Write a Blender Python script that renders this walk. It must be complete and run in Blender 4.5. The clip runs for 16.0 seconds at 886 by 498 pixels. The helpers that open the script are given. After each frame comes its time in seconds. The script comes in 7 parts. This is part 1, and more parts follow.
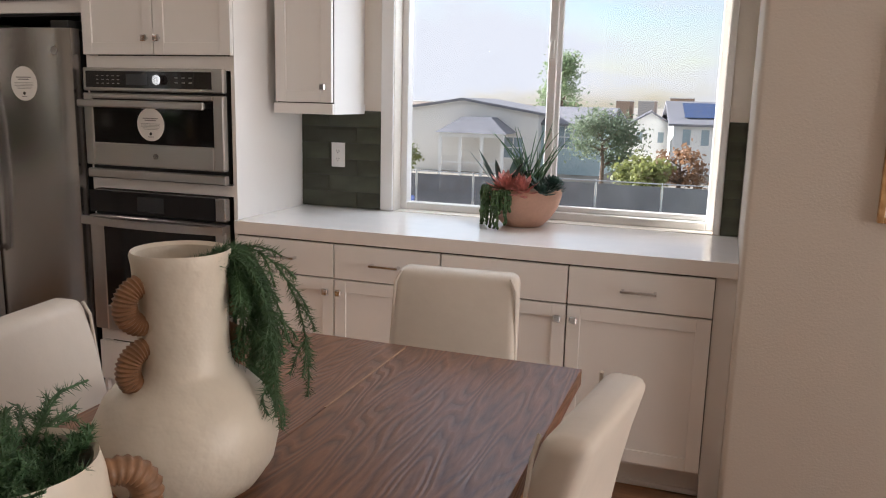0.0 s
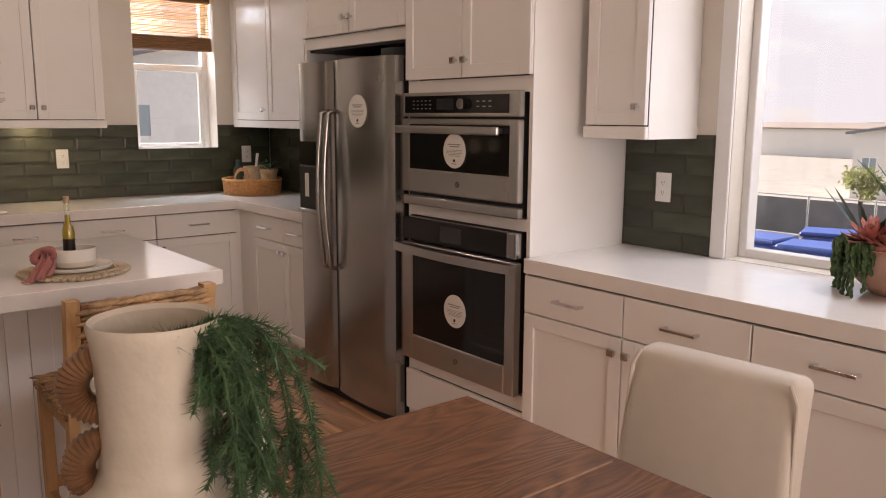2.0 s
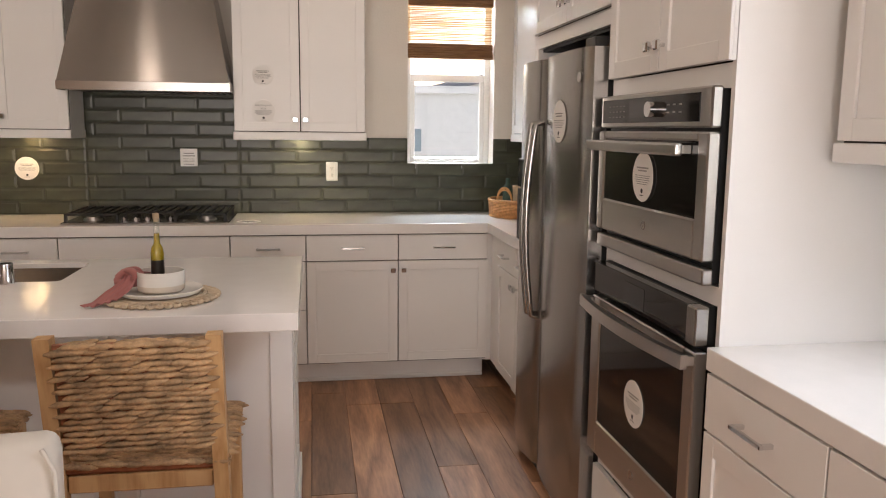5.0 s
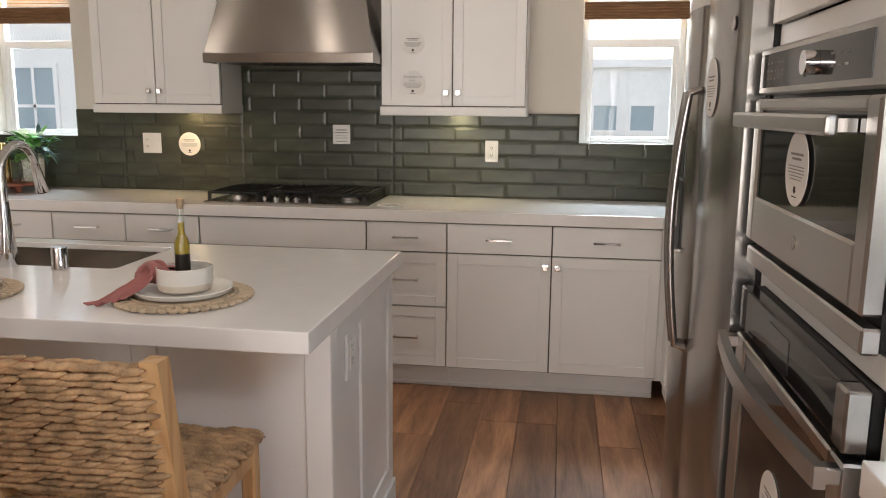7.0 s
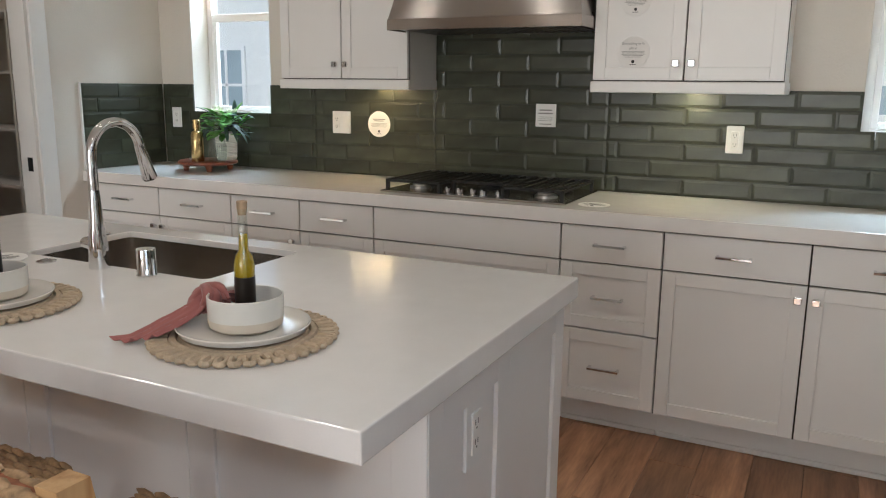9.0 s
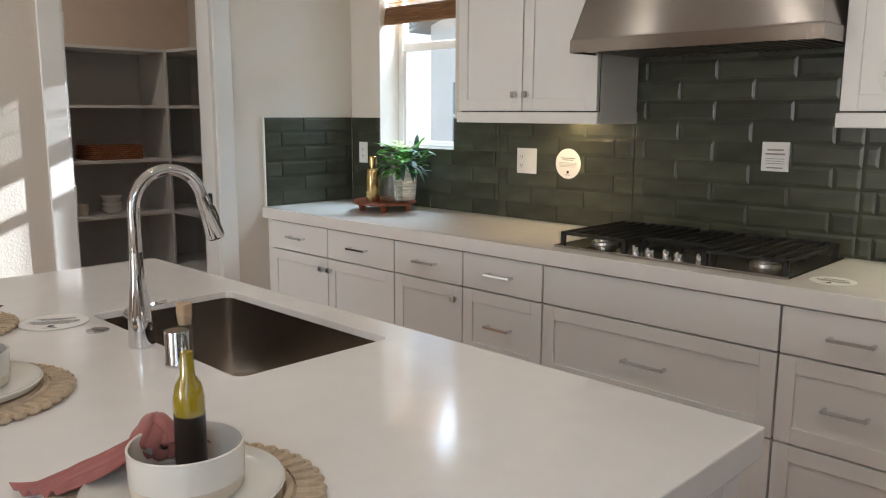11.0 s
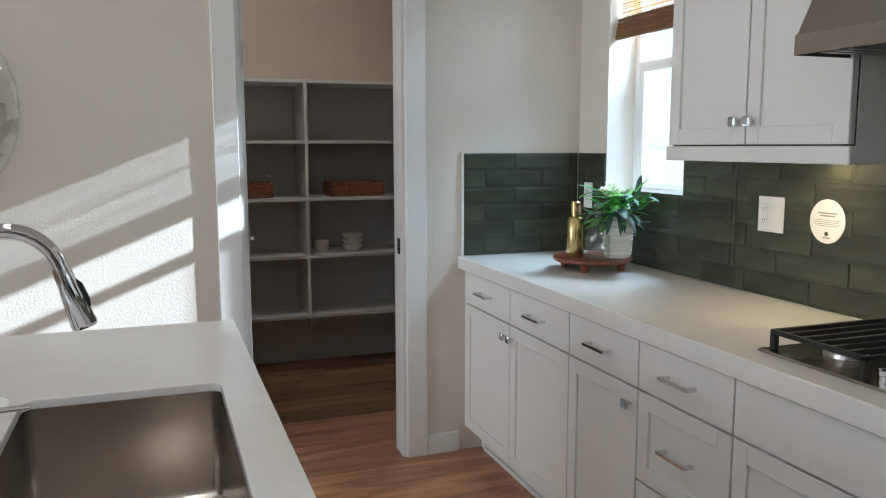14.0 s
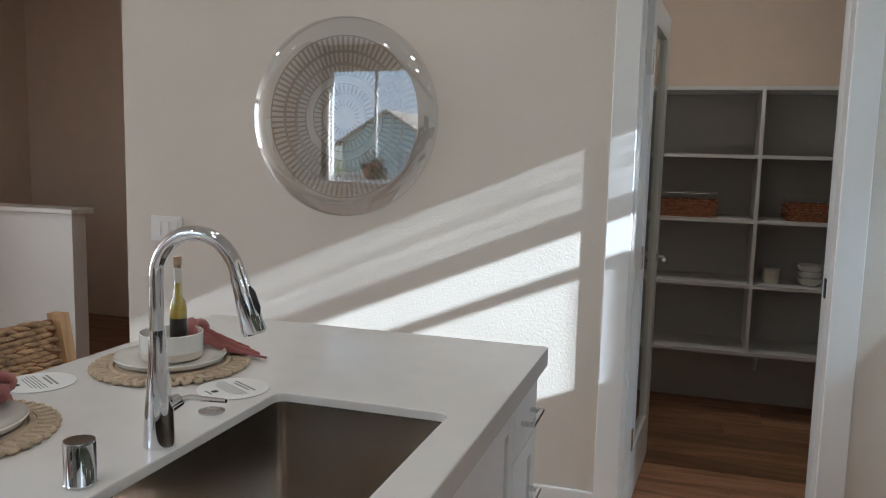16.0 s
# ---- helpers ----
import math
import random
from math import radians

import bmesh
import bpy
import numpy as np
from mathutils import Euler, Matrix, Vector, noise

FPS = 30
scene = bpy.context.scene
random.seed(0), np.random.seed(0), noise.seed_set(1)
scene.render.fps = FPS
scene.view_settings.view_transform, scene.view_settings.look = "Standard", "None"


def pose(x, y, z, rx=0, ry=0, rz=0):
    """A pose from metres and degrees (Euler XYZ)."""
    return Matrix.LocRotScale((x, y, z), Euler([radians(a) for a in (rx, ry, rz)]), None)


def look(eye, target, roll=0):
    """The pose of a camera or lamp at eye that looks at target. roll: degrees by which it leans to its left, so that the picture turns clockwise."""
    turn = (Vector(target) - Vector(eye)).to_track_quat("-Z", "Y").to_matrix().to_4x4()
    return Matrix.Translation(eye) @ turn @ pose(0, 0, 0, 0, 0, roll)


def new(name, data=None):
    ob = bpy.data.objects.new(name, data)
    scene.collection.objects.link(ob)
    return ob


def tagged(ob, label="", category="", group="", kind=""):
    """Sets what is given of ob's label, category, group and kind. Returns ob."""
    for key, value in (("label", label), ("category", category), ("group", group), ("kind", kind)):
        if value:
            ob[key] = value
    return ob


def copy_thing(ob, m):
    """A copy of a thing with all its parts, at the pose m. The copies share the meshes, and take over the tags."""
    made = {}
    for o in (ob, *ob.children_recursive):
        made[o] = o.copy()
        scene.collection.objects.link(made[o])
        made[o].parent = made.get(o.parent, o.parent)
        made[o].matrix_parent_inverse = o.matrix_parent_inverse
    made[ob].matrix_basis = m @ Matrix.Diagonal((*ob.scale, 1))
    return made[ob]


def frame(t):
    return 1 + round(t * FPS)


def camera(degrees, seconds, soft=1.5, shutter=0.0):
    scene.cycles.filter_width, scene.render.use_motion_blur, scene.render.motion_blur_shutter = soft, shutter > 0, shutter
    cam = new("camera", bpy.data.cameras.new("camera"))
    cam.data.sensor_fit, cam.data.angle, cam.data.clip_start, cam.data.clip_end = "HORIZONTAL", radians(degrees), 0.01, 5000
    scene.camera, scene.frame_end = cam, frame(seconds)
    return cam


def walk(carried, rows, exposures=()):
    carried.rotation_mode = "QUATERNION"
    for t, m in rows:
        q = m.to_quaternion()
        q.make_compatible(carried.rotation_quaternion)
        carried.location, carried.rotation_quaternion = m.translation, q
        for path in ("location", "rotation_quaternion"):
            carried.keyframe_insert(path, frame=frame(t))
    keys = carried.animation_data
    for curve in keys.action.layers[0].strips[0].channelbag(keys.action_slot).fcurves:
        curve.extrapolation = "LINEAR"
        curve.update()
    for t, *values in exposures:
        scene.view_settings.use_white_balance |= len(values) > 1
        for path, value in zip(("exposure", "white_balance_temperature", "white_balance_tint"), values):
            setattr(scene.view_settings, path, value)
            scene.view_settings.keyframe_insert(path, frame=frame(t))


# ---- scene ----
cam = camera(58.5, 16.0, soft=1.1)
PATH = [
    (0, (-0.386, 0.358, 1.44), (-1.04, 2.211, 1.066), 1.4),
    (0.5, (-0.351, 0.514, 1.441), (-1.324, 2.223, 1.074), 1.1),
    (1, (-0.316, 0.688, 1.428), (-1.523, 2.242, 1.072), 0.9),
    (1.5, (-0.244, 0.909, 1.442), (-1.631, 2.308, 1.098), 0.6),
    (2, (-0.239, 1.088, 1.437), (-1.769, 2.333, 1.107), 0.3),
    (2.5, (-0.275, 1.281, 1.427), (-1.931, 2.36, 1.121), 0.3),
    (3, (-0.337, 1.458, 1.441), (-2.092, 2.368, 1.141), 0.2),
    (3.5, (-0.373, 1.666, 1.432), (-2.205, 2.415, 1.145), 0.5),
    (6, (-0.846, 2.538, 1.417), (-2.819, 2.568, 1.088), 0.5),
    (6.5, (-1.003, 2.657, 1.408), (-2.969, 2.525, 1.063), 0.6),
    (7, (-1.175, 2.728, 1.406), (-3.122, 2.439, 1.052), 0.5),
    (7.5, (-1.361, 2.789, 1.401), (-3.277, 2.345, 1.037), 0.6),
    (8, (-1.549, 2.831, 1.403), (-3.422, 2.241, 1.023), 0.6),
    (8.5, (-1.74, 2.793, 1.388), (-3.56, 2.065, 0.992), 0.7),
    (9, (-1.935, 2.735, 1.38), (-3.692, 1.87, 0.976), 0.6),
    (9.5, (-2.114, 2.711, 1.372), (-3.794, 1.701, 0.975), 0.6),
    (10, (-2.291, 2.695, 1.384), (-3.885, 1.547, 1.007), 0.5),
    (12.5, (-3.066, 2.55, 1.403), (-4.166, 0.906, 1.106), -0.0),
    (13, (-3.236, 2.507, 1.398), (-4.21, 0.784, 1.111), -0.0),
    (13.5, (-3.41, 2.454, 1.406), (-4.25, 0.66, 1.132), -0.1),
    (14, (-3.617, 2.422, 1.407), (-4.293, 0.557, 1.149), -0.1),
    (14.5, (-3.826, 2.393, 1.414), (-4.295, 0.465, 1.167), -0.0),
    (15, (-3.942, 2.329, 1.409), (-4.125, 0.351, 1.171), 0.2),
    (15.5, (-4.053, 2.224, 1.405), (-3.873, 0.245, 1.175), 0.5),
    (16, (-4.156, 2.163, 1.42), (-3.559, 0.269, 1.176), 1.4),
]
walk(cam, [(t, look(eye, target, roll)) for t, eye, target, roll in PATH], [(0, 1.75, 6150, 13), (1.5, 1.72, 6700, 20), (3.0, 1.9, 7250, 26), (3.5, 1.96, 7000, 23), (7, 2.08, 6100, 10), (8.5, 2.06, 5650, 5), (10, 2.1, 5850, 7), (12.5, 2.19, 5400, 4), (14, 2.17, 5200, 2), (15.4, 2.06, 5050, 0), (16, 2.05, 5200, 3)])

# ---- light ----
world = bpy.data.worlds.new("sky")
scene.world = world
world.use_nodes = True
SUN_DIR = Vector((-1.70, 0.275, 0.70)).normalized()      # towards the sun
SUN_EL = math.asin(SUN_DIR.z)
SUN_AZ = math.atan2(SUN_DIR.x, SUN_DIR.y)


def build_sky():
    n, l = world.node_tree.nodes, world.node_tree.links
    n.clear()
    out = n.new("ShaderNodeOutputWorld")
    bg = n.new("ShaderNodeBackground")
    sky = n.new("ShaderNodeTexSky")
    sky.sky_type = "NISHITA"
    sky.sun_disc = False
    sky.sun_elevation = SUN_EL
    sky.sun_rotation = SUN_AZ
    sky.dust_density = 1.0
    tc = n.new("ShaderNodeTexCoord")
    mp = n.new("ShaderNodeMapping")
    mp.inputs["Scale"].default_value = (1.0, 1.0, 2.6)
    nz = n.new("ShaderNodeTexNoise")
    nz.inputs["Scale"].default_value = 3.2
    nz.inputs["Detail"].default_value = 7.0
    nz.inputs["Roughness"].default_value = 0.55
    rp = n.new("ShaderNodeValToRGB")
    rp.color_ramp.elements[0].position = 0.35
    rp.color_ramp.elements[1].position = 0.55
    mix = n.new("ShaderNodeMixRGB")
    mix.inputs["Color2"].default_value = (4.0, 4.12, 4.35, 1)
    l.new(tc.outputs["Generated"], mp.inputs["Vector"])
    l.new(mp.outputs["Vector"], nz.inputs["Vector"])
    l.new(nz.outputs["Fac"], rp.inputs["Fac"])
    l.new(rp.outputs["Color"], mix.inputs["Fac"])
    l.new(sky.outputs["Color"], mix.inputs["Color1"])
    l.new(mix.outputs["Color"], bg.inputs["Color"])
    bg.inputs["Strength"].default_value = 0.066
    l.new(bg.outputs["Background"], out.inputs["Surface"])


build_sky()
sun_data = bpy.data.lights.new("sun", "SUN")
sun_data.energy, sun_data.angle, sun_data.color = 5.0, radians(0.6), (1.0, 0.98, 0.94)
sun = new("sun", sun_data)
sun.matrix_world = look(SUN_DIR * 30, (0, 0, 0))


def area_lamp(name, eye, target, w, h, watts, colour, spread=180):
    d = bpy.data.lights.new(name, "AREA")
    d.shape, d.size, d.size_y, d.energy, d.color = "RECTANGLE", w, h, watts, colour
    d.spread = radians(spread)
    o = new(name, d)
    o.matrix_world = look(eye, target)
    return o


# fill lamp added out of view to the east, brightens the living room side
area_lamp("fill_lamp_east", (5.35, 1.2, 1.35), (0, 1.2, 1.2), 3.6, 2.3, 50, (1.0, 0.90, 0.79))
# sky light through the head of the wide window
area_lamp("daylight_north", (-1.125, 3.80, 2.31), (-1.95, 2.98, 0.6), 1.36, 0.18, 2.0, (0.82, 0.92, 1.0), 96)
# sky light that falls through the two small windows
for wy in (-0.365, 3.085):
    area_lamp("daylight_west", (-6.0, wy, 2.32), (-5.25, wy, 1.15), 0.54, 0.40, 11.5, (0.80, 0.94, 1.0))
# strips under the wall cabinets and in the hood
area_lamp("strip_light", (-5.36, 0.66, 1.372), (-5.42, 0.66, 0.9), 0.03, 0.40, 0.44, (1.0, 0.68, 0.34))
area_lamp("strip_light", (-5.36, 2.17, 1.372), (-5.42, 2.17, 0.9), 0.03, 0.50, 0.50, (1.0, 0.82, 0.48))

# recessed downlights, mirrored as bright dots in the faucet
CANS = [(-4.45, 2.65), (-3.3, -0.03), (-3.3, 1.02), (-3.3, 2.07), (-1.9, 2.6), (-0.6, 0.2), (-0.6, 1.7)]


def downlight(x, y, watts):
    d = bpy.data.lights.new("downlight", "AREA")
    d.shape, d.size, d.energy, d.color = "DISK", 0.13, watts, (1.0, 0.85, 0.69)
    o = new("downlight", d)
    o.matrix_world = look((x, y, 2.732), (x, y, 0))


for can in CANS:
    downlight(*can, 0.75)
# unseen lamp added in the pantry to brighten its walls and shelves
downlight(-4.2, -1.75, 1.4)

# ---- materials ----


def mat(name, colour, rough=0.5, metal=0.0, vary=0.06, scale=8.0, bump=0.0, bump_scale=80.0, coat=0.0, stretch=(1, 1, 1), spec=0.5, trans=0.0, per_object=0.0, sheen=0.0):
    """A procedural surface: colour varied at two scales, fine relief, roughness that wanders."""
    m = bpy.data.materials.new(name)
    m.use_nodes = True
    n, l = m.node_tree.nodes, m.node_tree.links
    b = n["Principled BSDF"]
    b.inputs["Metallic"].default_value = metal
    b.inputs["Roughness"].default_value = rough
    b.inputs["Specular IOR Level"].default_value = spec
    b.inputs["Coat Weight"].default_value = coat
    b.inputs["Coat Roughness"].default_value = 0.06
    b.inputs["Transmission Weight"].default_value = trans
    b.inputs["Sheen Weight"].default_value = sheen
    tc = n.new("ShaderNodeTexCoord")
    mp = n.new("ShaderNodeMapping")
    mp.inputs["Scale"].default_value = stretch
    l.new(tc.outputs["Object"], mp.inputs["Vector"])
    n1 = n.new("ShaderNodeTexNoise")
    n1.inputs["Scale"].default_value = scale
    n1.inputs["Detail"].default_value = 6
    n2 = n.new("ShaderNodeTexNoise")
    n2.inputs["Scale"].default_value = bump_scale
    n2.inputs["Detail"].default_value = 3
    for k in (n1, n2):
        l.new(mp.outputs["Vector"], k.inputs["Vector"])
    ad = n.new("ShaderNodeMath")
    ad.operation = "MULTIPLY_ADD"
    l.new(n2.outputs["Fac"], ad.inputs[0])
    ad.inputs[1].default_value = 0.35
    l.new(n1.outputs["Fac"], ad.inputs[2])
    rng = n.new("ShaderNodeMapRange")
    rng.inputs["From Min"].default_value, rng.inputs["From Max"].default_value = 0.4, 0.95
    rng.inputs["To Min"].default_value, rng.inputs["To Max"].default_value = 1 - vary, 1 + vary
    l.new(ad.outputs[0], rng.inputs["Value"])
    val = rng.outputs["Result"]
    if per_object:
        oi = n.new("ShaderNodeObjectInfo")
        r2 = n.new("ShaderNodeMapRange")
        r2.inputs["To Min"].default_value, r2.inputs["To Max"].default_value = 1 - per_object, 1 + per_object
        l.new(oi.outputs["Random"], r2.inputs["Value"])
        mu = n.new("ShaderNodeMath")
        mu.operation = "MULTIPLY"
        l.new(val, mu.inputs[0])
        l.new(r2.outputs["Result"], mu.inputs[1])
        val = mu.outputs[0]
    mx = n.new("ShaderNodeVectorMath")
    mx.operation = "SCALE"
    mx.inputs[0].default_value = colour
    l.new(val, mx.inputs["Scale"])
    l.new(mx.outputs["Vector"], b.inputs["Base Color"])
    if bump:
        bp = n.new("ShaderNodeBump")
        bp.inputs["Strength"].default_value = 1.0
        bp.inputs["Distance"].default_value = bump
        l.new(n2.outputs["Fac"], bp.inputs["Height"])
        l.new(bp.outputs["Normal"], b.inputs["Normal"])
    return m


def wood(name, dark, light, along="X", scale=1.0, rough=0.45, ring=9.0, coat=0.0, per_object=0.0, spec=0.5, contrast=(0.25, 0.75), bump=0.0006, long=0.12):
    """Timber: stretched rings and pores along one axis, each board different."""
    m = bpy.data.materials.new(name)
    m.use_nodes = True
    n, l = m.node_tree.nodes, m.node_tree.links
    b = n["Principled BSDF"]
    b.inputs["Roughness"].default_value = rough
    b.inputs["Coat Weight"].default_value = coat
    b.inputs["Coat Roughness"].default_value = 0.15
    b.inputs["Specular IOR Level"].default_value = spec
    tc = n.new("ShaderNodeTexCoord")
    oi = n.new("ShaderNodeObjectInfo")
    off = n.new("ShaderNodeVectorMath")
    off.operation = "MULTIPLY_ADD"
    cmb = n.new("ShaderNodeCombineXYZ")
    for k in range(3):
        l.new(oi.outputs["Random"], cmb.inputs[k])
    l.new(cmb.outputs[0], off.inputs[0])
    off.inputs[1].default_value = (37.0, 19.0, 53.0)
    l.new(tc.outputs["Object"], off.inputs[2])
    mp = n.new("ShaderNodeMapping")
    s = {"X": (long, 1, 1), "Y": (1, long, 1), "Z": (1, 1, long)}[along]
    mp.inputs["Scale"].default_value = [k * scale for k in s]
    l.new(off.outputs[0], mp.inputs["Vector"])
    big = n.new("ShaderNodeTexNoise")
    big.inputs["Scale"].default_value = 3.5
    big.inputs["Detail"].default_value = 2
    l.new(mp.outputs[0], big.inputs["Vector"])
    rg = n.new("ShaderNodeMath")
    rg.operation = "MULTIPLY"
    rg.inputs[1].default_value = ring
    l.new(big.outputs["Fac"], rg.inputs[0])
    fr = n.new("ShaderNodeMath")
    fr.operation = "PINGPONG"
    fr.inputs[1].default_value = 0.5
    l.new(rg.outputs[0], fr.inputs[0])
    fine = n.new("ShaderNodeTexNoise")
    fine.inputs["Scale"].default_value = 60
    fine.inputs["Detail"].default_value = 4
    l.new(mp.outputs[0], fine.inputs["Vector"])
    ad = n.new("ShaderNodeMath")
    ad.operation = "MULTIPLY_ADD"
    l.new(fine.outputs["Fac"], ad.inputs[0])
    ad.inputs[1].default_value = 0.7
    l.new(fr.outputs[0], ad.inputs[2])
    rp = n.new("ShaderNodeValToRGB")
    rp.color_ramp.elements[0].position, rp.color_ramp.elements[1].position = contrast
    rp.color_ramp.elements[0].color = (*dark, 1)
    rp.color_ramp.elements[1].color = (*light, 1)
    l.new(ad.outputs[0], rp.inputs["Fac"])
    col = rp.outputs["Color"]
    if per_object:
        r2 = n.new("ShaderNodeMapRange")
        r2.inputs["To Min"].default_value, r2.inputs["To Max"].default_value = 1 - per_object, 1 + per_object
        l.new(oi.outputs["Random"], r2.inputs["Value"])
        sc = n.new("ShaderNodeVectorMath")
        sc.operation = "SCALE"
        l.new(col, sc.inputs[0])
        l.new(r2.outputs["Result"], sc.inputs["Scale"])
        col = sc.outputs["Vector"]
    l.new(col, b.inputs["Base Color"])
    bp = n.new("ShaderNodeBump")
    bp.inputs["Distance"].default_value = bump
    l.new(ad.outputs[0], bp.inputs["Height"])
    l.new(bp.outputs["Normal"], b.inputs["Normal"])
    return m


WALL = mat("wall_paint", (0.69, 0.635, 0.565), 0.75, vary=0.03, scale=2.0, bump=0.0012, bump_scale=115)
CEIL = mat("ceiling_paint", (0.80, 0.78, 0.75), 0.85, vary=0.02, bump=0.001, bump_scale=120)
TRIM = mat("white_trim_paint", (0.80, 0.79, 0.77), 0.35, vary=0.02, scale=3)
CAB = mat("cabinet_paint", (0.81, 0.79, 0.765), 0.32, vary=0.025, scale=2.5, bump=0.00006, bump_scale=300)
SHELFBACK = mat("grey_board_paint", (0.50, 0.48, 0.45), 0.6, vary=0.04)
SHELF = mat("shelf_paint", (0.70, 0.68, 0.65), 0.5, vary=0.03)
# pantry tan; on the cream stair wall it stands for shade
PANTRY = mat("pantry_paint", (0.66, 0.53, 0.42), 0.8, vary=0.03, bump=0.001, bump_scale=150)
# near-black that paints shade into the cabinet gaps; also colours the subfloor
SHADOWGAP = mat("gap_shade_dark", (0.05, 0.043, 0.037), 0.8)
QUARTZ = mat("white_quartz", (0.81, 0.777, 0.745), 0.13, vary=0.03, scale=14, bump_scale=260)
TILE = mat("green_glaze", (0.060, 0.064, 0.044), 0.27, vary=0.30, scale=5, bump=0.0010, bump_scale=14, per_object=0.20, coat=0.0, spec=0.34)
GROUT = mat("grout", (0.040, 0.042, 0.033), 0.9, vary=0.15)
STEEL = mat("stainless_steel", (0.40, 0.385, 0.37), 0.24, 1.0, vary=0.06, scale=3, bump=0.00004, bump_scale=220, stretch=(1, 1, 0.03))
STEEL_H = mat("brushed_steel", (0.50, 0.48, 0.46), 0.28, 1.0, vary=0.06, scale=3, bump=0.00004, bump_scale=220, stretch=(0.03, 1, 1))
STEEL_Y = mat("hood_steel", (0.44, 0.41, 0.38), 0.23, 1.0, vary=0.06, scale=3, bump=0.00004, bump_scale=220, stretch=(1, 0.03, 1))
SINKM = mat("sink_steel", (0.62, 0.57, 0.52), 0.17, 1.0, vary=0.08, scale=4, bump=0.00005, bump_scale=250, stretch=(1, 0.05, 1))
for steel, turn in ((STEEL_Y, 0.25),):
    tg = steel.node_tree.nodes.new("ShaderNodeTangent")
    tg.direction_type, tg.axis = "RADIAL", "Z"
    sb = steel.node_tree.nodes["Principled BSDF"]
    sb.inputs["Anisotropic"].default_value = 0.93
    sb.inputs["Anisotropic Rotation"].default_value = turn
    steel.node_tree.links.new(tg.outputs[0], sb.inputs["Tangent"])
CHROME = mat("chrome", (0.70, 0.70, 0.71), 0.05, 1.0, vary=0.02)
BLACKGLASS = mat("black_glass", (0.010, 0.009, 0.009), 0.06, vary=0.1, coat=0.0, spec=0.4)
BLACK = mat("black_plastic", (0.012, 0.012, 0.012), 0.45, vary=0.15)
IRON = mat("cast_iron", (0.014, 0.014, 0.014), 0.6, vary=0.2, bump=0.0003, bump_scale=300)
SCREEN = mat("display_glass", (0.035, 0.038, 0.042), 0.08, vary=0.1)
PLASTIC = mat("white_plastic", (0.80, 0.79, 0.77), 0.3, vary=0.02)
CARD = mat("white_card", (0.82, 0.80, 0.77), 0.6, vary=0.02)
INK = mat("grey_ink", (0.28, 0.27, 0.26), 0.7)
INKD = mat("dark_ink", (0.03, 0.03, 0.03), 0.7)
LEATHER = mat("cream_upholstery", (0.68, 0.62, 0.54), 0.55, vary=0.05, scale=5, bump=0.0008, bump_scale=26, sheen=0.1)
VASE = mat("cream_stoneware", (0.66, 0.60, 0.50), 0.42, vary=0.10, scale=7, bump=0.0035, bump_scale=24)
RATTAN = mat("wrapped_rattan", (0.23, 0.12, 0.06), 0.5, vary=0.3, scale=40, bump=0.0005, bump_scale=90)
WEAVE = mat("seagrass", (0.43, 0.275, 0.145), 0.65, vary=0.6, scale=22, bump=0.0008, bump_scale=160)
JUTE = mat("jute_rope", (0.50, 0.39, 0.27), 0.85, vary=0.2, scale=40, bump=0.0008, bump_scale=240)
CERAMIC = mat("white_glaze", (0.76, 0.73, 0.67), 0.18, vary=0.03, scale=6)
BISQUE = mat("raw_stoneware", (0.62, 0.54, 0.44), 0.7, vary=0.06, scale=30)
NAPKIN = mat("rose_linen", (0.33, 0.115, 0.10), 0.85, vary=0.10, scale=20, bump=0.0005, bump_scale=400, sheen=0.2)
OIL = mat("olive_oil", (0.60, 0.42, 0.02), 0.05, vary=0.05, trans=0.35)
VINEGAR = mat("dark_label", (0.012, 0.008, 0.006), 0.3, vary=0.1)
CORK = mat("cork", (0.45, 0.32, 0.2), 0.8, vary=0.2, scale=60)
TERRA = mat("pale_terracotta", (0.56, 0.34, 0.25), 0.75, vary=0.14, scale=9, bump=0.0004, bump_scale=120)
SOIL = mat("gravel", (0.34, 0.25, 0.19), 0.9, vary=0.4, scale=60, bump=0.003, bump_scale=90)
def shine_through(m, share):
    """Adds a share of light that passes through thin stuff."""
    n, l = m.node_tree.nodes, m.node_tree.links
    b = n["Principled BSDF"]
    tl = n.new("ShaderNodeBsdfTranslucent")
    mix = n.new("ShaderNodeMixShader")
    mix.inputs["Fac"].default_value = share
    l.new(b.inputs["Base Color"].links[0].from_socket, tl.inputs["Color"])
    l.new(b.outputs[0], mix.inputs[1])
    l.new(tl.outputs[0], mix.inputs[2])
    l.new(mix.outputs[0], n["Material Output"].inputs["Surface"])
    return m


def foliage_mat(name, colour, rough=0.5, vary=0.35, scale=20.0, share=0.35):
    return shine_through(mat(name, colour, rough, vary=vary, scale=scale), share)


FERN = foliage_mat("fern_green", (0.075, 0.155, 0.068), vary=0.45, scale=25, share=0.2)
LEAF = foliage_mat("leaf_green", (0.17, 0.42, 0.08), 0.4, 0.35, 18, 0.45)
LEAFB = foliage_mat("blue_green_leaf", (0.055, 0.115, 0.085), 0.5, 0.3, 20, 0.2)
AGAVE = mat("agave_green", (0.035, 0.075, 0.055), 0.45, vary=0.35, scale=30)
ROSE = mat("pink_succulent", (0.46, 0.17, 0.14), 0.5, vary=0.4, scale=30)
BEADS = mat("string_plant_green", (0.05, 0.10, 0.03), 0.45, vary=0.35, scale=40)
BLOOM = foliage_mat("pale_petals", (0.70, 0.74, 0.60), 0.6, 0.15, 40, 0.3)
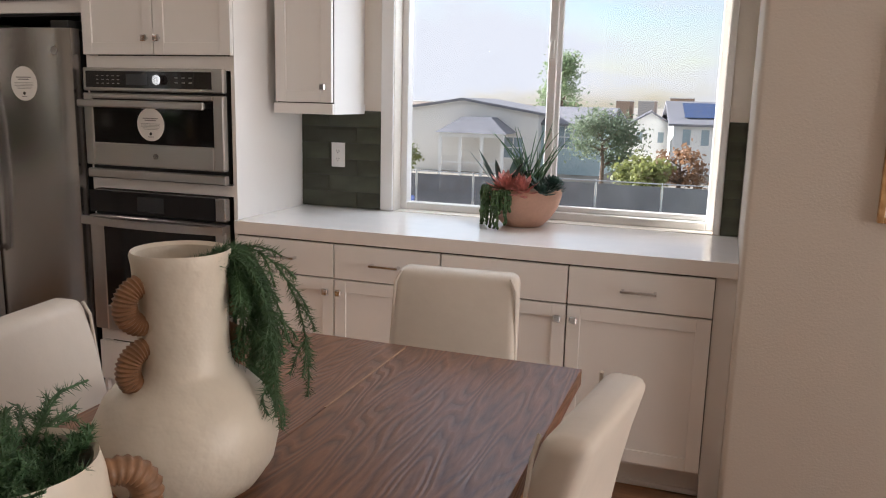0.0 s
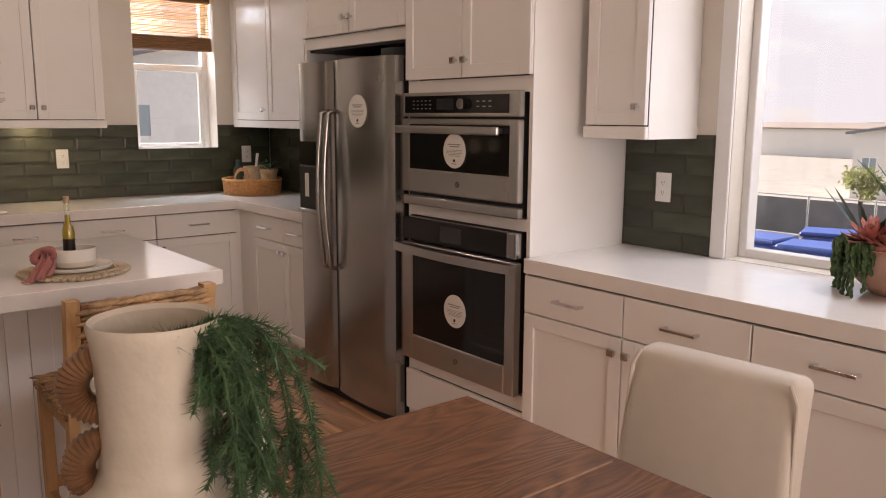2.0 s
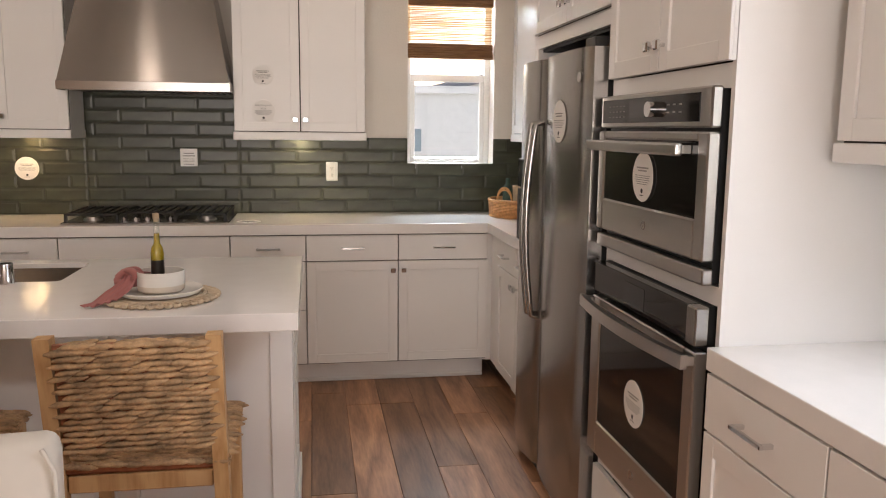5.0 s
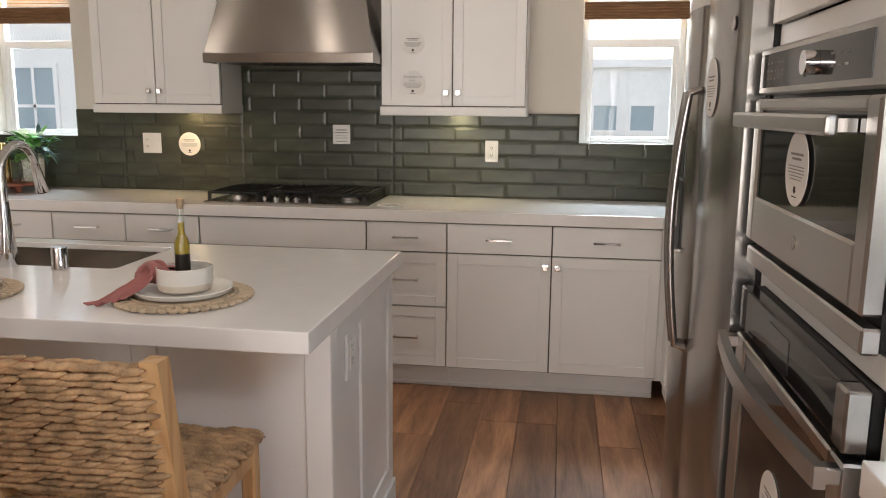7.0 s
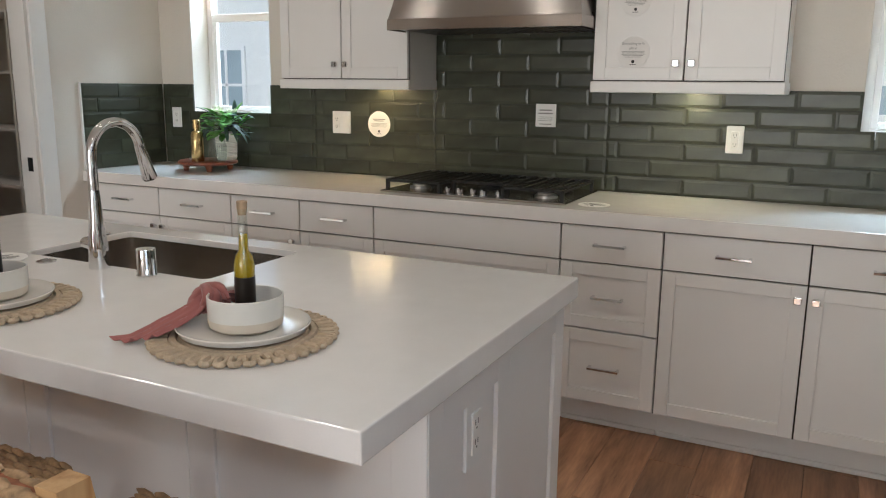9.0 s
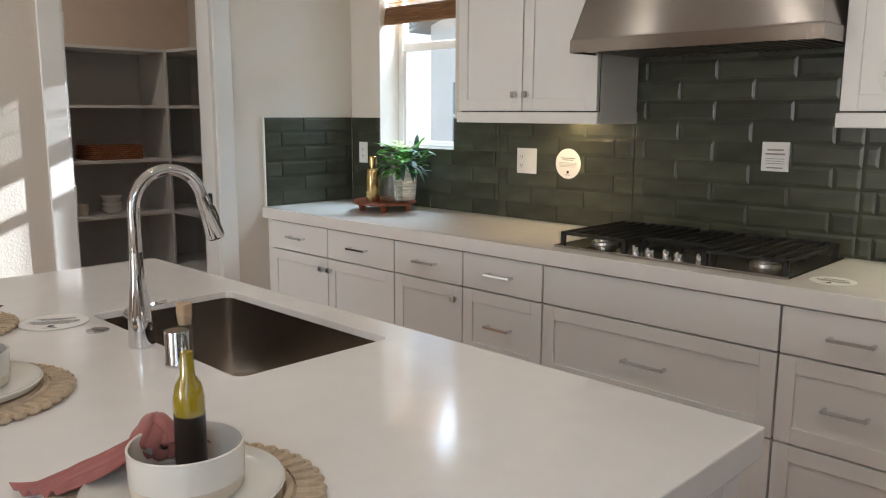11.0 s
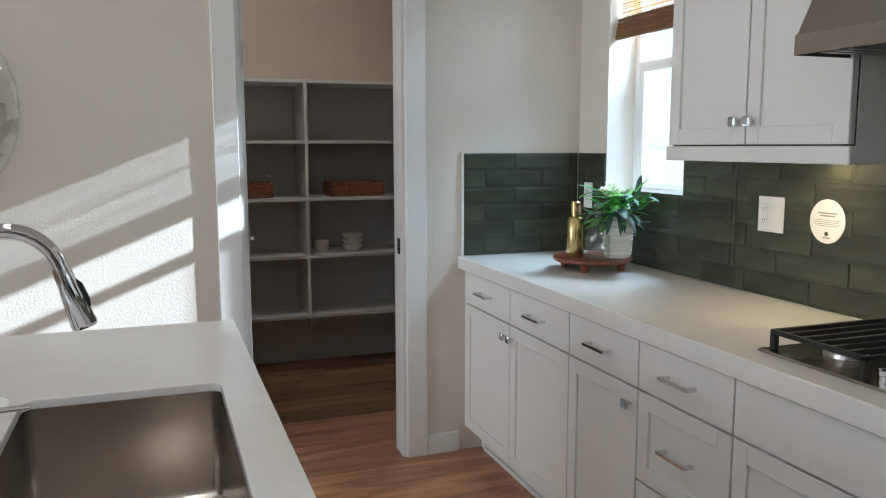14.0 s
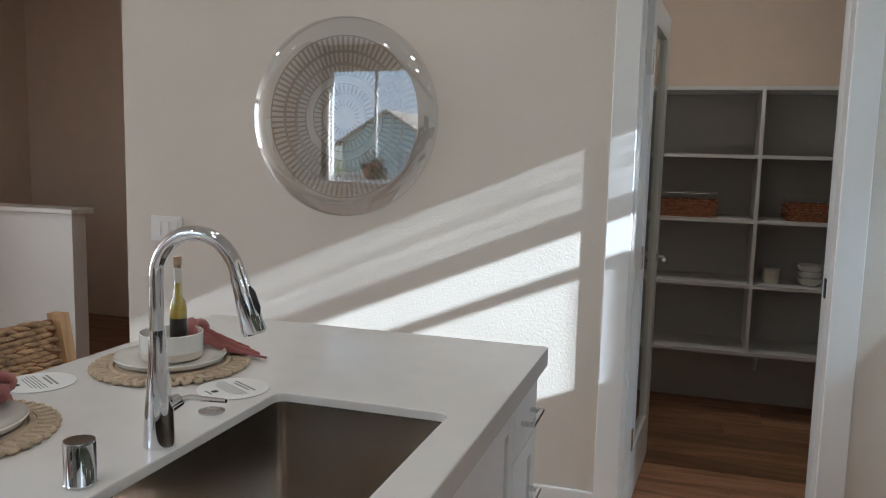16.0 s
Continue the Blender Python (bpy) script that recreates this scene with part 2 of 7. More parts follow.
BRASS = mat("brushed_brass", (0.55, 0.40, 0.18), 0.25, 1.0, vary=0.08, scale=5, stretch=(1, 1, 0.1))
REDWOOD = wood("red_wood", (0.10, 0.022, 0.010), (0.22, 0.06, 0.025), "X", 2.0, 0.35)
WICKER = mat("orange_wicker", (0.54, 0.27, 0.10), 0.55, vary=0.3, scale=40)
BASKET = mat("brown_wicker", (0.30, 0.105, 0.045), 0.6, vary=0.4, scale=45)
BAMBOO = shine_through(mat("woven_bamboo", (0.50, 0.33, 0.16), 0.6, vary=0.4, scale=30, stretch=(1, 0.15, 3.0)), 0.5)
BAMBOO_D = mat("dark_bamboo", (0.20, 0.10, 0.04), 0.55, vary=0.4, scale=40, stretch=(1, 0.2, 4.0))
CANE = mat("cane_spokes", (0.30, 0.22, 0.15), 0.6, vary=0.25, scale=50)
OAK = wood("light_oak", (0.42, 0.23, 0.09), (0.58, 0.36, 0.17), "Z", 2.0, 0.45, ring=6)
FLOORW = wood("floor_planks", (0.185, 0.088, 0.045), (0.50, 0.265, 0.142), "X", 1.6, 0.40, ring=5, per_object=0.40, contrast=(0.2, 0.95))
TABLEW = wood("table_walnut", (0.055, 0.022, 0.011), (0.25, 0.112, 0.056), "Y", 1.8, 0.30, ring=24, contrast=(0.08, 0.90), per_object=0.10, bump=0.0014, long=0.15)
FILLER = mat("pale_wood_filler", (0.42, 0.27, 0.17), 0.6, vary=0.2, scale=60)


def clear_glass(name, gloss, tint=(1, 1, 1)):
    """A thin pane: mostly see-through, with a plain share of mirror."""
    m = bpy.data.materials.new(name)
    m.use_nodes = True
    n, l = m.node_tree.nodes, m.node_tree.links
    n.clear()
    out = n.new("ShaderNodeOutputMaterial")
    mix = n.new("ShaderNodeMixShader")
    tr = n.new("ShaderNodeBsdfTransparent")
    tr.inputs["Color"].default_value = (*tint, 1)
    gl = n.new("ShaderNodeBsdfGlossy")
    gl.inputs["Roughness"].default_value = 0.02
    mix.inputs["Fac"].default_value = gloss
    l.new(tr.outputs[0], mix.inputs[1])
    l.new(gl.outputs[0], mix.inputs[2])
    l.new(mix.outputs[0], out.inputs["Surface"])
    return m


PANE = clear_glass("window_glass", 0.04)
ACRYLIC = clear_glass("acrylic_sheet", 0.36, (0.94, 0.95, 0.95))
THINGLASS = clear_glass("thin_glass", 0.11, (0.92, 0.95, 0.93))

# ---- mesh tools ----


def box(bm, x0, y0, z0, x1, y1, z1, bevel=0.0, seg=1):
    v = bmesh.ops.create_cube(bm, size=1.0)["verts"]
    for k in v:
        k.co = Vector(((x0 + x1) / 2 + k.co.x * (x1 - x0), (y0 + y1) / 2 + k.co.y * (y1 - y0), (z0 + z1) / 2 + k.co.z * (z1 - z0)))
    if bevel:
        e = list({e for k in v for e in k.link_edges})
        r = bmesh.ops.bevel(bm, geom=e, offset=bevel, segments=seg, affect="EDGES", profile=0.5)
        return r["verts"]
    return v


def lathe(bm, profile, seg=32, centre=(0, 0, 0), close=False):
    """Turns (radius, height) pairs round the upright axis."""
    rings = []
    for r, z in profile:
        if r < 1e-5:
            rings.append([bm.verts.new((centre[0], centre[1], centre[2] + z))])
        else:
            rings.append([bm.verts.new((centre[0] + r * math.cos(2 * math.pi * k / seg), centre[1] + r * math.sin(2 * math.pi * k / seg), centre[2] + z)) for k in range(seg)])
    for a, b in zip(rings, rings[1:]):
        for k in range(seg):
            j = (k + 1) % seg
            if len(a) == 1 and len(b) == 1:
                continue
            if len(a) == 1:
                bm.faces.new((a[0], b[j], b[k]))
            elif len(b) == 1:
                bm.faces.new((a[k], a[j], b[0]))
            else:
                bm.faces.new((a[k], a[j], b[j], b[k]))


def tube(bm, pts, radii, seg=10, cap=True, square=False):
    """Sweeps a round (or square) section along points."""
    pts = [Vector(p) for p in pts]
    if not hasattr(radii, "__len__"):
        radii = [radii] * len(pts)
    n = len(pts)
    side = None
    rings = []
    for i, p in enumerate(pts):
        d = (pts[min(i + 1, n - 1)] - pts[max(i - 1, 0)])
        d = d.normalized() if d.length > 1e-9 else Vector((0, 0, 1))
        if side is None:
            side = d.cross(Vector((0, 0, 1)) if abs(d.z) < 0.9 else Vector((1, 0, 0))).normalized()
        else:
            side = (side - d * side.dot(d))
            side = side.normalized() if side.length > 1e-6 else d.orthogonal().normalized()
        up = d.cross(side)
        ph = math.pi / seg if square else 0
        rings.append([bm.verts.new(p + radii[i] * (side * math.cos(ph + 2 * math.pi * k / seg) + up * math.sin(ph + 2 * math.pi * k / seg))) for k in range(seg)])
    for a, b in zip(rings, rings[1:]):
        for k in range(seg):
            j = (k + 1) % seg
            bm.faces.new((a[k], a[j], b[j], b[k]))
    if cap:
        bm.faces.new(rings[0][::-1])
        bm.faces.new(rings[-1])


def cyl(bm, p0, p1, r, seg=16):
    tube(bm, [p0, p1], r, seg)


def part(name, bm, material, parent=None, smooth=False, label="", kind="", angle=40):
    me = bpy.data.meshes.new(name)
    bmesh.ops.recalc_face_normals(bm, faces=bm.faces)
    bm.to_mesh(me)
    bm.free()
    me.materials.append(material)
    if smooth:
        me.shade_smooth()
        me.set_sharp_from_angle(angle=radians(angle))
    ob = new(name, me)
    if parent is not None:
        ob.parent = parent
    return tagged(ob, label, kind=kind)


def thing(name, m, label, category, group="", kind=""):
    ob = new(name)
    ob.empty_display_size = 0.05
    ob.matrix_world = m
    return tagged(ob, label, category, group, kind)


def quad(name, material, parent, x0, y0, z0, x1, y1, z1, bevel=0.0, smooth=False, label="", kind="", seg=1):
    bm = bmesh.new()
    box(bm, x0, y0, z0, x1, y1, z1, bevel, seg)
    return part(name, bm, material, parent, smooth, label, kind)


def solid(name, material, label, category, x0, y0, z0, x1, y1, z1, bevel=0.0, kind="structure"):
    return tagged(quad(name, material, None, x0, y0, z0, x1, y1, z1, bevel), label, category, kind=kind)


# ---- structure ----
XR, YW, YP, TOP = -5.5, 3.755, -0.888, 2.74
XE, YS = 5.5, -5.0


def wall_with_holes(name, label, axis, inner, outer, a0, a1, holes, z0=0.0, z1=TOP, material=WALL):
    """A thick wall along x or y, cut by rectangular openings (a0, a1, z0, z1) that go through it."""
    bm = bmesh.new()
    cuts = sorted({a0, a1, *[h[0] for h in holes], *[h[1] for h in holes]})
    for c0, c1 in zip(cuts, cuts[1:]):
        mid = (c0 + c1) / 2
        spans = [(z0, z1)]
        for h in holes:
            if h[0] < mid < h[1]:
                spans = [s for lo, hi in spans for s in ((lo, min(hi, h[2])), (max(lo, h[3]), hi)) if s[1] - s[0] > 1e-4]
        for lo, hi in spans:
            if axis == "y":
                box(bm, min(inner, outer), c0, lo, max(inner, outer), c1, hi)
            else:
                box(bm, c0, min(inner, outer), lo, c1, max(inner, outer), hi)
    bmesh.ops.remove_doubles(bm, verts=bm.verts, dist=1e-5)
    return tagged(part(name, bm, material), label, "wall", kind="structure")


W1 = (-0.645, -0.085, 1.188, 2.36)
W2 = (2.815, 3.358, 1.188, 2.36)
WB = (-1.838, -0.412, 0.916, 2.42)
DOOR = (-4.645, -3.935, 0.0, 2.06)
wall_with_holes("wall_west", "cream painted wall behind the cooktop with two small windows", "y", XR, XR - 0.20, YS - 0.2, YW + 0.2, [W1, W2])
wall_with_holes("wall_north", "cream painted wall with a wide window above the counter", "x", YW, YW + 0.20, XR, XE + 0.2, [WB])
wall_with_holes("wall_pantry", "cream textured wall with the pantry doorway", "x", YP, YP - 0.12, XR, -1.65, [DOOR])
bm = bmesh.new()
box(bm, -0.312, 3.06, 0, XE, YW, TOP, 0.018, 3)
tagged(part("wall_return", bm, WALL, smooth=True), "cream painted wall return with a rounded corner bead", "wall", kind="structure")
# made-up opening behind the added east lamp
wall_with_holes("wall_east", "cream living room wall with an added opening out of view", "y", XE, XE + 0.2, YS - 0.2, YW, [(-0.7, 3.06, 0.05, 2.6)])
wall_with_holes("wall_south", "plain cream living room wall out of view", "x", YS, YS - 0.2, XR, XE, [])
solid("ceiling", CEIL, "white painted flat ceiling", "ceiling", XR - 0.2, YS - 0.2, TOP, XE + 0.2, YW + 0.2, TOP + 0.15)
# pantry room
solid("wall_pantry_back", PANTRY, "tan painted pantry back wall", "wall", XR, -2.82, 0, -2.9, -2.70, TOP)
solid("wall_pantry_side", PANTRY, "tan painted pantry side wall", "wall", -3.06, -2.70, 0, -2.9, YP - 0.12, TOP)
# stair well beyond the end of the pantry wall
# added unseen wall, keeps the east lamp from lighting the stair well
solid("stair_light_block", PANTRY, "tan wall added out of view to keep east light off the stair well", "wall", 1.2, -3.18, 0, 1.32, -0.95, TOP)
# cream wall given the darker tan, so its shade is in the colour
solid("wall_stair", PANTRY, "cream wall of the stair well with its shade painted in as tan", "wall", -2.9, -3.3, 0, 2.0, -3.18, TOP)


def pony_wall():
    e = thing("pony_wall", pose(-0.30, -1.99, 0), "low white half wall with a painted wooden cap", "half wall", kind="structure")
    quad("half_wall", TRIM, e, -0.07, -0.06, 0, 3.0, 0.06, 0.965)
    quad("cap", TRIM, e, -0.11, -0.10, 0.966, 3.04, 0.10, 1.0, 0.006)


pony_wall()


def baseboard(name, x0, y0, x1, y1):
    bm = bmesh.new()
    box(bm, x0, y0, 0, x1, y1, 0.095, 0.004)
    return tagged(part(name, bm, TRIM), "white painted baseboard along the wall", "baseboard", kind="structure")


baseboard("baseboard", -4.895, YP, -4.735, YP + 0.014)
baseboard("baseboard", -3.845, YP, -1.65, YP + 0.014)
baseboard("baseboard", -0.30, 3.046, 3.0, 3.06)

# ---- doorway and windows ----


def door_casing():
    e = thing("door_trim", pose(0, YP, 0), "white painted casing round the pantry doorway", "trim", kind="structure")
    for x0, x1 in ((DOOR[0] - 0.09, DOOR[0] + 0.004), (DOOR[1] - 0.004, DOOR[1] + 0.09)):
        quad("jamb_casing", TRIM, e, x0, 0.0, 0, x1, 0.016, 2.06, 0.003)
    quad("head_casing", TRIM, e, DOOR[0] - 0.11, 0.0, 2.06, DOOR[1] + 0.11, 0.022, 2.16, 0.003)
    for x0, x1 in ((DOOR[0], DOOR[0] + 0.018), (DOOR[1] - 0.018, DOOR[1])):
        quad("jamb", TRIM, e, x0, -0.122, 0, x1, -0.002, 2.06)
    quad("strike_plate", BLACK, e, DOOR[0] + 0.018, -0.07, 0.93, DOOR[0] + 0.021, -0.035, 1.0)


door_casing()


def pantry_door():
    e = thing("pantry_door", pose(DOOR[1] - 0.024, YP - 0.075, 0.008, 0, 0, -93), "white glazed pantry door standing open into the pantry", "door", kind="structure")
    bm = bmesh.new()
    w, t, h = 0.665, 0.035, 2.03
    box(bm, 0, -t / 2, 0, 0.11, t / 2, h, 0.002)
    box(bm, w - 0.11, -t / 2, 0, w, t / 2, h, 0.002)
    box(bm, 0.11, -t / 2, 0, w - 0.11, t / 2, 0.22, 0.002)
    box(bm, 0.11, -t / 2, h - 0.11, w - 0.11, t / 2, h, 0.002)
    part("door_leaf", bm, TRIM, e)
    quad("glass_pane", THINGLASS, e, 0.11, -0.003, 0.22, w - 0.11, 0.003, h - 0.11)
    for z in (0.25, 0.98, 1.72):
        quad("hinge", CHROME, e, -0.012, -0.022, z, 0.012, -0.017, z + 0.09)
    for s in (-1, 1):
        bm = bmesh.new()
        cyl(bm, (w - 0.06, s * 0.018, 0.96), (w - 0.06, s * 0.028, 0.96), 0.028)
        tube(bm, [(w - 0.06, s * 0.02, 0.96), (w - 0.06, s * 0.055, 0.96), (w - 0.08, s * 0.06, 0.96), (w - 0.17, s * 0.06, 0.96)], 0.009)
        part("lever_handle", bm, CHROME, e, True)


pantry_door()


def hung_window(name, w):
    """Single-hung white vinyl window set deep in the west wall."""
    y0, y1, z0, z1 = w
    e = thing(name, pose(XR, 0, 0), "white vinyl single-hung window with a plaster return", "window", kind="structure")
    x = -0.135
    bm = bmesh.new()
    f = 0.035
    box(bm, x - 0.05, y0, z0, x, y0 + f, z1, 0.003)
    box(bm, x - 0.05, y1 - f, z0, x, y1, z1, 0.003)
    box(bm, x - 0.05, y0 + f, z0, x, y1 - f, z0 + f, 0.003)
    box(bm, x - 0.05, y0 + f, z1 - f, x, y1 - f, z1, 0.003)
    part("frame", bm, TRIM, e)
    bm = bmesh.new()
    zr = 1.728
    s = 0.028
    box(bm, x - 0.03, y0 + f, z0 + f, x - 0.004, y0 + f + s, zr, 0.003)
    box(bm, x - 0.03, y1 - f - s, z0 + f, x - 0.004, y1 - f, zr, 0.003)
    box(bm, x - 0.03, y0 + f + s, z0 + f, x - 0.004, y1 - f - s, z0 + f + s, 0.003)
    box(bm, x - 0.03, y0 + f, zr, x - 0.002, y1 - f, zr + 0.045, 0.003)
    part("sash", bm, TRIM, e)
    g = quad("pane", PANE, e, x - 0.02, y0 + f, z0 + f, x - 0.016, y1 - f, zr)
    g2 = quad("pane", PANE, e, x - 0.04, y0 + f, zr + 0.045, x - 0.036, y1 - f, z1 - f)
    g.visible_shadow = g2.visible_shadow = False
    bm = bmesh.new()
    box(bm, x, y0 + 0.002, z0 + 0.001, 0.004, y1 - 0.002, z0 + 0.012, 0.002)
    part("sill", bm, TRIM, e)


hung_window("window_1", W1)
hung_window("window_2", W2)


def wide_window():
    x0, x1, z0, z1 = WB
    e = thing("window_3", pose(0, YW, 0), "wide white vinyl sliding window above the counter", "window", kind="structure")
    y = 0.085
    f = 0.032
    bm = bmesh.new()
    box(bm, x0, y, z0, x0 + f, y + 0.06, z1, 0.003)
    box(bm, x1 - f, y, z0, x1, y + 0.06, z1, 0.003)
    box(bm, x0 + f, y, z0, x1 - f, y + 0.06, z0 + 0.035, 0.003)
    box(bm, x0 + f, y, z1 - f, x1 - f, y + 0.06, z1, 0.003)
    part("frame", bm, TRIM, e)
    xm = -1.128
    bm = bmesh.new()
    box(bm, xm - 0.024, y + 0.006, z0 + 0.035, xm + 0.012, y + 0.03, z1 - f, 0.003)
    box(bm, xm - 0.004, y + 0.032, z0 + 0.035, xm + 0.03, y + 0.055, z1 - f, 0.003)
    box(bm, xm + 0.03, y + 0.03, z0 + 0.035, x1 - f, y + 0.055, z0 + 0.06, 0.003)
    part("meeting_stile", bm, TRIM, e)
    quad("latch", PLASTIC, e, xm - 0.016, y - 0.004, 1.62, xm + 0.002, y + 0.006, 1.70, 0.002)
    for a, b in ((x0 + f, xm - 0.01), (xm + 0.01, x1 - f)):
        g = quad("pane", PANE, e, a, y + 0.04, z0 + 0.035, b, y + 0.044, z1 - f)
        g.visible_shadow = False
    for a, b in ((x0 - 0.062, x0 - 0.001), (x1 + 0.001, x1 + 0.026)):
        quad("casing", TRIM, e, a, -0.014, z0 + 0.001, b, -0.001, z1, 0.003)


wide_window()


def roman_shade(w, label):
    y0, y1, z0, z1 = w
    e = thing("roman_shade", pose(XR - 0.055, (y0 + y1) / 2, 0), label, "window shade", group="woven window shades")
    h = (y1 - y0) / 2 - 0.008
    rnd = random.Random(5)
    bm = bmesh.new()
    z = z1 - 0.005
    while z > 1.95:
        t = rnd.uniform(0.006, 0.013)
        box(bm, -0.001 + rnd.uniform(-0.001, 0.001), -h, z - t, 0.001, h, z - (0.0034 if z < 2.19 else 0.0002))
        z -= t
    part("slat_panel", bm, BAMBOO, e, kind="stuff")
    bm = bmesh.new()
    for k, zz in enumerate((1.945, 1.93, 1.915, 1.90, 1.885, 1.872)):
        d = 0.012 + 0.004 * k
        tube(bm, [(d * 0.6, -h - 0.003, zz), (d * 0.6, h + 0.003, zz)], 0.011, 8)
    part("folded_stack", bm, BAMBOO_D, e, True)
    bm = bmesh.new()
    for k, zz in enumerate((2.285, 2.265, 2.245, 2.225, 2.205, 2.187)):
        tube(bm, [(0.010 + 0.002 * k, -h, zz), (0.010 + 0.002 * k, h, zz)], 0.0125, 8)
    part("upper_fold", bm, BAMBOO_D, e, True)


roman_shade(W1, "woven bamboo roman shade half raised in the window")
roman_shade(W2, "woven bamboo roman shade gathered above the lower sash")

# ---- cabinets ----


def shaker(bm, x0, z0, x1, z1, y=-0.02, rail=0.05):
    """A framed door or drawer front with a sunk panel."""
    box(bm, x0, y + 0.009, z0, x1, -0.001, z1)
    box(bm, x0, y, z0, x0 + rail, y + 0.009, z1, 0.0015)
    box(bm, x1 - rail, y, z0, x1, y + 0.009, z1, 0.0015)
    box(bm, x0 + rail, y, z0, x1 - rail, y + 0.009, z0 + rail, 0.0015)
    box(bm, x0 + rail, y, z1 - rail, x1 - rail, y + 0.009, z1, 0.0015)


def pull(e, x, z, length=0.125, y=-0.02):
    bm = bmesh.new()
    h = length / 2
    box(bm, x - h, y - 0.034, z - 0.005, x + h, y - 0.024, z + 0.005, 0.0012)
    for s in (-1, 1):
        box(bm, x + s * (h - 0.006) - 0.005, y - 0.026, z - 0.005, x + s * (h - 0.006) + 0.005, y, z + 0.005)
    part("pull_handle", bm, CHROME, e, label="chrome bar pull")


def knob(e, x, z, y=-0.02):
    bm = bmesh.new()
    cyl(bm, (x, y, z), (x, y - 0.016, z), 0.006, 8)
    box(bm, x - 0.014, y - 0.03, z - 0.014, x + 0.014, y - 0.015, z + 0.014, 0.004)
    part("knob", bm, CHROME, e, label="square chrome knob")


G = 0.003
Z_TOP, Z_DR, Z_MID, Z_BOT = 0.855, 0.708, 0.437, 0.133


def base_unit(m, cols, kind, depth=0.55, label="white painted base cabinet with chrome pulls", group="base cabinets"):
    """cols: x of the joints. kind: doors, drawers, wide (false front and two deep drawers), door1."""
    e = thing("base_cabinet", m, label, "cabinet", group)
    x0, x1 = cols[0], cols[-1]
    quad("body", CAB, e, x0, 0.004, 0.115, x1, depth, 0.857)
    # dark sheet, paints the shade seen between drawer fronts and doors
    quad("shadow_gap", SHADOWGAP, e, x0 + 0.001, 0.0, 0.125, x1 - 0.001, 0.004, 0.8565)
    quad("toe_kick", CAB, e, x0, 0.085, 0.0, x1, depth, 0.114)
    quad("shoe_moulding", CAB, e, x0, 0.072, 0.0, x1, 0.085, 0.022, 0.004)
    for a, b in zip(cols, cols[1:]):
        a, b = a + G, b - G
        c = (a + b) / 2
        quad("drawer_front", CAB, e, a, -0.02, Z_DR + G, b, -0.001, Z_TOP - 0.004, 0.0015)
        if kind != "wide":
            pull(e, c, (Z_DR + Z_TOP) / 2)
        if kind in ("doors", "door1"):
            bm = bmesh.new()
            shaker(bm, a, Z_BOT, b, Z_DR - G)
            part("door", bm, CAB, e)
        else:
            for lo, hi in ((Z_MID + G, Z_DR - G), (Z_BOT, Z_MID - G)):
                bm = bmesh.new()
                shaker(bm, a, lo, b, hi)
                part("drawer_front", bm, CAB, e)
                pull(e, c, (lo + hi) / 2, 0.125 if kind == "drawers" else 0.16)
    if kind == "doors":
        for k in range(1, len(cols) - 1, 2):
            for s in (-1, 1):
                knob(e, cols[k] + s * 0.03, 0.655)
    if kind == "door1":
        knob(e, cols[-1] - 0.034, 0.655)
    return e


XF = -4.925
RW = pose(XF, 0, 0, 0, 0, 90)
base_unit(RW, [-0.841, -0.36, 0.115], "doors")
base_unit(RW, [0.1155, 0.5245], "door1")
base_unit(RW, [0.525, 0.9265], "drawers")
base_unit(RW, [0.927, 1.7925], "wide", label="white wide drawer base under the cooktop")
base_unit(RW, [1.793, 2.1925], "drawers")
base_unit(RW, [2.193, 2.697, 3.205], "doors")
YB = 3.235
base_unit(pose(0, YB, 0), [-4.72, -4.31, -3.985], "doors", 0.515)
YN = 3.19
base_unit(pose(0, YN, 0), [-2.312, -1.847, -1.388], "doors", 0.56)
base_unit(pose(0, YN, 0), [-1.3875, -0.892, -0.381], "doors", 0.56)


def filler(m, x0, x1, z0, z1, d=0.03):
    e = quad("cabinet_filler", CAB, None, x0, -0.001, z0, x1, d, z1)
    e.matrix_world = m
    return tagged(e, "white painted filler strip beside the cabinets", "cabinet trim", kind="structure")


filler(RW, -0.888, -0.842, 0.115, 0.857)
filler(RW @ Matrix.Translation((0, 0.085, 0)), -0.888, -0.842, 0.0, 0.114)
filler(RW, 3.206, 3.236, 0.115, 0.857)
filler(pose(0, YB, 0), -4.925, -4.721, 0.115, 0.857)
filler(pose(0, YN, 0), -0.3805, -0.313, 0.0, 0.857)


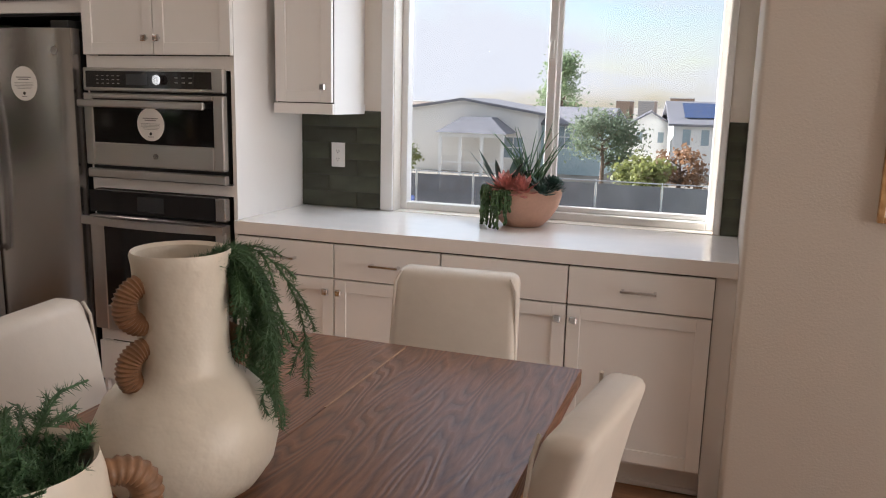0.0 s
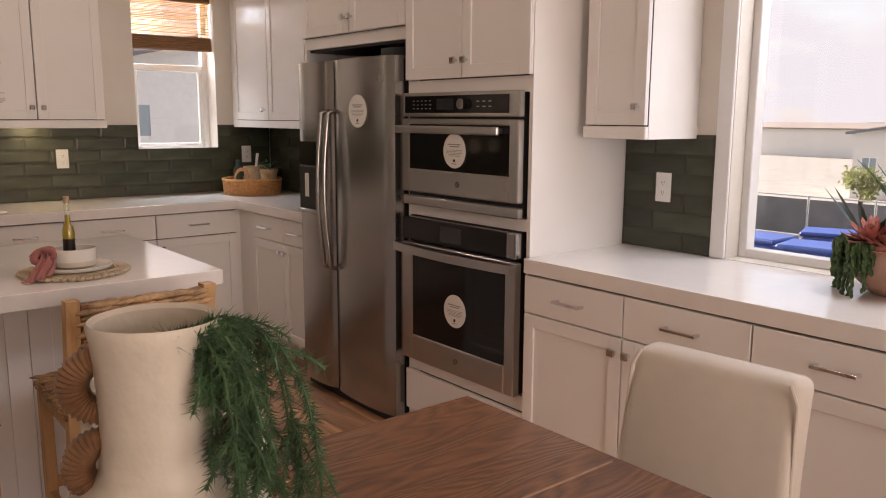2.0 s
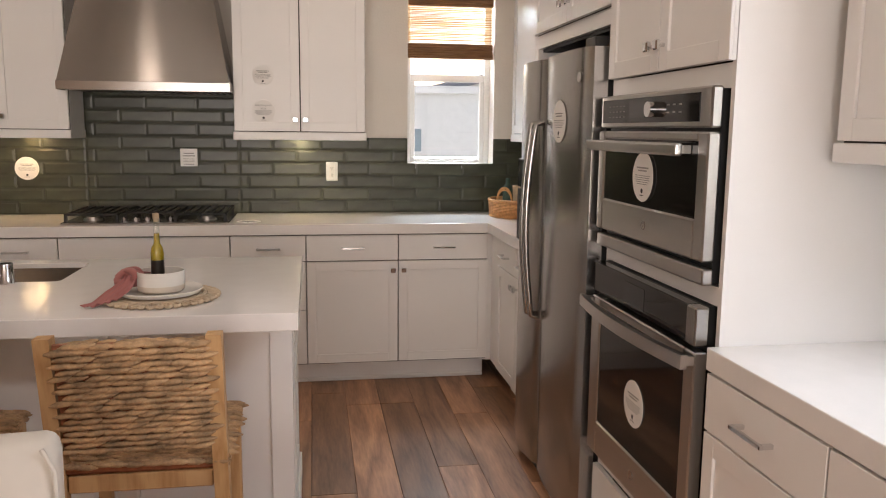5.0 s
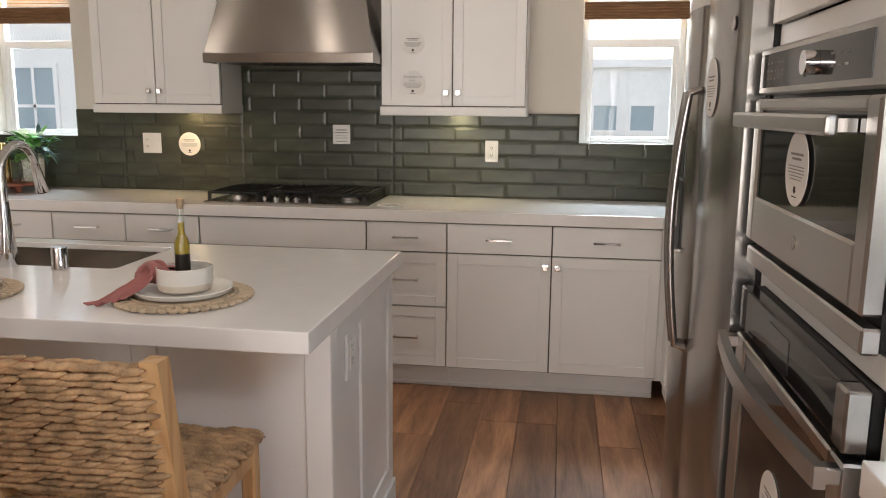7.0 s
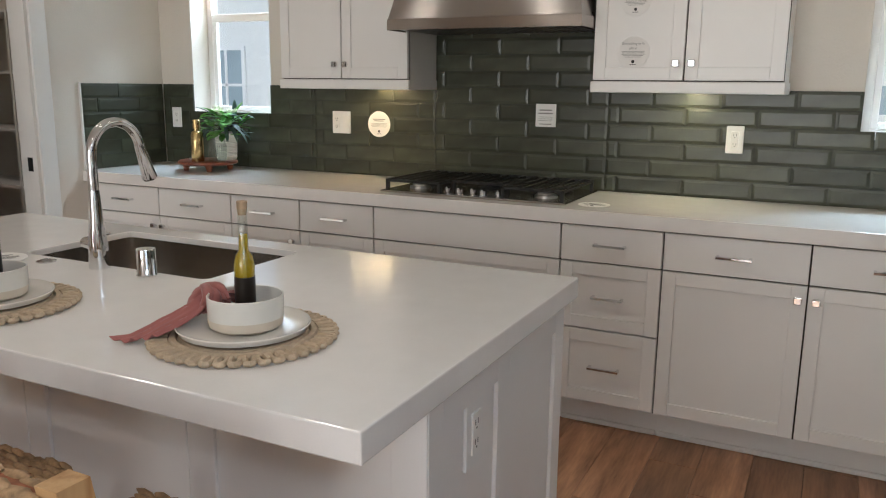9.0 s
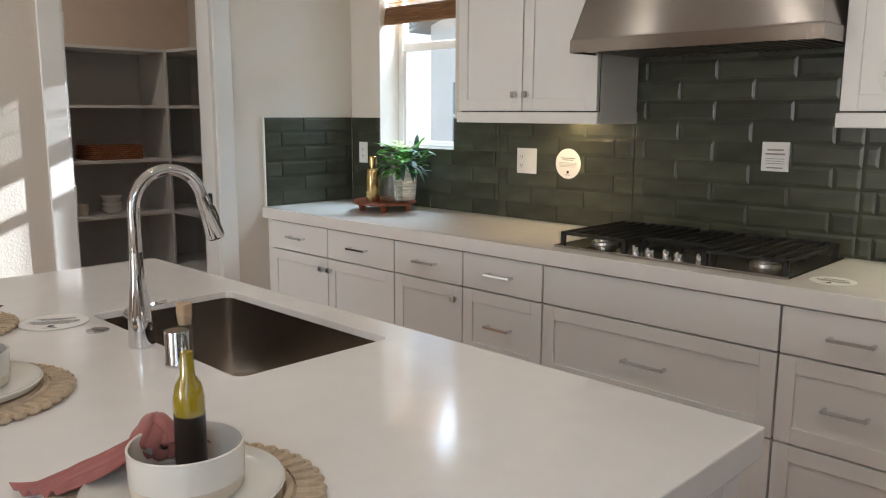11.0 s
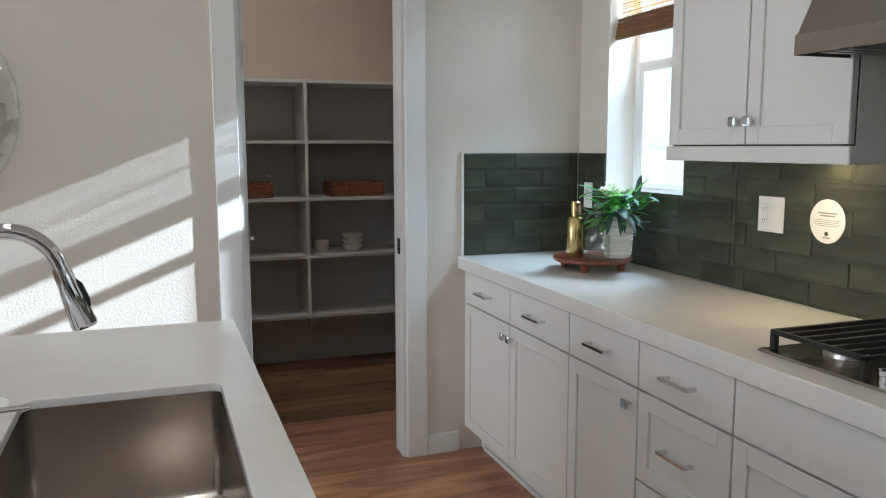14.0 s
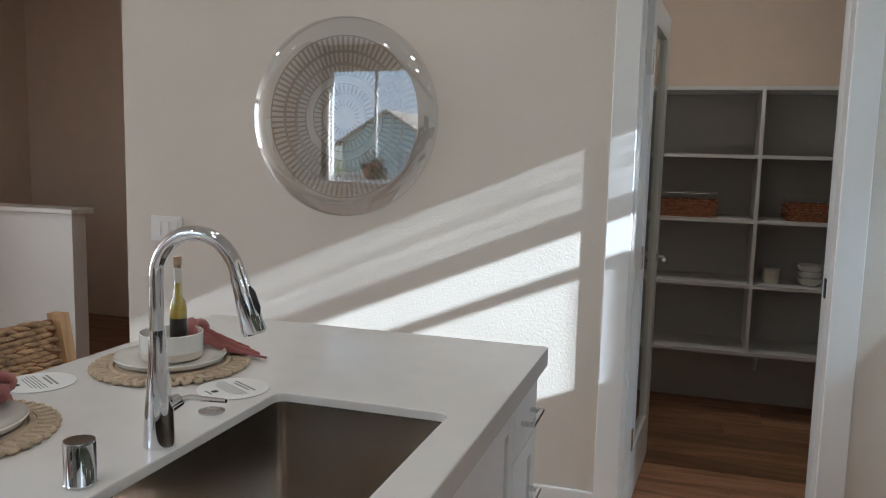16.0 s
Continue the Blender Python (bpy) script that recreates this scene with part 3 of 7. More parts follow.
def upper_unit(m, cols, z0, z1, depth, rail=True, knobs="pair", label="white painted wall cabinet with shaker doors", group="wall cabinets"):
    e = thing("wall_cabinet", m, label, "cabinet", group)
    x0, x1 = cols[0], cols[-1]
    quad("body", CAB, e, x0, 0.003, z0 + (0.03 if rail else 0), x1, depth, z1)
    # dark sheet, paints the shade seen between the wall cabinet doors
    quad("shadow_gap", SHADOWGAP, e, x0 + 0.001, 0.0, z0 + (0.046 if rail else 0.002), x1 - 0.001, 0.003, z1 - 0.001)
    for a, b in zip(cols, cols[1:]):
        bm = bmesh.new()
        shaker(bm, a + G, z0 + (0.05 if rail else 0.004), b - G, z1 - 0.004)
        part("door", bm, CAB, e)
    if rail:
        bm = bmesh.new()
        box(bm, x0 - 0.006, -0.024, z0, x1 + 0.006, -0.004, z0 + 0.045, 0.003)
        box(bm, x0 - 0.006, -0.004, z0, x0 + 0.012, depth, z0 + 0.045)
        box(bm, x1 - 0.012, -0.004, z0, x1 + 0.006, depth, z0 + 0.045)
        part("light_rail", bm, CAB, e)
    zk = z0 + (0.115 if rail else 0.075)
    if knobs == "pair":
        for k in range(1, len(cols) - 1, 2):
            for s in (-1, 1):
                knob(e, cols[k] + s * 0.03, zk)
    elif knobs == "right":
        knob(e, cols[-1] - 0.034, zk)
    return e


XU = -5.225
UP = pose(XU, 0, 0, 0, 0, 90)
upper_unit(UP, [0.212, 0.572, 0.936], 1.36, 2.46, 0.274)
upper_unit(UP, [1.803, 2.17, 2.538], 1.36, 2.46, 0.274)
upper_unit(UP, [0.938, 1.37, 1.801], 2.20, 2.46, 0.274, rail=False, label="short white wall cabinet above the range hood")
upper_unit(pose(0, 3.478, 0), [-5.43, -4.93, -4.45, -3.985], 1.36, 2.46, 0.276, knobs="none", label="white painted corner wall cabinet with shaker doors")
filler(pose(0, 3.478, 0), -5.499, -5.431, 1.36, 2.46, 0.27)
upper_unit(pose(0, 3.452, 0), [-2.268, -1.990], 1.36, 2.46, 0.302, knobs="right", label="narrow white wall cabinet beside the window")


def corner_knob():
    e = thing("cabinet_knob", pose(-4.97, 3.478, 1.475), "square chrome knob on the corner wall cabinet", "knob")
    knob(e, 0, 0)


corner_knob()


def oven_tower():
    e = thing("oven_tower", pose(0, 3.2, 0), "tall white cabinet that houses the ovens", "cabinet")
    x0, x1, d = -3.078, -2.316, 0.553
    quad("side_panel", CAB, e, x0, 0, 0, x0 + 0.018, d, 2.46)
    quad("side_panel", CAB, e, x1 - 0.018, 0, 0, x1, d, 2.46)
    # near-black body, the shade behind fronts and ovens put into its colour
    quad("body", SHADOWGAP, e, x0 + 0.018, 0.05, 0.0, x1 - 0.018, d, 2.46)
    quad("rail", CAB, e, x0 + 0.018, 0, 1.53, x1 - 0.018, 0.05, 1.588)
    quad("rail", CAB, e, x0 + 0.018, 0, 1.008, x1 - 0.018, 0.05, 1.054)
    quad("rail", CAB, e, x0 + 0.018, 0, 0.296, x1 - 0.018, 0.05, 0.356)
    quad("toe_kick", CAB, e, x0 + 0.018, 0.02, 0, x1 - 0.018, 0.05, 0.10)
    quad("drawer_front", CAB, e, x0 + G, -0.02, 0.105, x1 - G, -0.001, 0.292, 0.0015)
    pull(e, (x0 + x1) / 2, 0.2)
    xm = -2.700
    for a, b in ((x0, xm), (xm, x1)):
        bm = bmesh.new()
        shaker(bm, a + G, 1.592, b - G, 2.455)
        part("door", bm, CAB, e)
    for s in (-1, 1):
        knob(e, xm + s * 0.032, 1.66)


oven_tower()


def fridge_surround():
    upper_unit(pose(0, 3.2, 0), [-3.982, -3.53, -3.08], 1.826, 2.46, 0.553, rail=False, label="white wall cabinet above the refrigerator")
    e = thing("fridge_surround", pose(0, 3.2, 0), "white panel and valance round the refrigerator recess", "cabinet")
    quad("valance", CAB, e, -3.982, 0, 1.772, -3.08, 0.02, 1.824)
    quad("side_panel", CAB, e, -3.982, 0, 0, -3.966, 0.553, 1.772)
    # black sheets paint in the darkness of the recess round the refrigerator
    quad("recess_back_shade", BLACK, e, -3.965, 0.53, 0.0, -3.079, 0.548, 1.80)
    quad("recess_top_shade", BLACK, e, -3.965, 0.021, 1.76, -3.079, 0.53, 1.80)


fridge_surround()


def info_disc(name, m, r, text=None, lines=5, label="round white card with small print"):
    """A round information card; local x right, y up, z out of the surface."""
    e = thing(name, m, label, "information card", group="information cards")
    bm = bmesh.new()
    lathe(bm, [(0, 0), (r - 0.0006, 0), (r, 0.0004), (r, 0.0014), (r - 0.0006, 0.002), (0, 0.002)], 40)
    part("card", bm, CARD, e, True)
    bm = bmesh.new()
    z = 0.0022
    if text is None:
        for k, w in ((0.34, 0.8), (0.22, 0.6)):
            box(bm, -r * w * 0.7, r * k, z, r * w * 0.7, r * (k + 0.06), z + 0.0004)
    for k in range(lines):
        w = (0.72, 0.68, 0.74, 0.6, 0.5)[k % 5]
        box(bm, -r * w, r * (0.04 - 0.085 * k), z, r * w, r * (0.065 - 0.085 * k), z + 0.0004)
    part("small_print", bm, INK, e)
    bm = bmesh.new()
    lathe(bm, [(0, z), (r * 0.10, z), (r * 0.10, z + 0.0005), (0, z + 0.0005)], 14, (0, -r * 0.56, 0))
    box(bm, -r * 0.2, -r * 0.76, z, r * 0.2, -r * 0.73, z + 0.0004)
    part("emblem", bm, INKD, e)
    if text:
        for k, line in enumerate(text):
            c = bpy.data.curves.new("words", "FONT")
            c.body, c.size, c.align_x, c.extrude = line, r * 0.22, "CENTER", 0.0002
            c.materials.append(INK)
            o = new("words", c)
            o.parent = e
            o.location = (0, r * (0.46 - 0.28 * k), z + 0.0003)
    return e


FACE_N = lambda x, y, z: pose(x, y, z, 90, 0, 0)       # on a surface that faces -y
FACE_W = lambda x, y, z: pose(x, y, z, 90, 0, 90)      # on a surface that faces +x


def door_slab(bm, x0, x1, z0, z1, yb, bulge):
    """A gently bowed door front."""
    n = 14
    prev = None
    rows = []
    for k in range(n + 1):
        t = k / n
        x = x0 + (x1 - x0) * t
        edge = min(t, 1 - t) * (x1 - x0)
        y = -bulge * (1 - (2 * t - 1) ** 2) - min(edge, 0.012) * 0.9 + 0.0108
        rows.append((x, y))
    f = [[bm.verts.new((x, y, z)) for x, y in rows] for z in (z0, z1)]
    b = [[bm.verts.new((x, yb, z)) for x, y in rows] for z in (z0, z1)]
    for k in range(n):
        bm.faces.new((f[0][k], f[0][k + 1], f[1][k + 1], f[1][k]))
        bm.faces.new((b[0][k], b[1][k], b[1][k + 1], b[0][k + 1]))
        bm.faces.new((f[1][k], f[1][k + 1], b[1][k + 1], b[1][k]))
        bm.faces.new((f[0][k], b[0][k], b[0][k + 1], f[0][k + 1]))
    for k in (0, n):
        bm.faces.new((f[0][k], f[1][k], b[1][k], b[0][k]))


def refrigerator():
    e = thing("refrigerator", pose(0, 3.13, 0), "stainless side-by-side refrigerator with water dispenser", "refrigerator")
    x0, xs, x1 = -3.945, -3.602, -3.10
    quad("body", BLACK, e, x0 + 0.01, 0.065, 0.03, x1 - 0.01, 0.58, 1.69)
    for a, b in ((x0, xs - 0.004), (xs + 0.004, x1)):
        bm = bmesh.new()
        door_slab(bm, a, b, 0.055, 1.70, 0.06, 0.022)
        part("door", bm, STEEL, e, True, angle=25)
    quad("base_grille", BLACK, e, x0 + 0.01, 0.03, 0.0, x1 - 0.01, 0.12, 0.05)
    for x in (xs - 0.03, xs + 0.03):
        bm = bmesh.new()
        pts = [(x, -0.012, 1.46)] + [(x, -0.045 - 0.03 * math.sin(math.pi * k / 12), 1.45 - 0.75 * k / 12) for k in range(13)] + [(x, -0.012, 0.69)]
        tube(bm, pts, 0.0115, 10)
        part("door_handle", bm, STEEL, e, True, label="bowed steel bar handle")
    # dispenser
    quad("dispenser_panel", BLACKGLASS, e, -3.90, -0.026, 1.19, -3.735, 0.02, 1.31, 0.003)
    quad("dispenser_recess", BLACK, e, -3.90, -0.026, 0.965, -3.735, 0.02, 1.185, 0.003)
    quad("dispenser_tray", STEEL_H, e, -3.895, -0.042, 0.955, -3.74, -0.018, 0.967, 0.002)
    quad("paddle", PLASTIC, e, -3.835, -0.032, 1.03, -3.80, -0.026, 1.15, 0.002)
    bm = bmesh.new()
    lathe(bm, [(0, 0), (0.017, 0), (0.017, 0.003), (0, 0.003)], 20)
    o = part("badge", bm, STEEL_H, e)
    o.matrix_basis = pose(-3.175, -0.012, 1.605, 90)
    quad("hinge_cover", BLACK, e, x1 - 0.12, 0.02, 1.70, x1 - 0.02, 0.14, 1.735, 0.004)
    bm = bmesh.new()
    cyl(bm, (x1 - 0.06, 0.05, 0), (x1 - 0.06, 0.05, 0.035), 0.022)
    part("foot", bm, BLACK, e)


refrigerator()
info_disc("information_card", FACE_N(-3.345, 3.1065, 1.46), 0.075)


def wall_oven():
    e = thing("wall_oven", pose(0, 3.2, 0), "stainless built-in oven with black glass door", "oven")
    x0, x1 = -3.068, -2.345
    quad("body", BLACK, e, x0 + 0.012, -0.012, 0.362, x1 - 0.012, 0.048, 1.004)
    quad("control_panel", BLACKGLASS, e, x0 + 0.004, -0.045, 0.905, x1 - 0.05, -0.012, 1.003, 0.003)
    quad("end_trim", STEEL, e, x1 - 0.05, -0.05, 0.905, x1, -0.012, 1.003, 0.004)
    quad("display", SCREEN, e, -2.80, -0.0465, 0.92, -2.66, -0.045, 0.985)
    bm = bmesh.new()
    box(bm, x0, -0.048, 0.36, x0 + 0.075, -0.012, 0.89, 0.004)
    box(bm, x1 - 0.055, -0.048, 0.36, x1, -0.012, 0.89, 0.004)
    box(bm, x0 + 0.075, -0.048, 0.36, x1 - 0.055, -0.012, 0.475, 0.004)
    box(bm, x0 + 0.075, -0.048, 0.862, x1 - 0.055, -0.012, 0.89, 0.004)
    part("door_frame", bm, STEEL_H, e)
    quad("door_glass", BLACKGLASS, e, x0 + 0.074, -0.043, 0.474, x1 - 0.054, -0.014, 0.863)
    bm = bmesh.new()
    n = 16
    vs = []
    for k in range(n + 1):
        t = k / n
        x = x0 - 0.01 + (x1 - x0 + 0.02) * t
        y = -0.088 - 0.028 * math.sin(math.pi * t)
        vs.append([bm.verts.new((x, y + dy, z)) for dy, z in ((0, 0.853), (0, 0.889), (0.018, 0.889), (0.018, 0.853))])
    for a, b in zip(vs, vs[1:]):
        for k in range(4):
            bm.faces.new((a[k], a[(k + 1) % 4], b[(k + 1) % 4], b[k]))
    bm.faces.new(vs[0])
    bm.faces.new(vs[-1][::-1])
    for x in (x0 + 0.01, x1 - 0.01):
        box(bm, x - 0.014, -0.09, 0.857, x + 0.014, -0.046, 0.885, 0.003)
    part("door_handle", bm, STEEL_H, e, True, label="bowed flat steel handle")
    bm = bmesh.new()
    lathe(bm, [(0, 0), (0.014, 0), (0.014, 0.002), (0, 0.002)], 18)
    part("badge", bm, STEEL, e).matrix_basis = pose(-2.69, -0.048, 0.42, 90)


def microwave():
    e = thing("built_in_microwave", pose(0, 3.2, 0), "stainless built-in microwave with black glass window", "microwave")
    x0, x1 = -3.068, -2.345
    quad("body", BLACK, e, x0 + 0.01, -0.010, 1.06, x1 - 0.01, 0.048, 1.53)
    bm = bmesh.new()
    box(bm, x0, -0.04, 1.437, x1, -0.010, 1.536, 0.005)
    part("control_panel", bm, STEEL_H, e)
    quad("control_glass", BLACKGLASS, e, x0 + 0.02, -0.0425, 1.452, x1 - 0.055, -0.04, 1.522)
    quad("display", SCREEN, e, -2.83, -0.044, 1.465, -2.72, -0.0426, 1.51)
    bm = bmesh.new()
    cyl(bm, (-2.655, -0.043, 1.487), (-2.655, -0.066, 1.487), 0.021, 24)
    part("dial", bm, CHROME, e, True)
    bm = bmesh.new()
    for k in range(5):
        for j in range(3):
            box(bm, -2.99 + k * 0.028, -0.0436, 1.468 + j * 0.016, -2.978 + k * 0.028, -0.0426, 1.471 + j * 0.016)
    for k in range(3):
        for j in range(2):
            box(bm, -2.58 + k * 0.035, -0.0436, 1.475 + j * 0.02, -2.565 + k * 0.035, -0.0426, 1.479 + j * 0.02)
    part("button_marks", bm, INK, e, kind="stuff")
    bm = bmesh.new()
    box(bm, x0, -0.045, 1.115, x0 + 0.05, -0.010, 1.428, 0.005)
    box(bm, x1 - 0.05, -0.045, 1.115, x1, -0.010, 1.428, 0.005)
    box(bm, x0 + 0.05, -0.045, 1.115, x1 - 0.05, -0.010, 1.215, 0.005)
    box(bm, x0 + 0.05, -0.045, 1.405, x1 - 0.05, -0.010, 1.428, 0.005)
    part("door_frame", bm, STEEL_H, e)
    quad("door_glass", BLACKGLASS, e, x0 + 0.049, -0.04, 1.214, x1 - 0.049, -0.011, 1.406)
    bm = bmesh.new()
    box(bm, x0 + 0.01, -0.095, 1.368, x1 - 0.065, -0.075, 1.40, 0.006, 2)
    for x in (x0 + 0.05, x1 - 0.1):
        box(bm, x - 0.012, -0.08, 1.374, x + 0.012, -0.042, 1.394)
    part("door_handle", bm, STEEL_H, e)
    quad("vent_trim", STEEL_H, e, x0, -0.04, 1.058, x1, -0.010, 1.098, 0.004)
    bm = bmesh.new()
    lathe(bm, [(0, 0), (0.013, 0), (0.013, 0.002), (0, 0.002)], 18)
    part("badge", bm, STEEL, e).matrix_basis = pose(-2.69, -0.045, 1.165, 90)


wall_oven()
microwave()
info_disc("information_card", FACE_N(-2.71, 3.156, 1.30), 0.07)
info_disc("information_card", FACE_N(-2.70, 3.156, 0.635), 0.07)

# ---- countertops ----


def counter(name, outline, z0, z1, label, hole=None):
    bm = bmesh.new()
    vs = [bm.verts.new((x, y, z0)) for x, y in outline]
    f = bm.faces.new(vs)
    r = bmesh.ops.extrude_face_region(bm, geom=[f])
    for v in r["geom"]:
        if isinstance(v, bmesh.types.BMVert):
            v.co.z = z1
    bmesh.ops.recalc_face_normals(bm, faces=bm.faces)
    bmesh.ops.bevel(bm, geom=[e for e in bm.edges if e.calc_face_angle(0) > 0.5], offset=0.003, segments=2, affect="EDGES", profile=0.5)
    return tagged(part(name, bm, QUARTZ), label, "countertop")


counter("countertop", [(XR, YP), (-4.888, YP), (-4.888, 3.2), (-3.984, 3.2), (-3.984, YW), (XR, YW)], 0.858, 0.914, "glossy white quartz countertop with a thick edge")
counter("countertop", [(-2.315, 3.168), (-0.313, 3.168), (-0.313, YW), (-0.413, YW), (-0.413, YW + 0.084), (-1.837, YW + 0.084), (-1.837, YW), (-2.315, YW)], 0.858, 0.914, "glossy white quartz countertop under the wide window")


def island():
    e = thing("kitchen_island", pose(0, 0, 0), "white panelled kitchen island with a thick quartz top", "kitchen island")
    x0, x1, y0, y1 = -3.812, -2.793, 0.12, 2.19
    hx0, hx1, hy0, hy1 = -3.727, -3.352, 0.735, 1.397
    bm = bmesh.new()
    xs, ys = [x0, hx0, hx1, x1], [y0, hy0, hy1, y1]
    g = {(i, j, k): bm.verts.new((xs[i], ys[j], (0.862, 0.914)[k])) for i in range(4) for j in range(4) for k in range(2)}
    for i in range(3):
        for j in range(3):
            if (i, j) == (1, 1):
                continue
            for k in range(2):
                bm.faces.new([g[c] for c in ((i, j, k), (i + 1, j, k), (i + 1, j + 1, k), (i, j + 1, k))])
    for i in range(3):
        for j in (0, 3):
            bm.faces.new([g[c] for c in ((i, j, 0), (i + 1, j, 0), (i + 1, j, 1), (i, j, 1))])
            bm.faces.new([g[c] for c in ((j, i, 0), (j, i + 1, 0), (j, i + 1, 1), (j, i, 1))])
    for a, b in (((1, 1), (2, 1)), ((1, 2), (2, 2)), ((1, 1), (1, 2)), ((2, 1), (2, 2))):
        bm.faces.new([g[c] for c in ((*a, 0), (*b, 0), (*b, 1), (*a, 1))])
    bmesh.ops.recalc_face_normals(bm, faces=bm.faces)
    up = [q for q in bm.edges if len(q.link_faces) == 2 and abs(q.verts[0].co.z - q.verts[1].co.z) > 0.01 and q.calc_face_angle(0) > 0.5 and hx0 - 0.01 < q.verts[0].co.x < hx1 + 0.01 and hy0 - 0.01 < q.verts[0].co.y < hy1 + 0.01]
    bmesh.ops.bevel(bm, geom=up, offset=0.022, segments=4, affect="EDGES", profile=0.5)
    bmesh.ops.bevel(bm, geom=[q for q in bm.edges if len(q.link_faces) == 2 and q.calc_face_angle(0) > 1.0], offset=0.003, segments=2, affect="EDGES", profile=0.5)
    part("quartz_top", bm, QUARTZ, e)
    # carcass as a ring that leaves the sink free
    bm = bmesh.new()
    bx0, bx1, by0, by1 = -3.775, -3.06, 0.16, 2.135
    box(bm, bx0, by0, 0.0, bx1, 0.70, 0.861)
    box(bm, bx0, 1.43, 0.0, bx1, by1, 0.861)
    box(bm, bx0, 0.70, 0.0, bx1, 1.43, 0.60)
    box(bm, bx0, 0.70, 0.60, bx0 + 0.012, 1.43, 0.861)
    box(bm, bx1 - 0.16, 0.70, 0.60, bx1, 1.43, 0.861)
    part("body", bm, CAB, e)
    # framed end panels
    for yo, s in ((2.155, 1), (0.145, -1)):
        bm = bmesh.new()
        a, b = sorted((yo, yo - s * 0.02))
        box(bm, -3.787, a, 0, -3.045, b, 0.861)
        lo, hi = sorted((yo, yo + s * 0.010))
        for u0, u1 in ((-3.10, -3.045), (-3.42, -3.355), (-3.787, -3.725)):
            box(bm, u0, lo, 0, u1, hi, 0.861, 0.0015)
        for u0, u1 in ((-3.355, -3.10), (-3.725, -3.42)):
            box(bm, u0, lo, 0, u1, hi, 0.15, 0.0015)
            box(bm, u0, lo, 0.79, u1, hi, 0.861, 0.0015)
        lo2, hi2 = sorted((yo + s * 0.010, yo + s * 0.02))
        box(bm, -3.79, lo2, 0, -3.035, hi2, 0.09, 0.003)
        part("end_panel", bm, CAB, e)
    # framed panels on the seating side
    joints = (0.135, 0.64, 1.13, 1.62, 2.165)
    for a, b in zip(joints, joints[1:]):
        bm = bmesh.new()
        box(bm, -3.06, a + 0.001, 0.09, -3.050, b - 0.001, 0.861)
        for y0, y1 in ((a + 0.001, a + 0.07), (b - 0.07, b - 0.001)):
            box(bm, -3.05, y0, 0.09, -3.040, y1, 0.861, 0.0015)
        box(bm, -3.05, a + 0.07, 0.09, -3.040, b - 0.07, 0.17, 0.0015)
        box(bm, -3.05, a + 0.07, 0.80, -3.040, b - 0.07, 0.861, 0.0015)
        part("back_panel", bm, CAB, e)
    quad("base_board", CAB, e, -3.06, 0.135, 0, -3.032, 2.165, 0.089, 0.002)
    # working side
    WM = Matrix.Translation((bx0, 0, 0)) @ pose(0, 0, 0, 0, 0, -90)

    def front(nm, a, b, z0, z1, framed=True):
        bm = bmesh.new()
        if framed:
            shaker(bm, -b, z0, -a, z1)
        else:
            box(bm, -b, -0.02, z0, -a, -0.001, z1, 0.0015)
        o = part(nm, bm, CAB, e)
        o.matrix_basis = WM

    def bar(y, z):
        bm = bmesh.new()
        box(bm, -y - 0.0625, -0.054, z - 0.005, -y + 0.0625, -0.044, z + 0.005, 0.0012)
        for s in (-1, 1):
            box(bm, -y + s * 0.056 - 0.005, -0.046, z - 0.005, -y + s * 0.056 + 0.005, -0.02, z + 0.005)
        part("pull_handle", bm, CHROME, e).matrix_basis = WM

    for z0, z1 in ((0.71, 0.85), (0.44, 0.705), (0.135, 0.435)):
        front("drawer_front", 0.17, 0.44, z0, z1, z0 < 0.7)
        bar(0.305, (z0 + z1) / 2)
    front("door", 0.444, 1.066, 0.135, 0.85)
    front("door", 1.07, 1.52, 0.135, 0.85)
    front("door", 1.524, 2.09, 0.135, 0.85)
    # single-bowl undermount sink
    bm = bmesh.new()
    zb, zt = 0.665, 0.896
    a0, a1, b0, b1 = hx0 + 0.001, hx1 - 0.001, hy0 + 0.001, hy1 - 0.001

    def bowl(x0, x1, y0, y1):
        t = [bm.verts.new((x, y, zt)) for x, y in ((x0, y0), (x1, y0), (x1, y1), (x0, y1))]
        u = [bm.verts.new((x, y, zb)) for x, y in ((x0 + 0.006, y0 + 0.006), (x1 - 0.006, y0 + 0.006), (x1 - 0.006, y1 - 0.006), (x0 + 0.006, y1 - 0.006))]
        for k in range(4):
            bm.faces.new((t[k], t[(k + 1) % 4], u[(k + 1) % 4], u[k]))
        bm.faces.new(u)
        return t

    bowl(a0, a1, b0, b1)
    bmesh.ops.bevel(bm, geom=[q for q in bm.edges if len(q.link_faces) == 2], offset=0.022, segments=4, affect="EDGES", profile=0.5)
    part("sink", bm, SINKM, e, True, label="brushed stainless undermount single-bowl sink", angle=60)
    for y in (1.085,):
        bm = bmesh.new()
        lathe(bm, [(0, 0.668), (0.03, 0.668), (0.043, 0.6695), (0.044, 0.667)], 24, ((hx0 + hx1) / 2, y, 0))
        part("drain", bm, CHROME, e, True)
    # outlet in the end panel
    bm = bmesh.new()
    box(bm, -3.285, 2.1555, 0.655, -3.205, 2.163, 0.795, 0.002)
    part("outlet_plate", bm, PLASTIC, e)
    quad("outlet_face", CARD, e, -3.263, 2.163, 0.682, -3.227, 2.167, 0.768, 0.001)
    bm = bmesh.new()
    for z in (0.702, 0.742):
        for dx in (-0.007, 0.005):
            box(bm, -3.245 + dx, 2.167, z, -3.2425 + dx, 2.1674, z + 0.011)
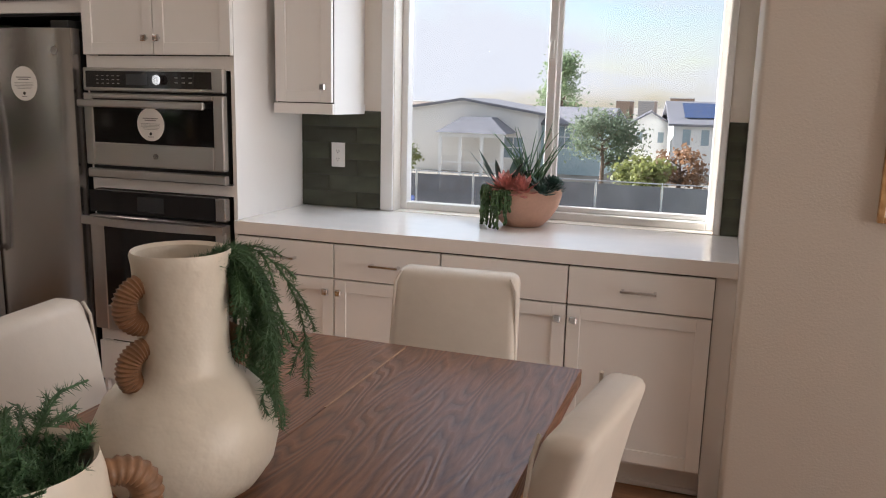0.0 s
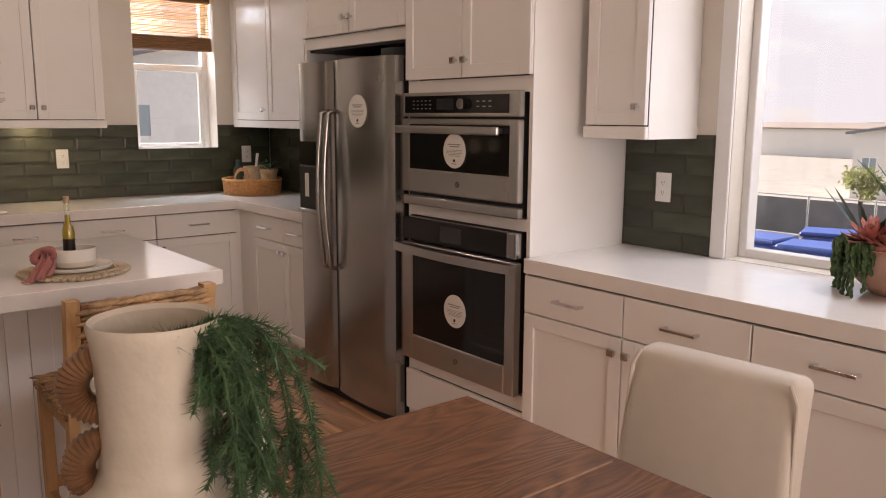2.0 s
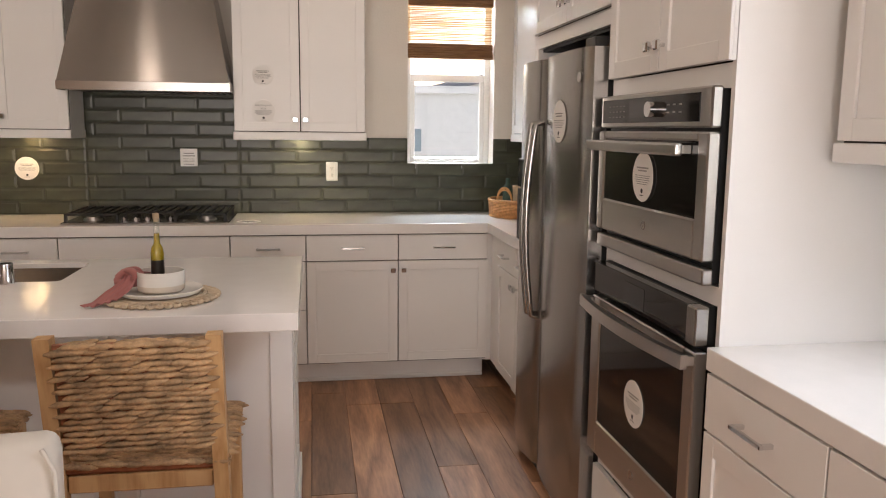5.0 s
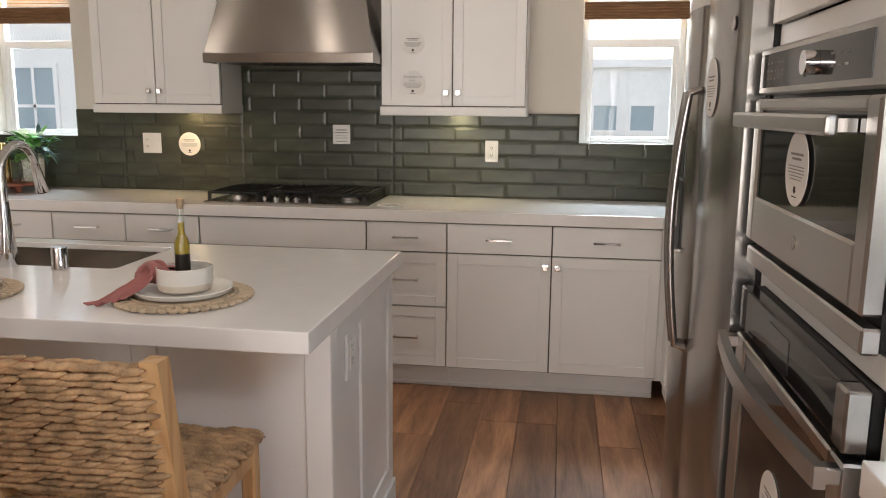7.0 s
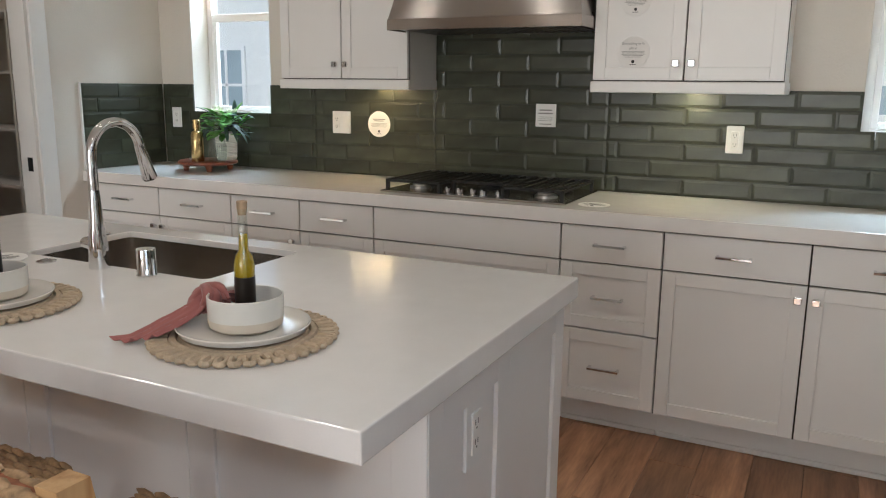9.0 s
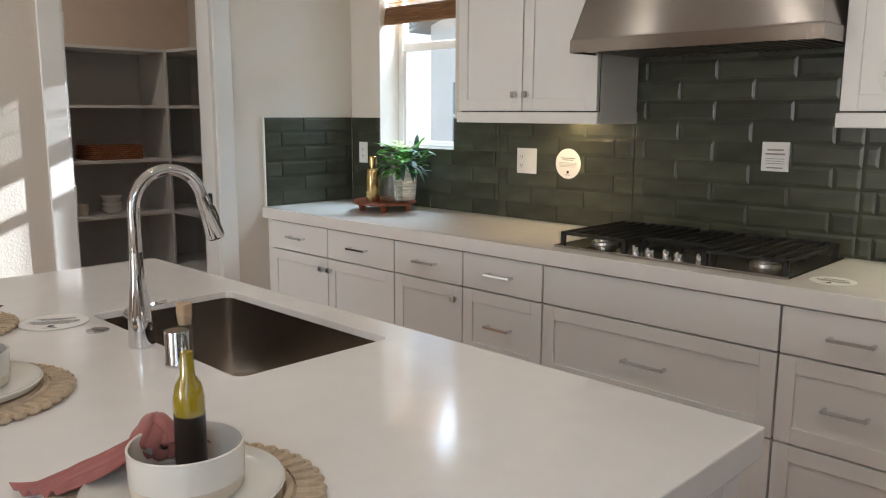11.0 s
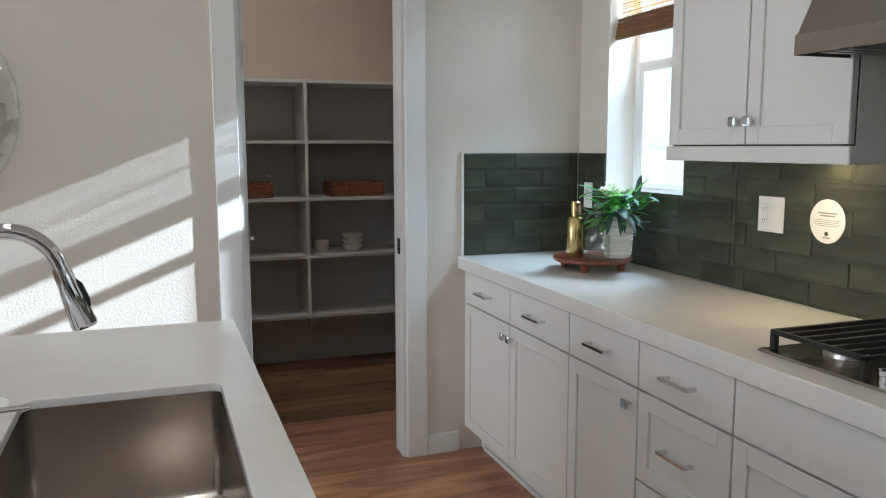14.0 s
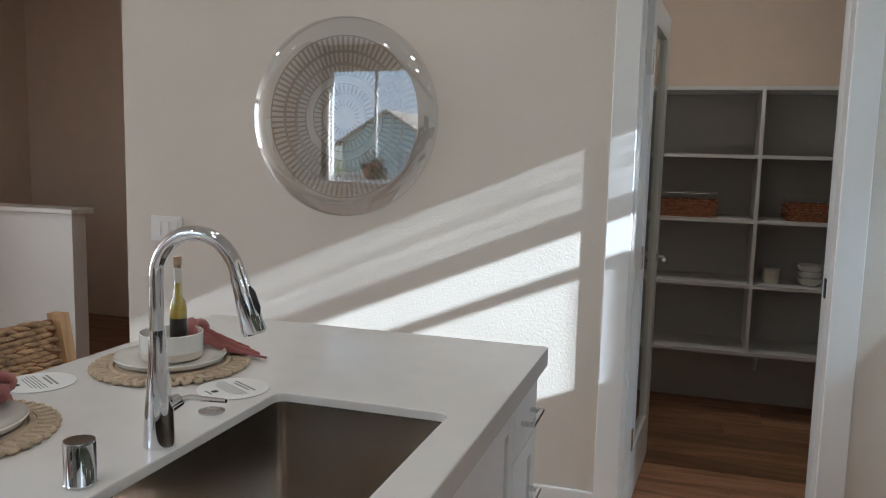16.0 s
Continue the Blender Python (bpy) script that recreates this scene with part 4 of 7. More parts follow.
        box(bm, -3.247, 2.167, z - 0.009, -3.243, 2.1674, z - 0.005)
    part("outlet_slots", bm, INKD, e)


island()


def gas_cooktop():
    e = thing("gas_cooktop", pose(-5.21, 1.355, 0.9145), "stainless gas cooktop with black cast-iron grates", "cooktop")
    w, d = 0.86 / 2, 0.49 / 2
    quad("steel_tray", STEEL_Y, e, -d, -w, 0, d, w, 0.008, 0.004)
    for y, xs in ((-0.30, (-0.12, 0.1)), (0.0, (-0.02,)), (0.30, (-0.12, 0.1))):
        for x in xs:
            bm = bmesh.new()
            lathe(bm, [(0, 0.008), (0.05, 0.008), (0.048, 0.018), (0.036, 0.02), (0.036, 0.028), (0, 0.03)], 20, (x, y, 0))
            part("burner", bm, IRON if x < 0 else STEEL_H, e, True)
    for k in range(3):
        y0, y1 = -w + 0.015 + k * 0.278, -w + 0.015 + (k + 1) * 0.278 - 0.004
        bm = bmesh.new()
        xa, xb = -d + 0.02, d - (0.025 if k != 1 else 0.13)
        z0, z1 = 0.044, 0.056
        box(bm, xa, y0, z0, xa + 0.012, y1, z1, 0.002)
        box(bm, xb - 0.012, y0, z0, xb, y1, z1, 0.002)
        n = 7
        for j in range(n):
            y = y0 + (y1 - y0 - 0.010) * j / (n - 1)
            box(bm, xa, y, z0, xb, y + 0.010, z1, 0.002)
        for x in (xa, xb - 0.016):
            for y in (y0, y1 - 0.016):
                box(bm, x, y, 0.006, x + 0.016, y + 0.016, z1 - 0.002, 0.002)
        part("grate", bm, IRON, e)
    for k, y in enumerate((-0.12, -0.055, 0.0, 0.055, 0.12)):
        bm = bmesh.new()
        x = d - 0.06 + (0.018 if k in (1, 3) else 0)
        cyl(bm, (x, y, 0.008), (x, y, 0.030), 0.017, 18)
        box(bm, x - 0.017, y - 0.004, 0.030, x + 0.017, y + 0.004, 0.036, 0.001)
        part("knob", bm, CHROME, e, True)


gas_cooktop()


def range_hood():
    e = thing("range_hood", pose(XR, 1.365, 0), "brushed stainless canopy range hood above the cooktop", "range hood")
    w, xf = 0.438, 0.47
    zb, zl, zt = 1.615, 1.66, 2.192
    wt, xt = 0.335, 0.30
    bm = bmesh.new()

    def ring(hw, x, z):
        return [bm.verts.new(p) for p in ((0.002, -hw, z), (x, -hw, z), (x, hw, z), (0.002, hw, z))]

    r = [ring(w, xf, zb), ring(w, xf, zl), ring(w - 0.004, xf - 0.004, zl + 0.004), ring(wt, xt, zt)]
    for a, b in zip(r, r[1:]):
        for k in range(4):
            bm.faces.new((a[k], a[(k + 1) % 4], b[(k + 1) % 4], b[k]))
    bm.faces.new(r[-1])
    part("canopy", bm, STEEL_Y, e)
    quad("underside", BLACK, e, 0.01, -w + 0.015, zb + 0.012, xf - 0.015, w - 0.015, zb + 0.016)
    bm = bmesh.new()
    for k in range(22):
        y = -w + 0.04 + k * 0.037
        box(bm, 0.05, y, zb + 0.003, xf - 0.04, y + 0.016, zb + 0.011)
    part("baffle_filter", bm, STEEL_H, e)


range_hood()

# ---- table and chairs ----


def dining_table():
    e = thing("dining_table", pose(-1.15, 1.25, 0), "dark walnut plank dining table with pronounced grain", "dining table")
    x0, x1, y0, y1, zt = -0.47, 0.465, -1.05, 1.04, 0.772
    for a, b in ((x0, -0.012), (-0.012, x1)):
        quad("plank", TABLEW, e, a + 0.0006, y0, zt - 0.042, b - 0.0006, y1, zt, 0.0012)
    quad("filled_crack", FILLER, e, -0.015, 0.56, zt - 0.004, -0.009, 1.02, zt + 0.0006)
    for sy in (-0.8, 0.72):
        quad("trestle_leg", TABLEW, e, -0.30, sy - 0.06, 0, 0.30, sy + 0.06, zt - 0.043, 0.006)


dining_table()


def dining_chair(m):
    """Local: the sitter faces -y; the back stands at +y."""
    e = thing("dining_chair", m, "cream upholstered dining chair with a high padded back", "chair", "chairs round the table")
    w = 0.215
    quad("seat", LEATHER, e, -w, -0.42, 0.40, w, 0.05, 0.49, 0.03, True, seg=3)
    bm = bmesh.new()
    box(bm, -0.18, -0.035, 0.36, 0.18, 0.045, 0.945, 0.024, 3)
    bmesh.ops.subdivide_edges(bm, edges=[q for q in bm.edges if abs(q.verts[0].co.z - q.verts[1].co.z) > 0.2], cuts=6)
    for v in bm.verts:
        t = (v.co.z - 0.4) / 0.55
        v.co.y += 0.08 * t * t + (0.012 * (1 - (v.co.x / 0.18) ** 2) if v.co.y > 0 else 0)
        v.co.x *= 1.12 - 0.10 * t
        v.co.z += 0.006 * (v.co.x / 0.18) ** 2 * (-1 if t > 0.9 else 0)
    part("backrest", bm, LEATHER, e, True, angle=60)
    bm = bmesh.new()
    for s in (-1, 1):
        tube(bm, [(s * 0.192, -0.036, 0.50), (s * 0.19, 0.01, 0.70), (s * 0.182, 0.03, 0.90), (s * 0.165, 0.035, 0.935)], 0.004, 6)
    part("piping", bm, LEATHER, e, True)
    for sx in (-1, 1):
        for y in (-0.38, 0.02):
            bm = bmesh.new()
            tube(bm, [(sx * (w - 0.04), y, 0.40), (sx * (w - 0.03), y + (0.03 if y > 0 else -0.01), 0)], [0.022, 0.014], 8)
            part("leg", bm, OAK, e, True)
    return e


chair = dining_chair(pose(-1.10, 2.465, 0, 0, 0, 4))
copy_thing(chair, pose(-1.77, 1.66, 0, 0, 0, 97))
copy_thing(chair, pose(-0.632, 1.66, 0, 0, 0, -98))


def strand_lump(bm, c, d, up, L, w, h):
    """One twisted bulge of a braided rush strand."""
    d, up = d.normalized(), up.normalized()
    s = d.cross(up)
    ring = []
    for t, k in ((-0.5, 0.25), (-0.22, 0.9), (0.22, 0.9), (0.5, 0.25)):
        p = c + d * (L * t)
        ring.append([bm.verts.new(p + k * (s * (w * math.cos(a)) + up * (h * math.sin(a)))) for a in (0.3, 1.35, 2.4, 3.45, 4.5, 5.55)])
    for a, b in zip(ring, ring[1:]):
        for k in range(6):
            bm.faces.new((a[k], a[(k + 1) % 6], b[(k + 1) % 6], b[k]))


def woven_panel(name, e, o, u, v, nu, nv, lift, seed):
    """Rows of braided rush over a rectangle o + a u + b v."""
    rnd = random.Random(seed)
    bm = bmesh.new()
    n = u.cross(v).normalized()
    du, dv = u / nu, v / nv
    for j in range(nv):
        for i in range(nu):
            c = o + du * (i + 0.5 + rnd.uniform(-0.14, 0.14) + (0.5 if j % 2 else 0)) + dv * (j + 0.5 + rnd.uniform(-0.1, 0.1)) + n * rnd.uniform(-0.002, 0.003)
            if (c - o).dot(u.normalized()) > u.length:
                c -= du * 0.5
            tilt = du + dv * rnd.uniform(0.18, 0.55)
            strand_lump(bm, c, tilt, n, du.length * rnd.uniform(1.4, 1.8), dv.length * rnd.uniform(0.46, 0.62), lift * rnd.uniform(0.8, 1.15))
    return part(name, bm, WEAVE, e, True, kind="stuff", angle=80)


def counter_stool(m):
    """Local: sitter faces -x, back at x = 0; posts lean back a little."""
    e = thing("counter_stool", m, "light oak counter stool with woven seagrass seat and back", "stool", "stools along the island")
    hw = 0.19
    for s in (-1, 1):
        bm = bmesh.new()
        pts = [(-0.03, s * (hw + 0.006), 0.0), (-0.06, s * (hw + 0.004), 0.45), (-0.055, s * hw, 0.62), (0.0, s * hw, 0.945)]
        prev = None
        for (xa, ya, za), (xb, yb, zb) in zip(pts, pts[1:]):
            a = [bm.verts.new((xa + dx, ya + dy, za)) for dx, dy in ((-0.022, -0.018), (0.022, -0.018), (0.022, 0.018), (-0.022, 0.018))] if prev is None else prev
            b = [bm.verts.new((xb + dx, yb + dy, zb)) for dx, dy in ((-0.022, -0.018), (0.022, -0.018), (0.022, 0.018), (-0.022, 0.018))]
            for k in range(4):
                bm.faces.new((a[k], a[(k + 1) % 4], b[(k + 1) % 4], b[k]))
            if prev is None:
                bm.faces.new(a[::-1])
            prev = b
        bm.faces.new(prev)
        bmesh.ops.bevel(bm, geom=[q for q in bm.edges if q.calc_face_angle(0) > 0.6], offset=0.006, segments=2, affect="EDGES", profile=0.5)
        part("back_post", bm, OAK, e, True)
        bm = bmesh.new()
        box(bm, -0.455, s * 0.185 - 0.018, 0, -0.415, s * 0.185 + 0.018, 0.585, 0.005)
        part("front_leg", bm, OAK, e)
        quad("side_rail", OAK, e, -0.42, s * 0.185 - 0.012, 0.535, -0.06, s * 0.185 + 0.012, 0.585, 0.003)
        quad("side_stretcher", OAK, e, -0.42, s * 0.185 - 0.010, 0.20, -0.05, s * 0.185 + 0.010, 0.235, 0.003)
    for x in (-0.435, -0.06):
        quad("cross_rail", OAK, e, x - 0.012, -0.17, 0.54, x + 0.012, 0.17, 0.585, 0.003)
        quad("foot_rail", OAK, e, x - 0.012, -0.17, 0.24, x + 0.012, 0.17, 0.275, 0.003)
    # dark brown base, its colour paints shade into gaps of the seat weave
    quad("seat_frame_shade", BASKET, e, -0.452, -0.20, 0.587, -0.045, 0.20, 0.612, 0.008, True)
    woven_panel("seat_weave", e, Vector((-0.462, -0.205, 0.612)), Vector((0, 0.41, 0)), Vector((0.43, 0, 0)), 11, 22, 0.009, 3).data.flip_normals()
    woven_panel("seat_edge", e, Vector((-0.46, 0.207, 0.585)), Vector((0.41, 0, 0)), Vector((0, 0, 0.028)), 12, 2, 0.006, 5)
    woven_panel("seat_edge", e, Vector((-0.46, -0.207, 0.585)), Vector((0.41, 0, 0)), Vector((0, 0, 0.028)), 12, 2, 0.006, 6)
    lean = Vector((0.05, 0, 0.285))
    bm = bmesh.new()
    for v in box(bm, -0.048, -0.168, 0.66, -0.034, 0.168, 0.93):
        v.co.x += (v.co.z - 0.65) * 0.175
    # dark core, coloured as the shade between the strands of the back
    part("back_core_shade", bm, BASKET, e)
    woven_panel("back_weave", e, Vector((-0.028, -0.172, 0.65)), Vector((0, 0.344, 0)), lean, 9, 18, 0.011, 7)
    woven_panel("back_weave", e, Vector((-0.052, -0.172, 0.65)), Vector((0, 0.344, 0)), lean, 9, 18, 0.010, 8)
    return e


stool = counter_stool(pose(-2.475, 1.81, 0))
copy_thing(stool, pose(-2.475, 1.21, 0))
copy_thing(stool, pose(-2.475, 0.60, 0))

# ---- floor vases and fern on the table ----


def fern(name, parent, stems, seed, needle=0.022, dens=0.004):
    """Feathery asparagus-fern sprays: stems with rings of fine needles."""
    rnd = random.Random(seed)
    bm = bmesh.new()
    for pts in stems:
        P = [Vector(p) for p in pts]
        total = sum((b - a).length for a, b in zip(P, P[1:]))
        n = max(6, int(total / dens))
        tube(bm, P, 0.0016, 5)
        for k in range(n):
            t = k / n * (len(P) - 1)
            i = min(int(t), len(P) - 2)
            p = P[i].lerp(P[i + 1], t - i)
            ax = (P[i + 1] - P[i]).normalized()
            for _ in range(4):
                d = Vector((rnd.gauss(0, 1), rnd.gauss(0, 1), rnd.gauss(0, 1))).normalized()
                d = (d - ax * d.dot(ax) + ax * rnd.uniform(0.2, 0.9)).normalized()
                L = needle * rnd.uniform(0.55, 1.2)
                s = d.orthogonal().normalized() * 0.0009
                u = d.cross(s).normalized() * 0.0009
                q = p + d * L
                v = [bm.verts.new(p + s), bm.verts.new(p - s * 0.5 + u), bm.verts.new(p - s * 0.5 - u), bm.verts.new(q)]
                bm.faces.new((v[0], v[1], v[3]))
                bm.faces.new((v[1], v[2], v[3]))
                bm.faces.new((v[2], v[0], v[3]))
    return part(name, bm, FERN, parent, kind="stuff")


def spray(rnd, start, out, length, droop, branches=4):
    """A main stem that leaves a mouth and hangs, with side shoots."""
    stems = []
    main = []
    p, d = Vector(start), Vector(out).normalized()
    n = 10
    for k in range(n + 1):
        main.append(p.copy())
        d = (d + Vector((rnd.uniform(-0.12, 0.12), rnd.uniform(-0.12, 0.12), -droop))).normalized()
        p = p + d * (length / n)
    stems.append(main)
    for _ in range(branches):
        i = rnd.randint(2, n - 1)
        q, e = main[i].copy(), (main[i] - main[i - 1]).normalized()
        e = (e + Vector((rnd.uniform(-0.8, 0.8), rnd.uniform(-0.8, 0.8), rnd.uniform(-0.3, 0.5)))).normalized()
        side = []
        for k in range(6):
            side.append(q.copy())
            e = (e + Vector((rnd.uniform(-0.15, 0.15), rnd.uniform(-0.15, 0.15), -droop * 0.28))).normalized()
            q = q + e * (min(length * 0.42, 0.085) / 6)
        stems.append(side)
    return stems


def coil_handle(bm, c, axis, r, a0, a1, turns=16):
    """A ribbed, rope-wrapped C handle in the plane of axis and z."""
    pts, rad = [], []
    n = turns * 4
    for k in range(n + 1):
        t = k / n
        a = a0 + (a1 - a0) * t
        pts.append(Vector(c) + Vector(axis) * (r * math.cos(a)) + Vector((0, 0, r * math.sin(a))))
        rad.append((0.0190 + 0.0018 * math.cos(k * math.pi / 2)) * (0.86 + 0.14 * math.sin(math.pi * t)))
    tube(bm, pts, rad, 12)


def tall_vase():
    e = thing("handled_vase", pose(-1.218, 1.418, 0.7725), "tall cream stoneware vase with wrapped rattan handles and trailing fern", "vase")
    bm = bmesh.new()
    prof = [(0, 0.004), (0.085, 0.0), (0.125, 0.012), (0.152, 0.05), (0.16, 0.09), (0.155, 0.125), (0.135, 0.165), (0.108, 0.192), (0.088, 0.205), (0.079, 0.222), (0.076, 0.26), (0.0765, 0.33), (0.080, 0.39), (0.0835, 0.408), (0.081, 0.414), (0.074, 0.408), (0.068, 0.36), (0.066, 0.22), (0, 0.15)]
    lathe(bm, [(r * 0.97, z) for r, z in prof], 48)
    for v in bm.verts:
        v.co += Vector((noise.noise(v.co * 9), noise.noise(v.co * 9 + Vector((5, 5, 5))), 0)) * 0.003
    part("body", bm, VASE, e, True)
    ax = Vector((-0.36, -0.93, 0)).normalized()
    for side in (1, -1):
        for z in (0.332, 0.226):
            bm = bmesh.new()
            coil_handle(bm, ax * side * 0.068 + Vector((0, 0, z)), ax * side, 0.033, radians(120), radians(-120), 26)
            part("rattan_handle", bm, RATTAN, e, True, label="brown wrapped rattan handle", angle=80)
    rnd = random.Random(11)
    stems = []
    dr = Vector((0.76, 0.65, 0))
    for k in range(13):
        a = rnd.gauss(0, 0.30)
        o = Matrix.Rotation(a, 3, "Z") @ dr
        stems += spray(rnd, o * 0.06 + Vector((0, 0, 0.405)), o * rnd.uniform(0.3, 0.7) + Vector((0, 0, 0.5)), rnd.choice((0.12, 0.18, 0.25, 0.31, 0.37)), rnd.uniform(0.5, 0.9), 7)
    # the strands lie on the neck and the shoulder of the pot
    for stem in stems:
        for p in stem:
            z = p.z
            keep = 0.086 if z > 0.235 else 0.086 + 0.078 * min(1.0, (0.235 - z) / 0.10)
            r = math.hypot(p.x, p.y)
            if z < 0.40 and 1e-4 < r < keep:
                p.x, p.y = p.x * keep / r, p.y * keep / r
    for k in range(9):
        a = rnd.uniform(0.2, 1.2)
        stems += spray(rnd, Vector((0.02 * math.cos(a), 0.02 * math.sin(a), 0.385)), Vector((math.cos(a), math.sin(a), 0.8)), rnd.uniform(0.08, 0.13), 0.24, 6)
    fern("fern_foliage", e, stems, 12, needle=0.019, dens=0.0040)


def low_vase():
    e = thing("fern_bowl", pose(-1.103, 0.968, 0.7725), "cream stoneware bowl of fern with a rattan handle", "planter")
    bm = bmesh.new()
    lathe(bm, [(0, 0.004), (0.06, 0), (0.085, 0.02), (0.104, 0.09), (0.106, 0.16), (0.098, 0.235), (0.091, 0.262), (0.085, 0.256), (0.09, 0.18), (0.08, 0.12), (0, 0.11)], 44)
    part("body", bm, VASE, e, True)
    bm = bmesh.new()
    ax = Vector((0.62, 0.78, 0)).normalized()
    coil_handle(bm, ax * 0.108 + Vector((0, 0, 0.19)), ax, 0.034, radians(115), radians(-115))
    part("rattan_handle", bm, RATTAN, e, True, angle=80)
    rnd = random.Random(21)
    stems = []
    for k in range(64):
        a = rnd.uniform(0, 6.28)
        o = Vector((math.cos(a), math.sin(a), 0))
        reach = 0.45 if math.cos(a - 0.75) > 0.35 else 1.0
        stems += spray(rnd, o * rnd.uniform(0.0, 0.06) + Vector((0, 0, 0.22)), o * rnd.uniform(0.1, 0.75) * reach + Vector((0, 0, 0.8)), rnd.uniform(0.08, 0.15) * reach, 0.16, 5)
    fern("fern_foliage", e, stems, 22, needle=0.015, dens=0.0055)


tall_vase()
low_vase()

# ---- succulent bowl on the window counter ----


def blade(bm, base, d, L, w, bend, n=6, fold=0.25):
    """A tapering, folded leaf."""
    p, d = Vector(base), Vector(d).normalized()
    side = d.cross(Vector((0, 0, 1)))
    side = side.normalized() if side.length > 1e-3 else Vector((1, 0, 0))
    prev = None
    for k in range(n + 1):
        t = k / n
        ww = w * (0.55 + 1.2 * t) * (1 - t) ** 0.7 if t < 1 else 0.0004
        up = side.cross(d).normalized()
        row = [bm.verts.new(p - side * ww), bm.verts.new(p - up * ww * fold), bm.verts.new(p + side * ww), bm.verts.new(p + up * ww * 0.1)]
        if prev:
            for a in range(4):
                bm.faces.new((prev[a], prev[(a + 1) % 4], row[(a + 1) % 4], row[a]))
        prev = row
        d = (d + Vector((0, 0, -bend / n))).normalized()
        p = p + d * (L / n)


def rosette(bm, c, R, rings, tilt, w, per=8):
    c = Vector(c)
    m = Matrix.Rotation(tilt[0], 3, "X") @ Matrix.Rotation(tilt[1], 3, "Y")
    for k in range(rings):
        t = (k + 1) / rings
        for j in range(per):
            a = 2 * math.pi * (j + 0.5 * (k % 2)) / per
            d = m @ Vector((math.cos(a) * t, math.sin(a) * t, 1.15 - t * 0.9))
            blade(bm, c, d, R * (0.45 + 0.55 * t), w * (0.6 + 0.4 * t), -0.5, 4, 0.45)


def succulent_bowl():
    e = thing("succulent_planter", pose(-1.185, 3.64, 0.9145), "pale terracotta bowl planted with mixed succulents", "planter")
    bm = bmesh.new()
    lathe(bm, [(0, 0.002), (0.062, 0), (0.072, 0.006), (0.095, 0.03), (0.118, 0.065), (0.130, 0.105), (0.132, 0.128), (0.126, 0.131), (0.122, 0.122), (0.10, 0.10), (0, 0.10)], 48)
    part("bowl", bm, TERRA, e, True)
    bm = bmesh.new()
    lathe(bm, [(0, 0.128), (0.08, 0.124), (0.123, 0.116), (0.123, 0.10)], 28)
    part("gravel", bm, SOIL, e, True)
    rnd = random.Random(31)
    bm = bmesh.new()
    for k in range(15):
        a = rnd.uniform(0, 6.28)
        r = rnd.uniform(0.0, 0.3)
        blade(bm, (-0.075 + 0.02 * math.cos(a), 0.01 + 0.02 * math.sin(a), 0.12), (math.cos(a) * (0.35 + r), math.sin(a) * (0.35 + r), rnd.uniform(0.4, 1.0)), rnd.uniform(0.11, 0.165), 0.015, 0.1)
    part("agave", bm, AGAVE, e)
    bm = bmesh.new()
    for k in range(30):
        a = rnd.uniform(0, 6.28)
        L = rnd.uniform(0.10, 0.27)
        p = Vector((0.02 + rnd.uniform(-0.03, 0.03), 0.03 + rnd.uniform(-0.03, 0.03), 0.12))
        d = Vector((math.cos(a) * rnd.uniform(0.1, 0.6), math.sin(a) * rnd.uniform(0.1, 0.6), 1)).normalized()
        pts = []
        for j in range(7):
            pts.append(p.copy())
            d = (d + Vector((math.cos(a), math.sin(a), 0)) * 0.05 - Vector((0, 0, 0.03))).normalized()
            p = p + d * L / 6
        tube(bm, pts, [0.0028, 0.0028, 0.0026, 0.0024, 0.002, 0.0016, 0.0006], 5)
    part("rush_stems", bm, FERN, e, True, kind="stuff")
    bm = bmesh.new()
    rosette(bm, (-0.04, -0.085, 0.135), 0.075, 4, (0.5, -0.1), 0.018)
    rosette(bm, (0.015, -0.10, 0.125), 0.07, 4, (0.7, 0.2), 0.018)
    part("pink_rosette", bm, ROSE, e)
    bm = bmesh.new()
    for c, R in (((0.07, -0.05, 0.13), 0.06), ((0.10, 0.0, 0.13), 0.055), ((0.085, -0.085, 0.125), 0.05), ((0.11, -0.045, 0.15), 0.045), ((0.03, 0.09, 0.13), 0.06)):
        rosette(bm, c, R, 4, (rnd.uniform(0.1, 0.5), rnd.uniform(0, 0.5)), 0.014, 9)
    part("green_rosette", bm, AGAVE, e)
    bm = bmesh.new()
    for k in range(26):
        a = rnd.uniform(radians(170), radians(268))
        o = Vector((math.cos(a), math.sin(a), 0))
        p = o * 0.10 + Vector((0, 0, 0.13))
        L = rnd.uniform(0.05, 0.15)
        q = o * rnd.uniform(0.135, 0.155) + Vector((0, 0, 0.125))
        pts = [p, q] + [q + Vector((0, 0, -L * j / 6)) + o * rnd.uniform(-0.003, 0.003) for j in range(1, 7)]
        for a0, b0 in zip(pts, pts[1:]):
            for j in range(4):
                c = a0.lerp(b0, j / 4)
                bmesh.ops.create_icosphere(bm, subdivisions=1, radius=0.0065, matrix=Matrix.Translation(c + Vector((rnd.uniform(-0.004, 0.004), rnd.uniform(-0.004, 0.004), 0))) @ Matrix.Diagonal((0.75, 0.75, 1.2, 1)))
    part("trailing_beads", bm, BEADS, e, True, kind="stuff")
    e.scale = (1.24, 1.24, 1.24)


succulent_bowl()

# ---- island things ----


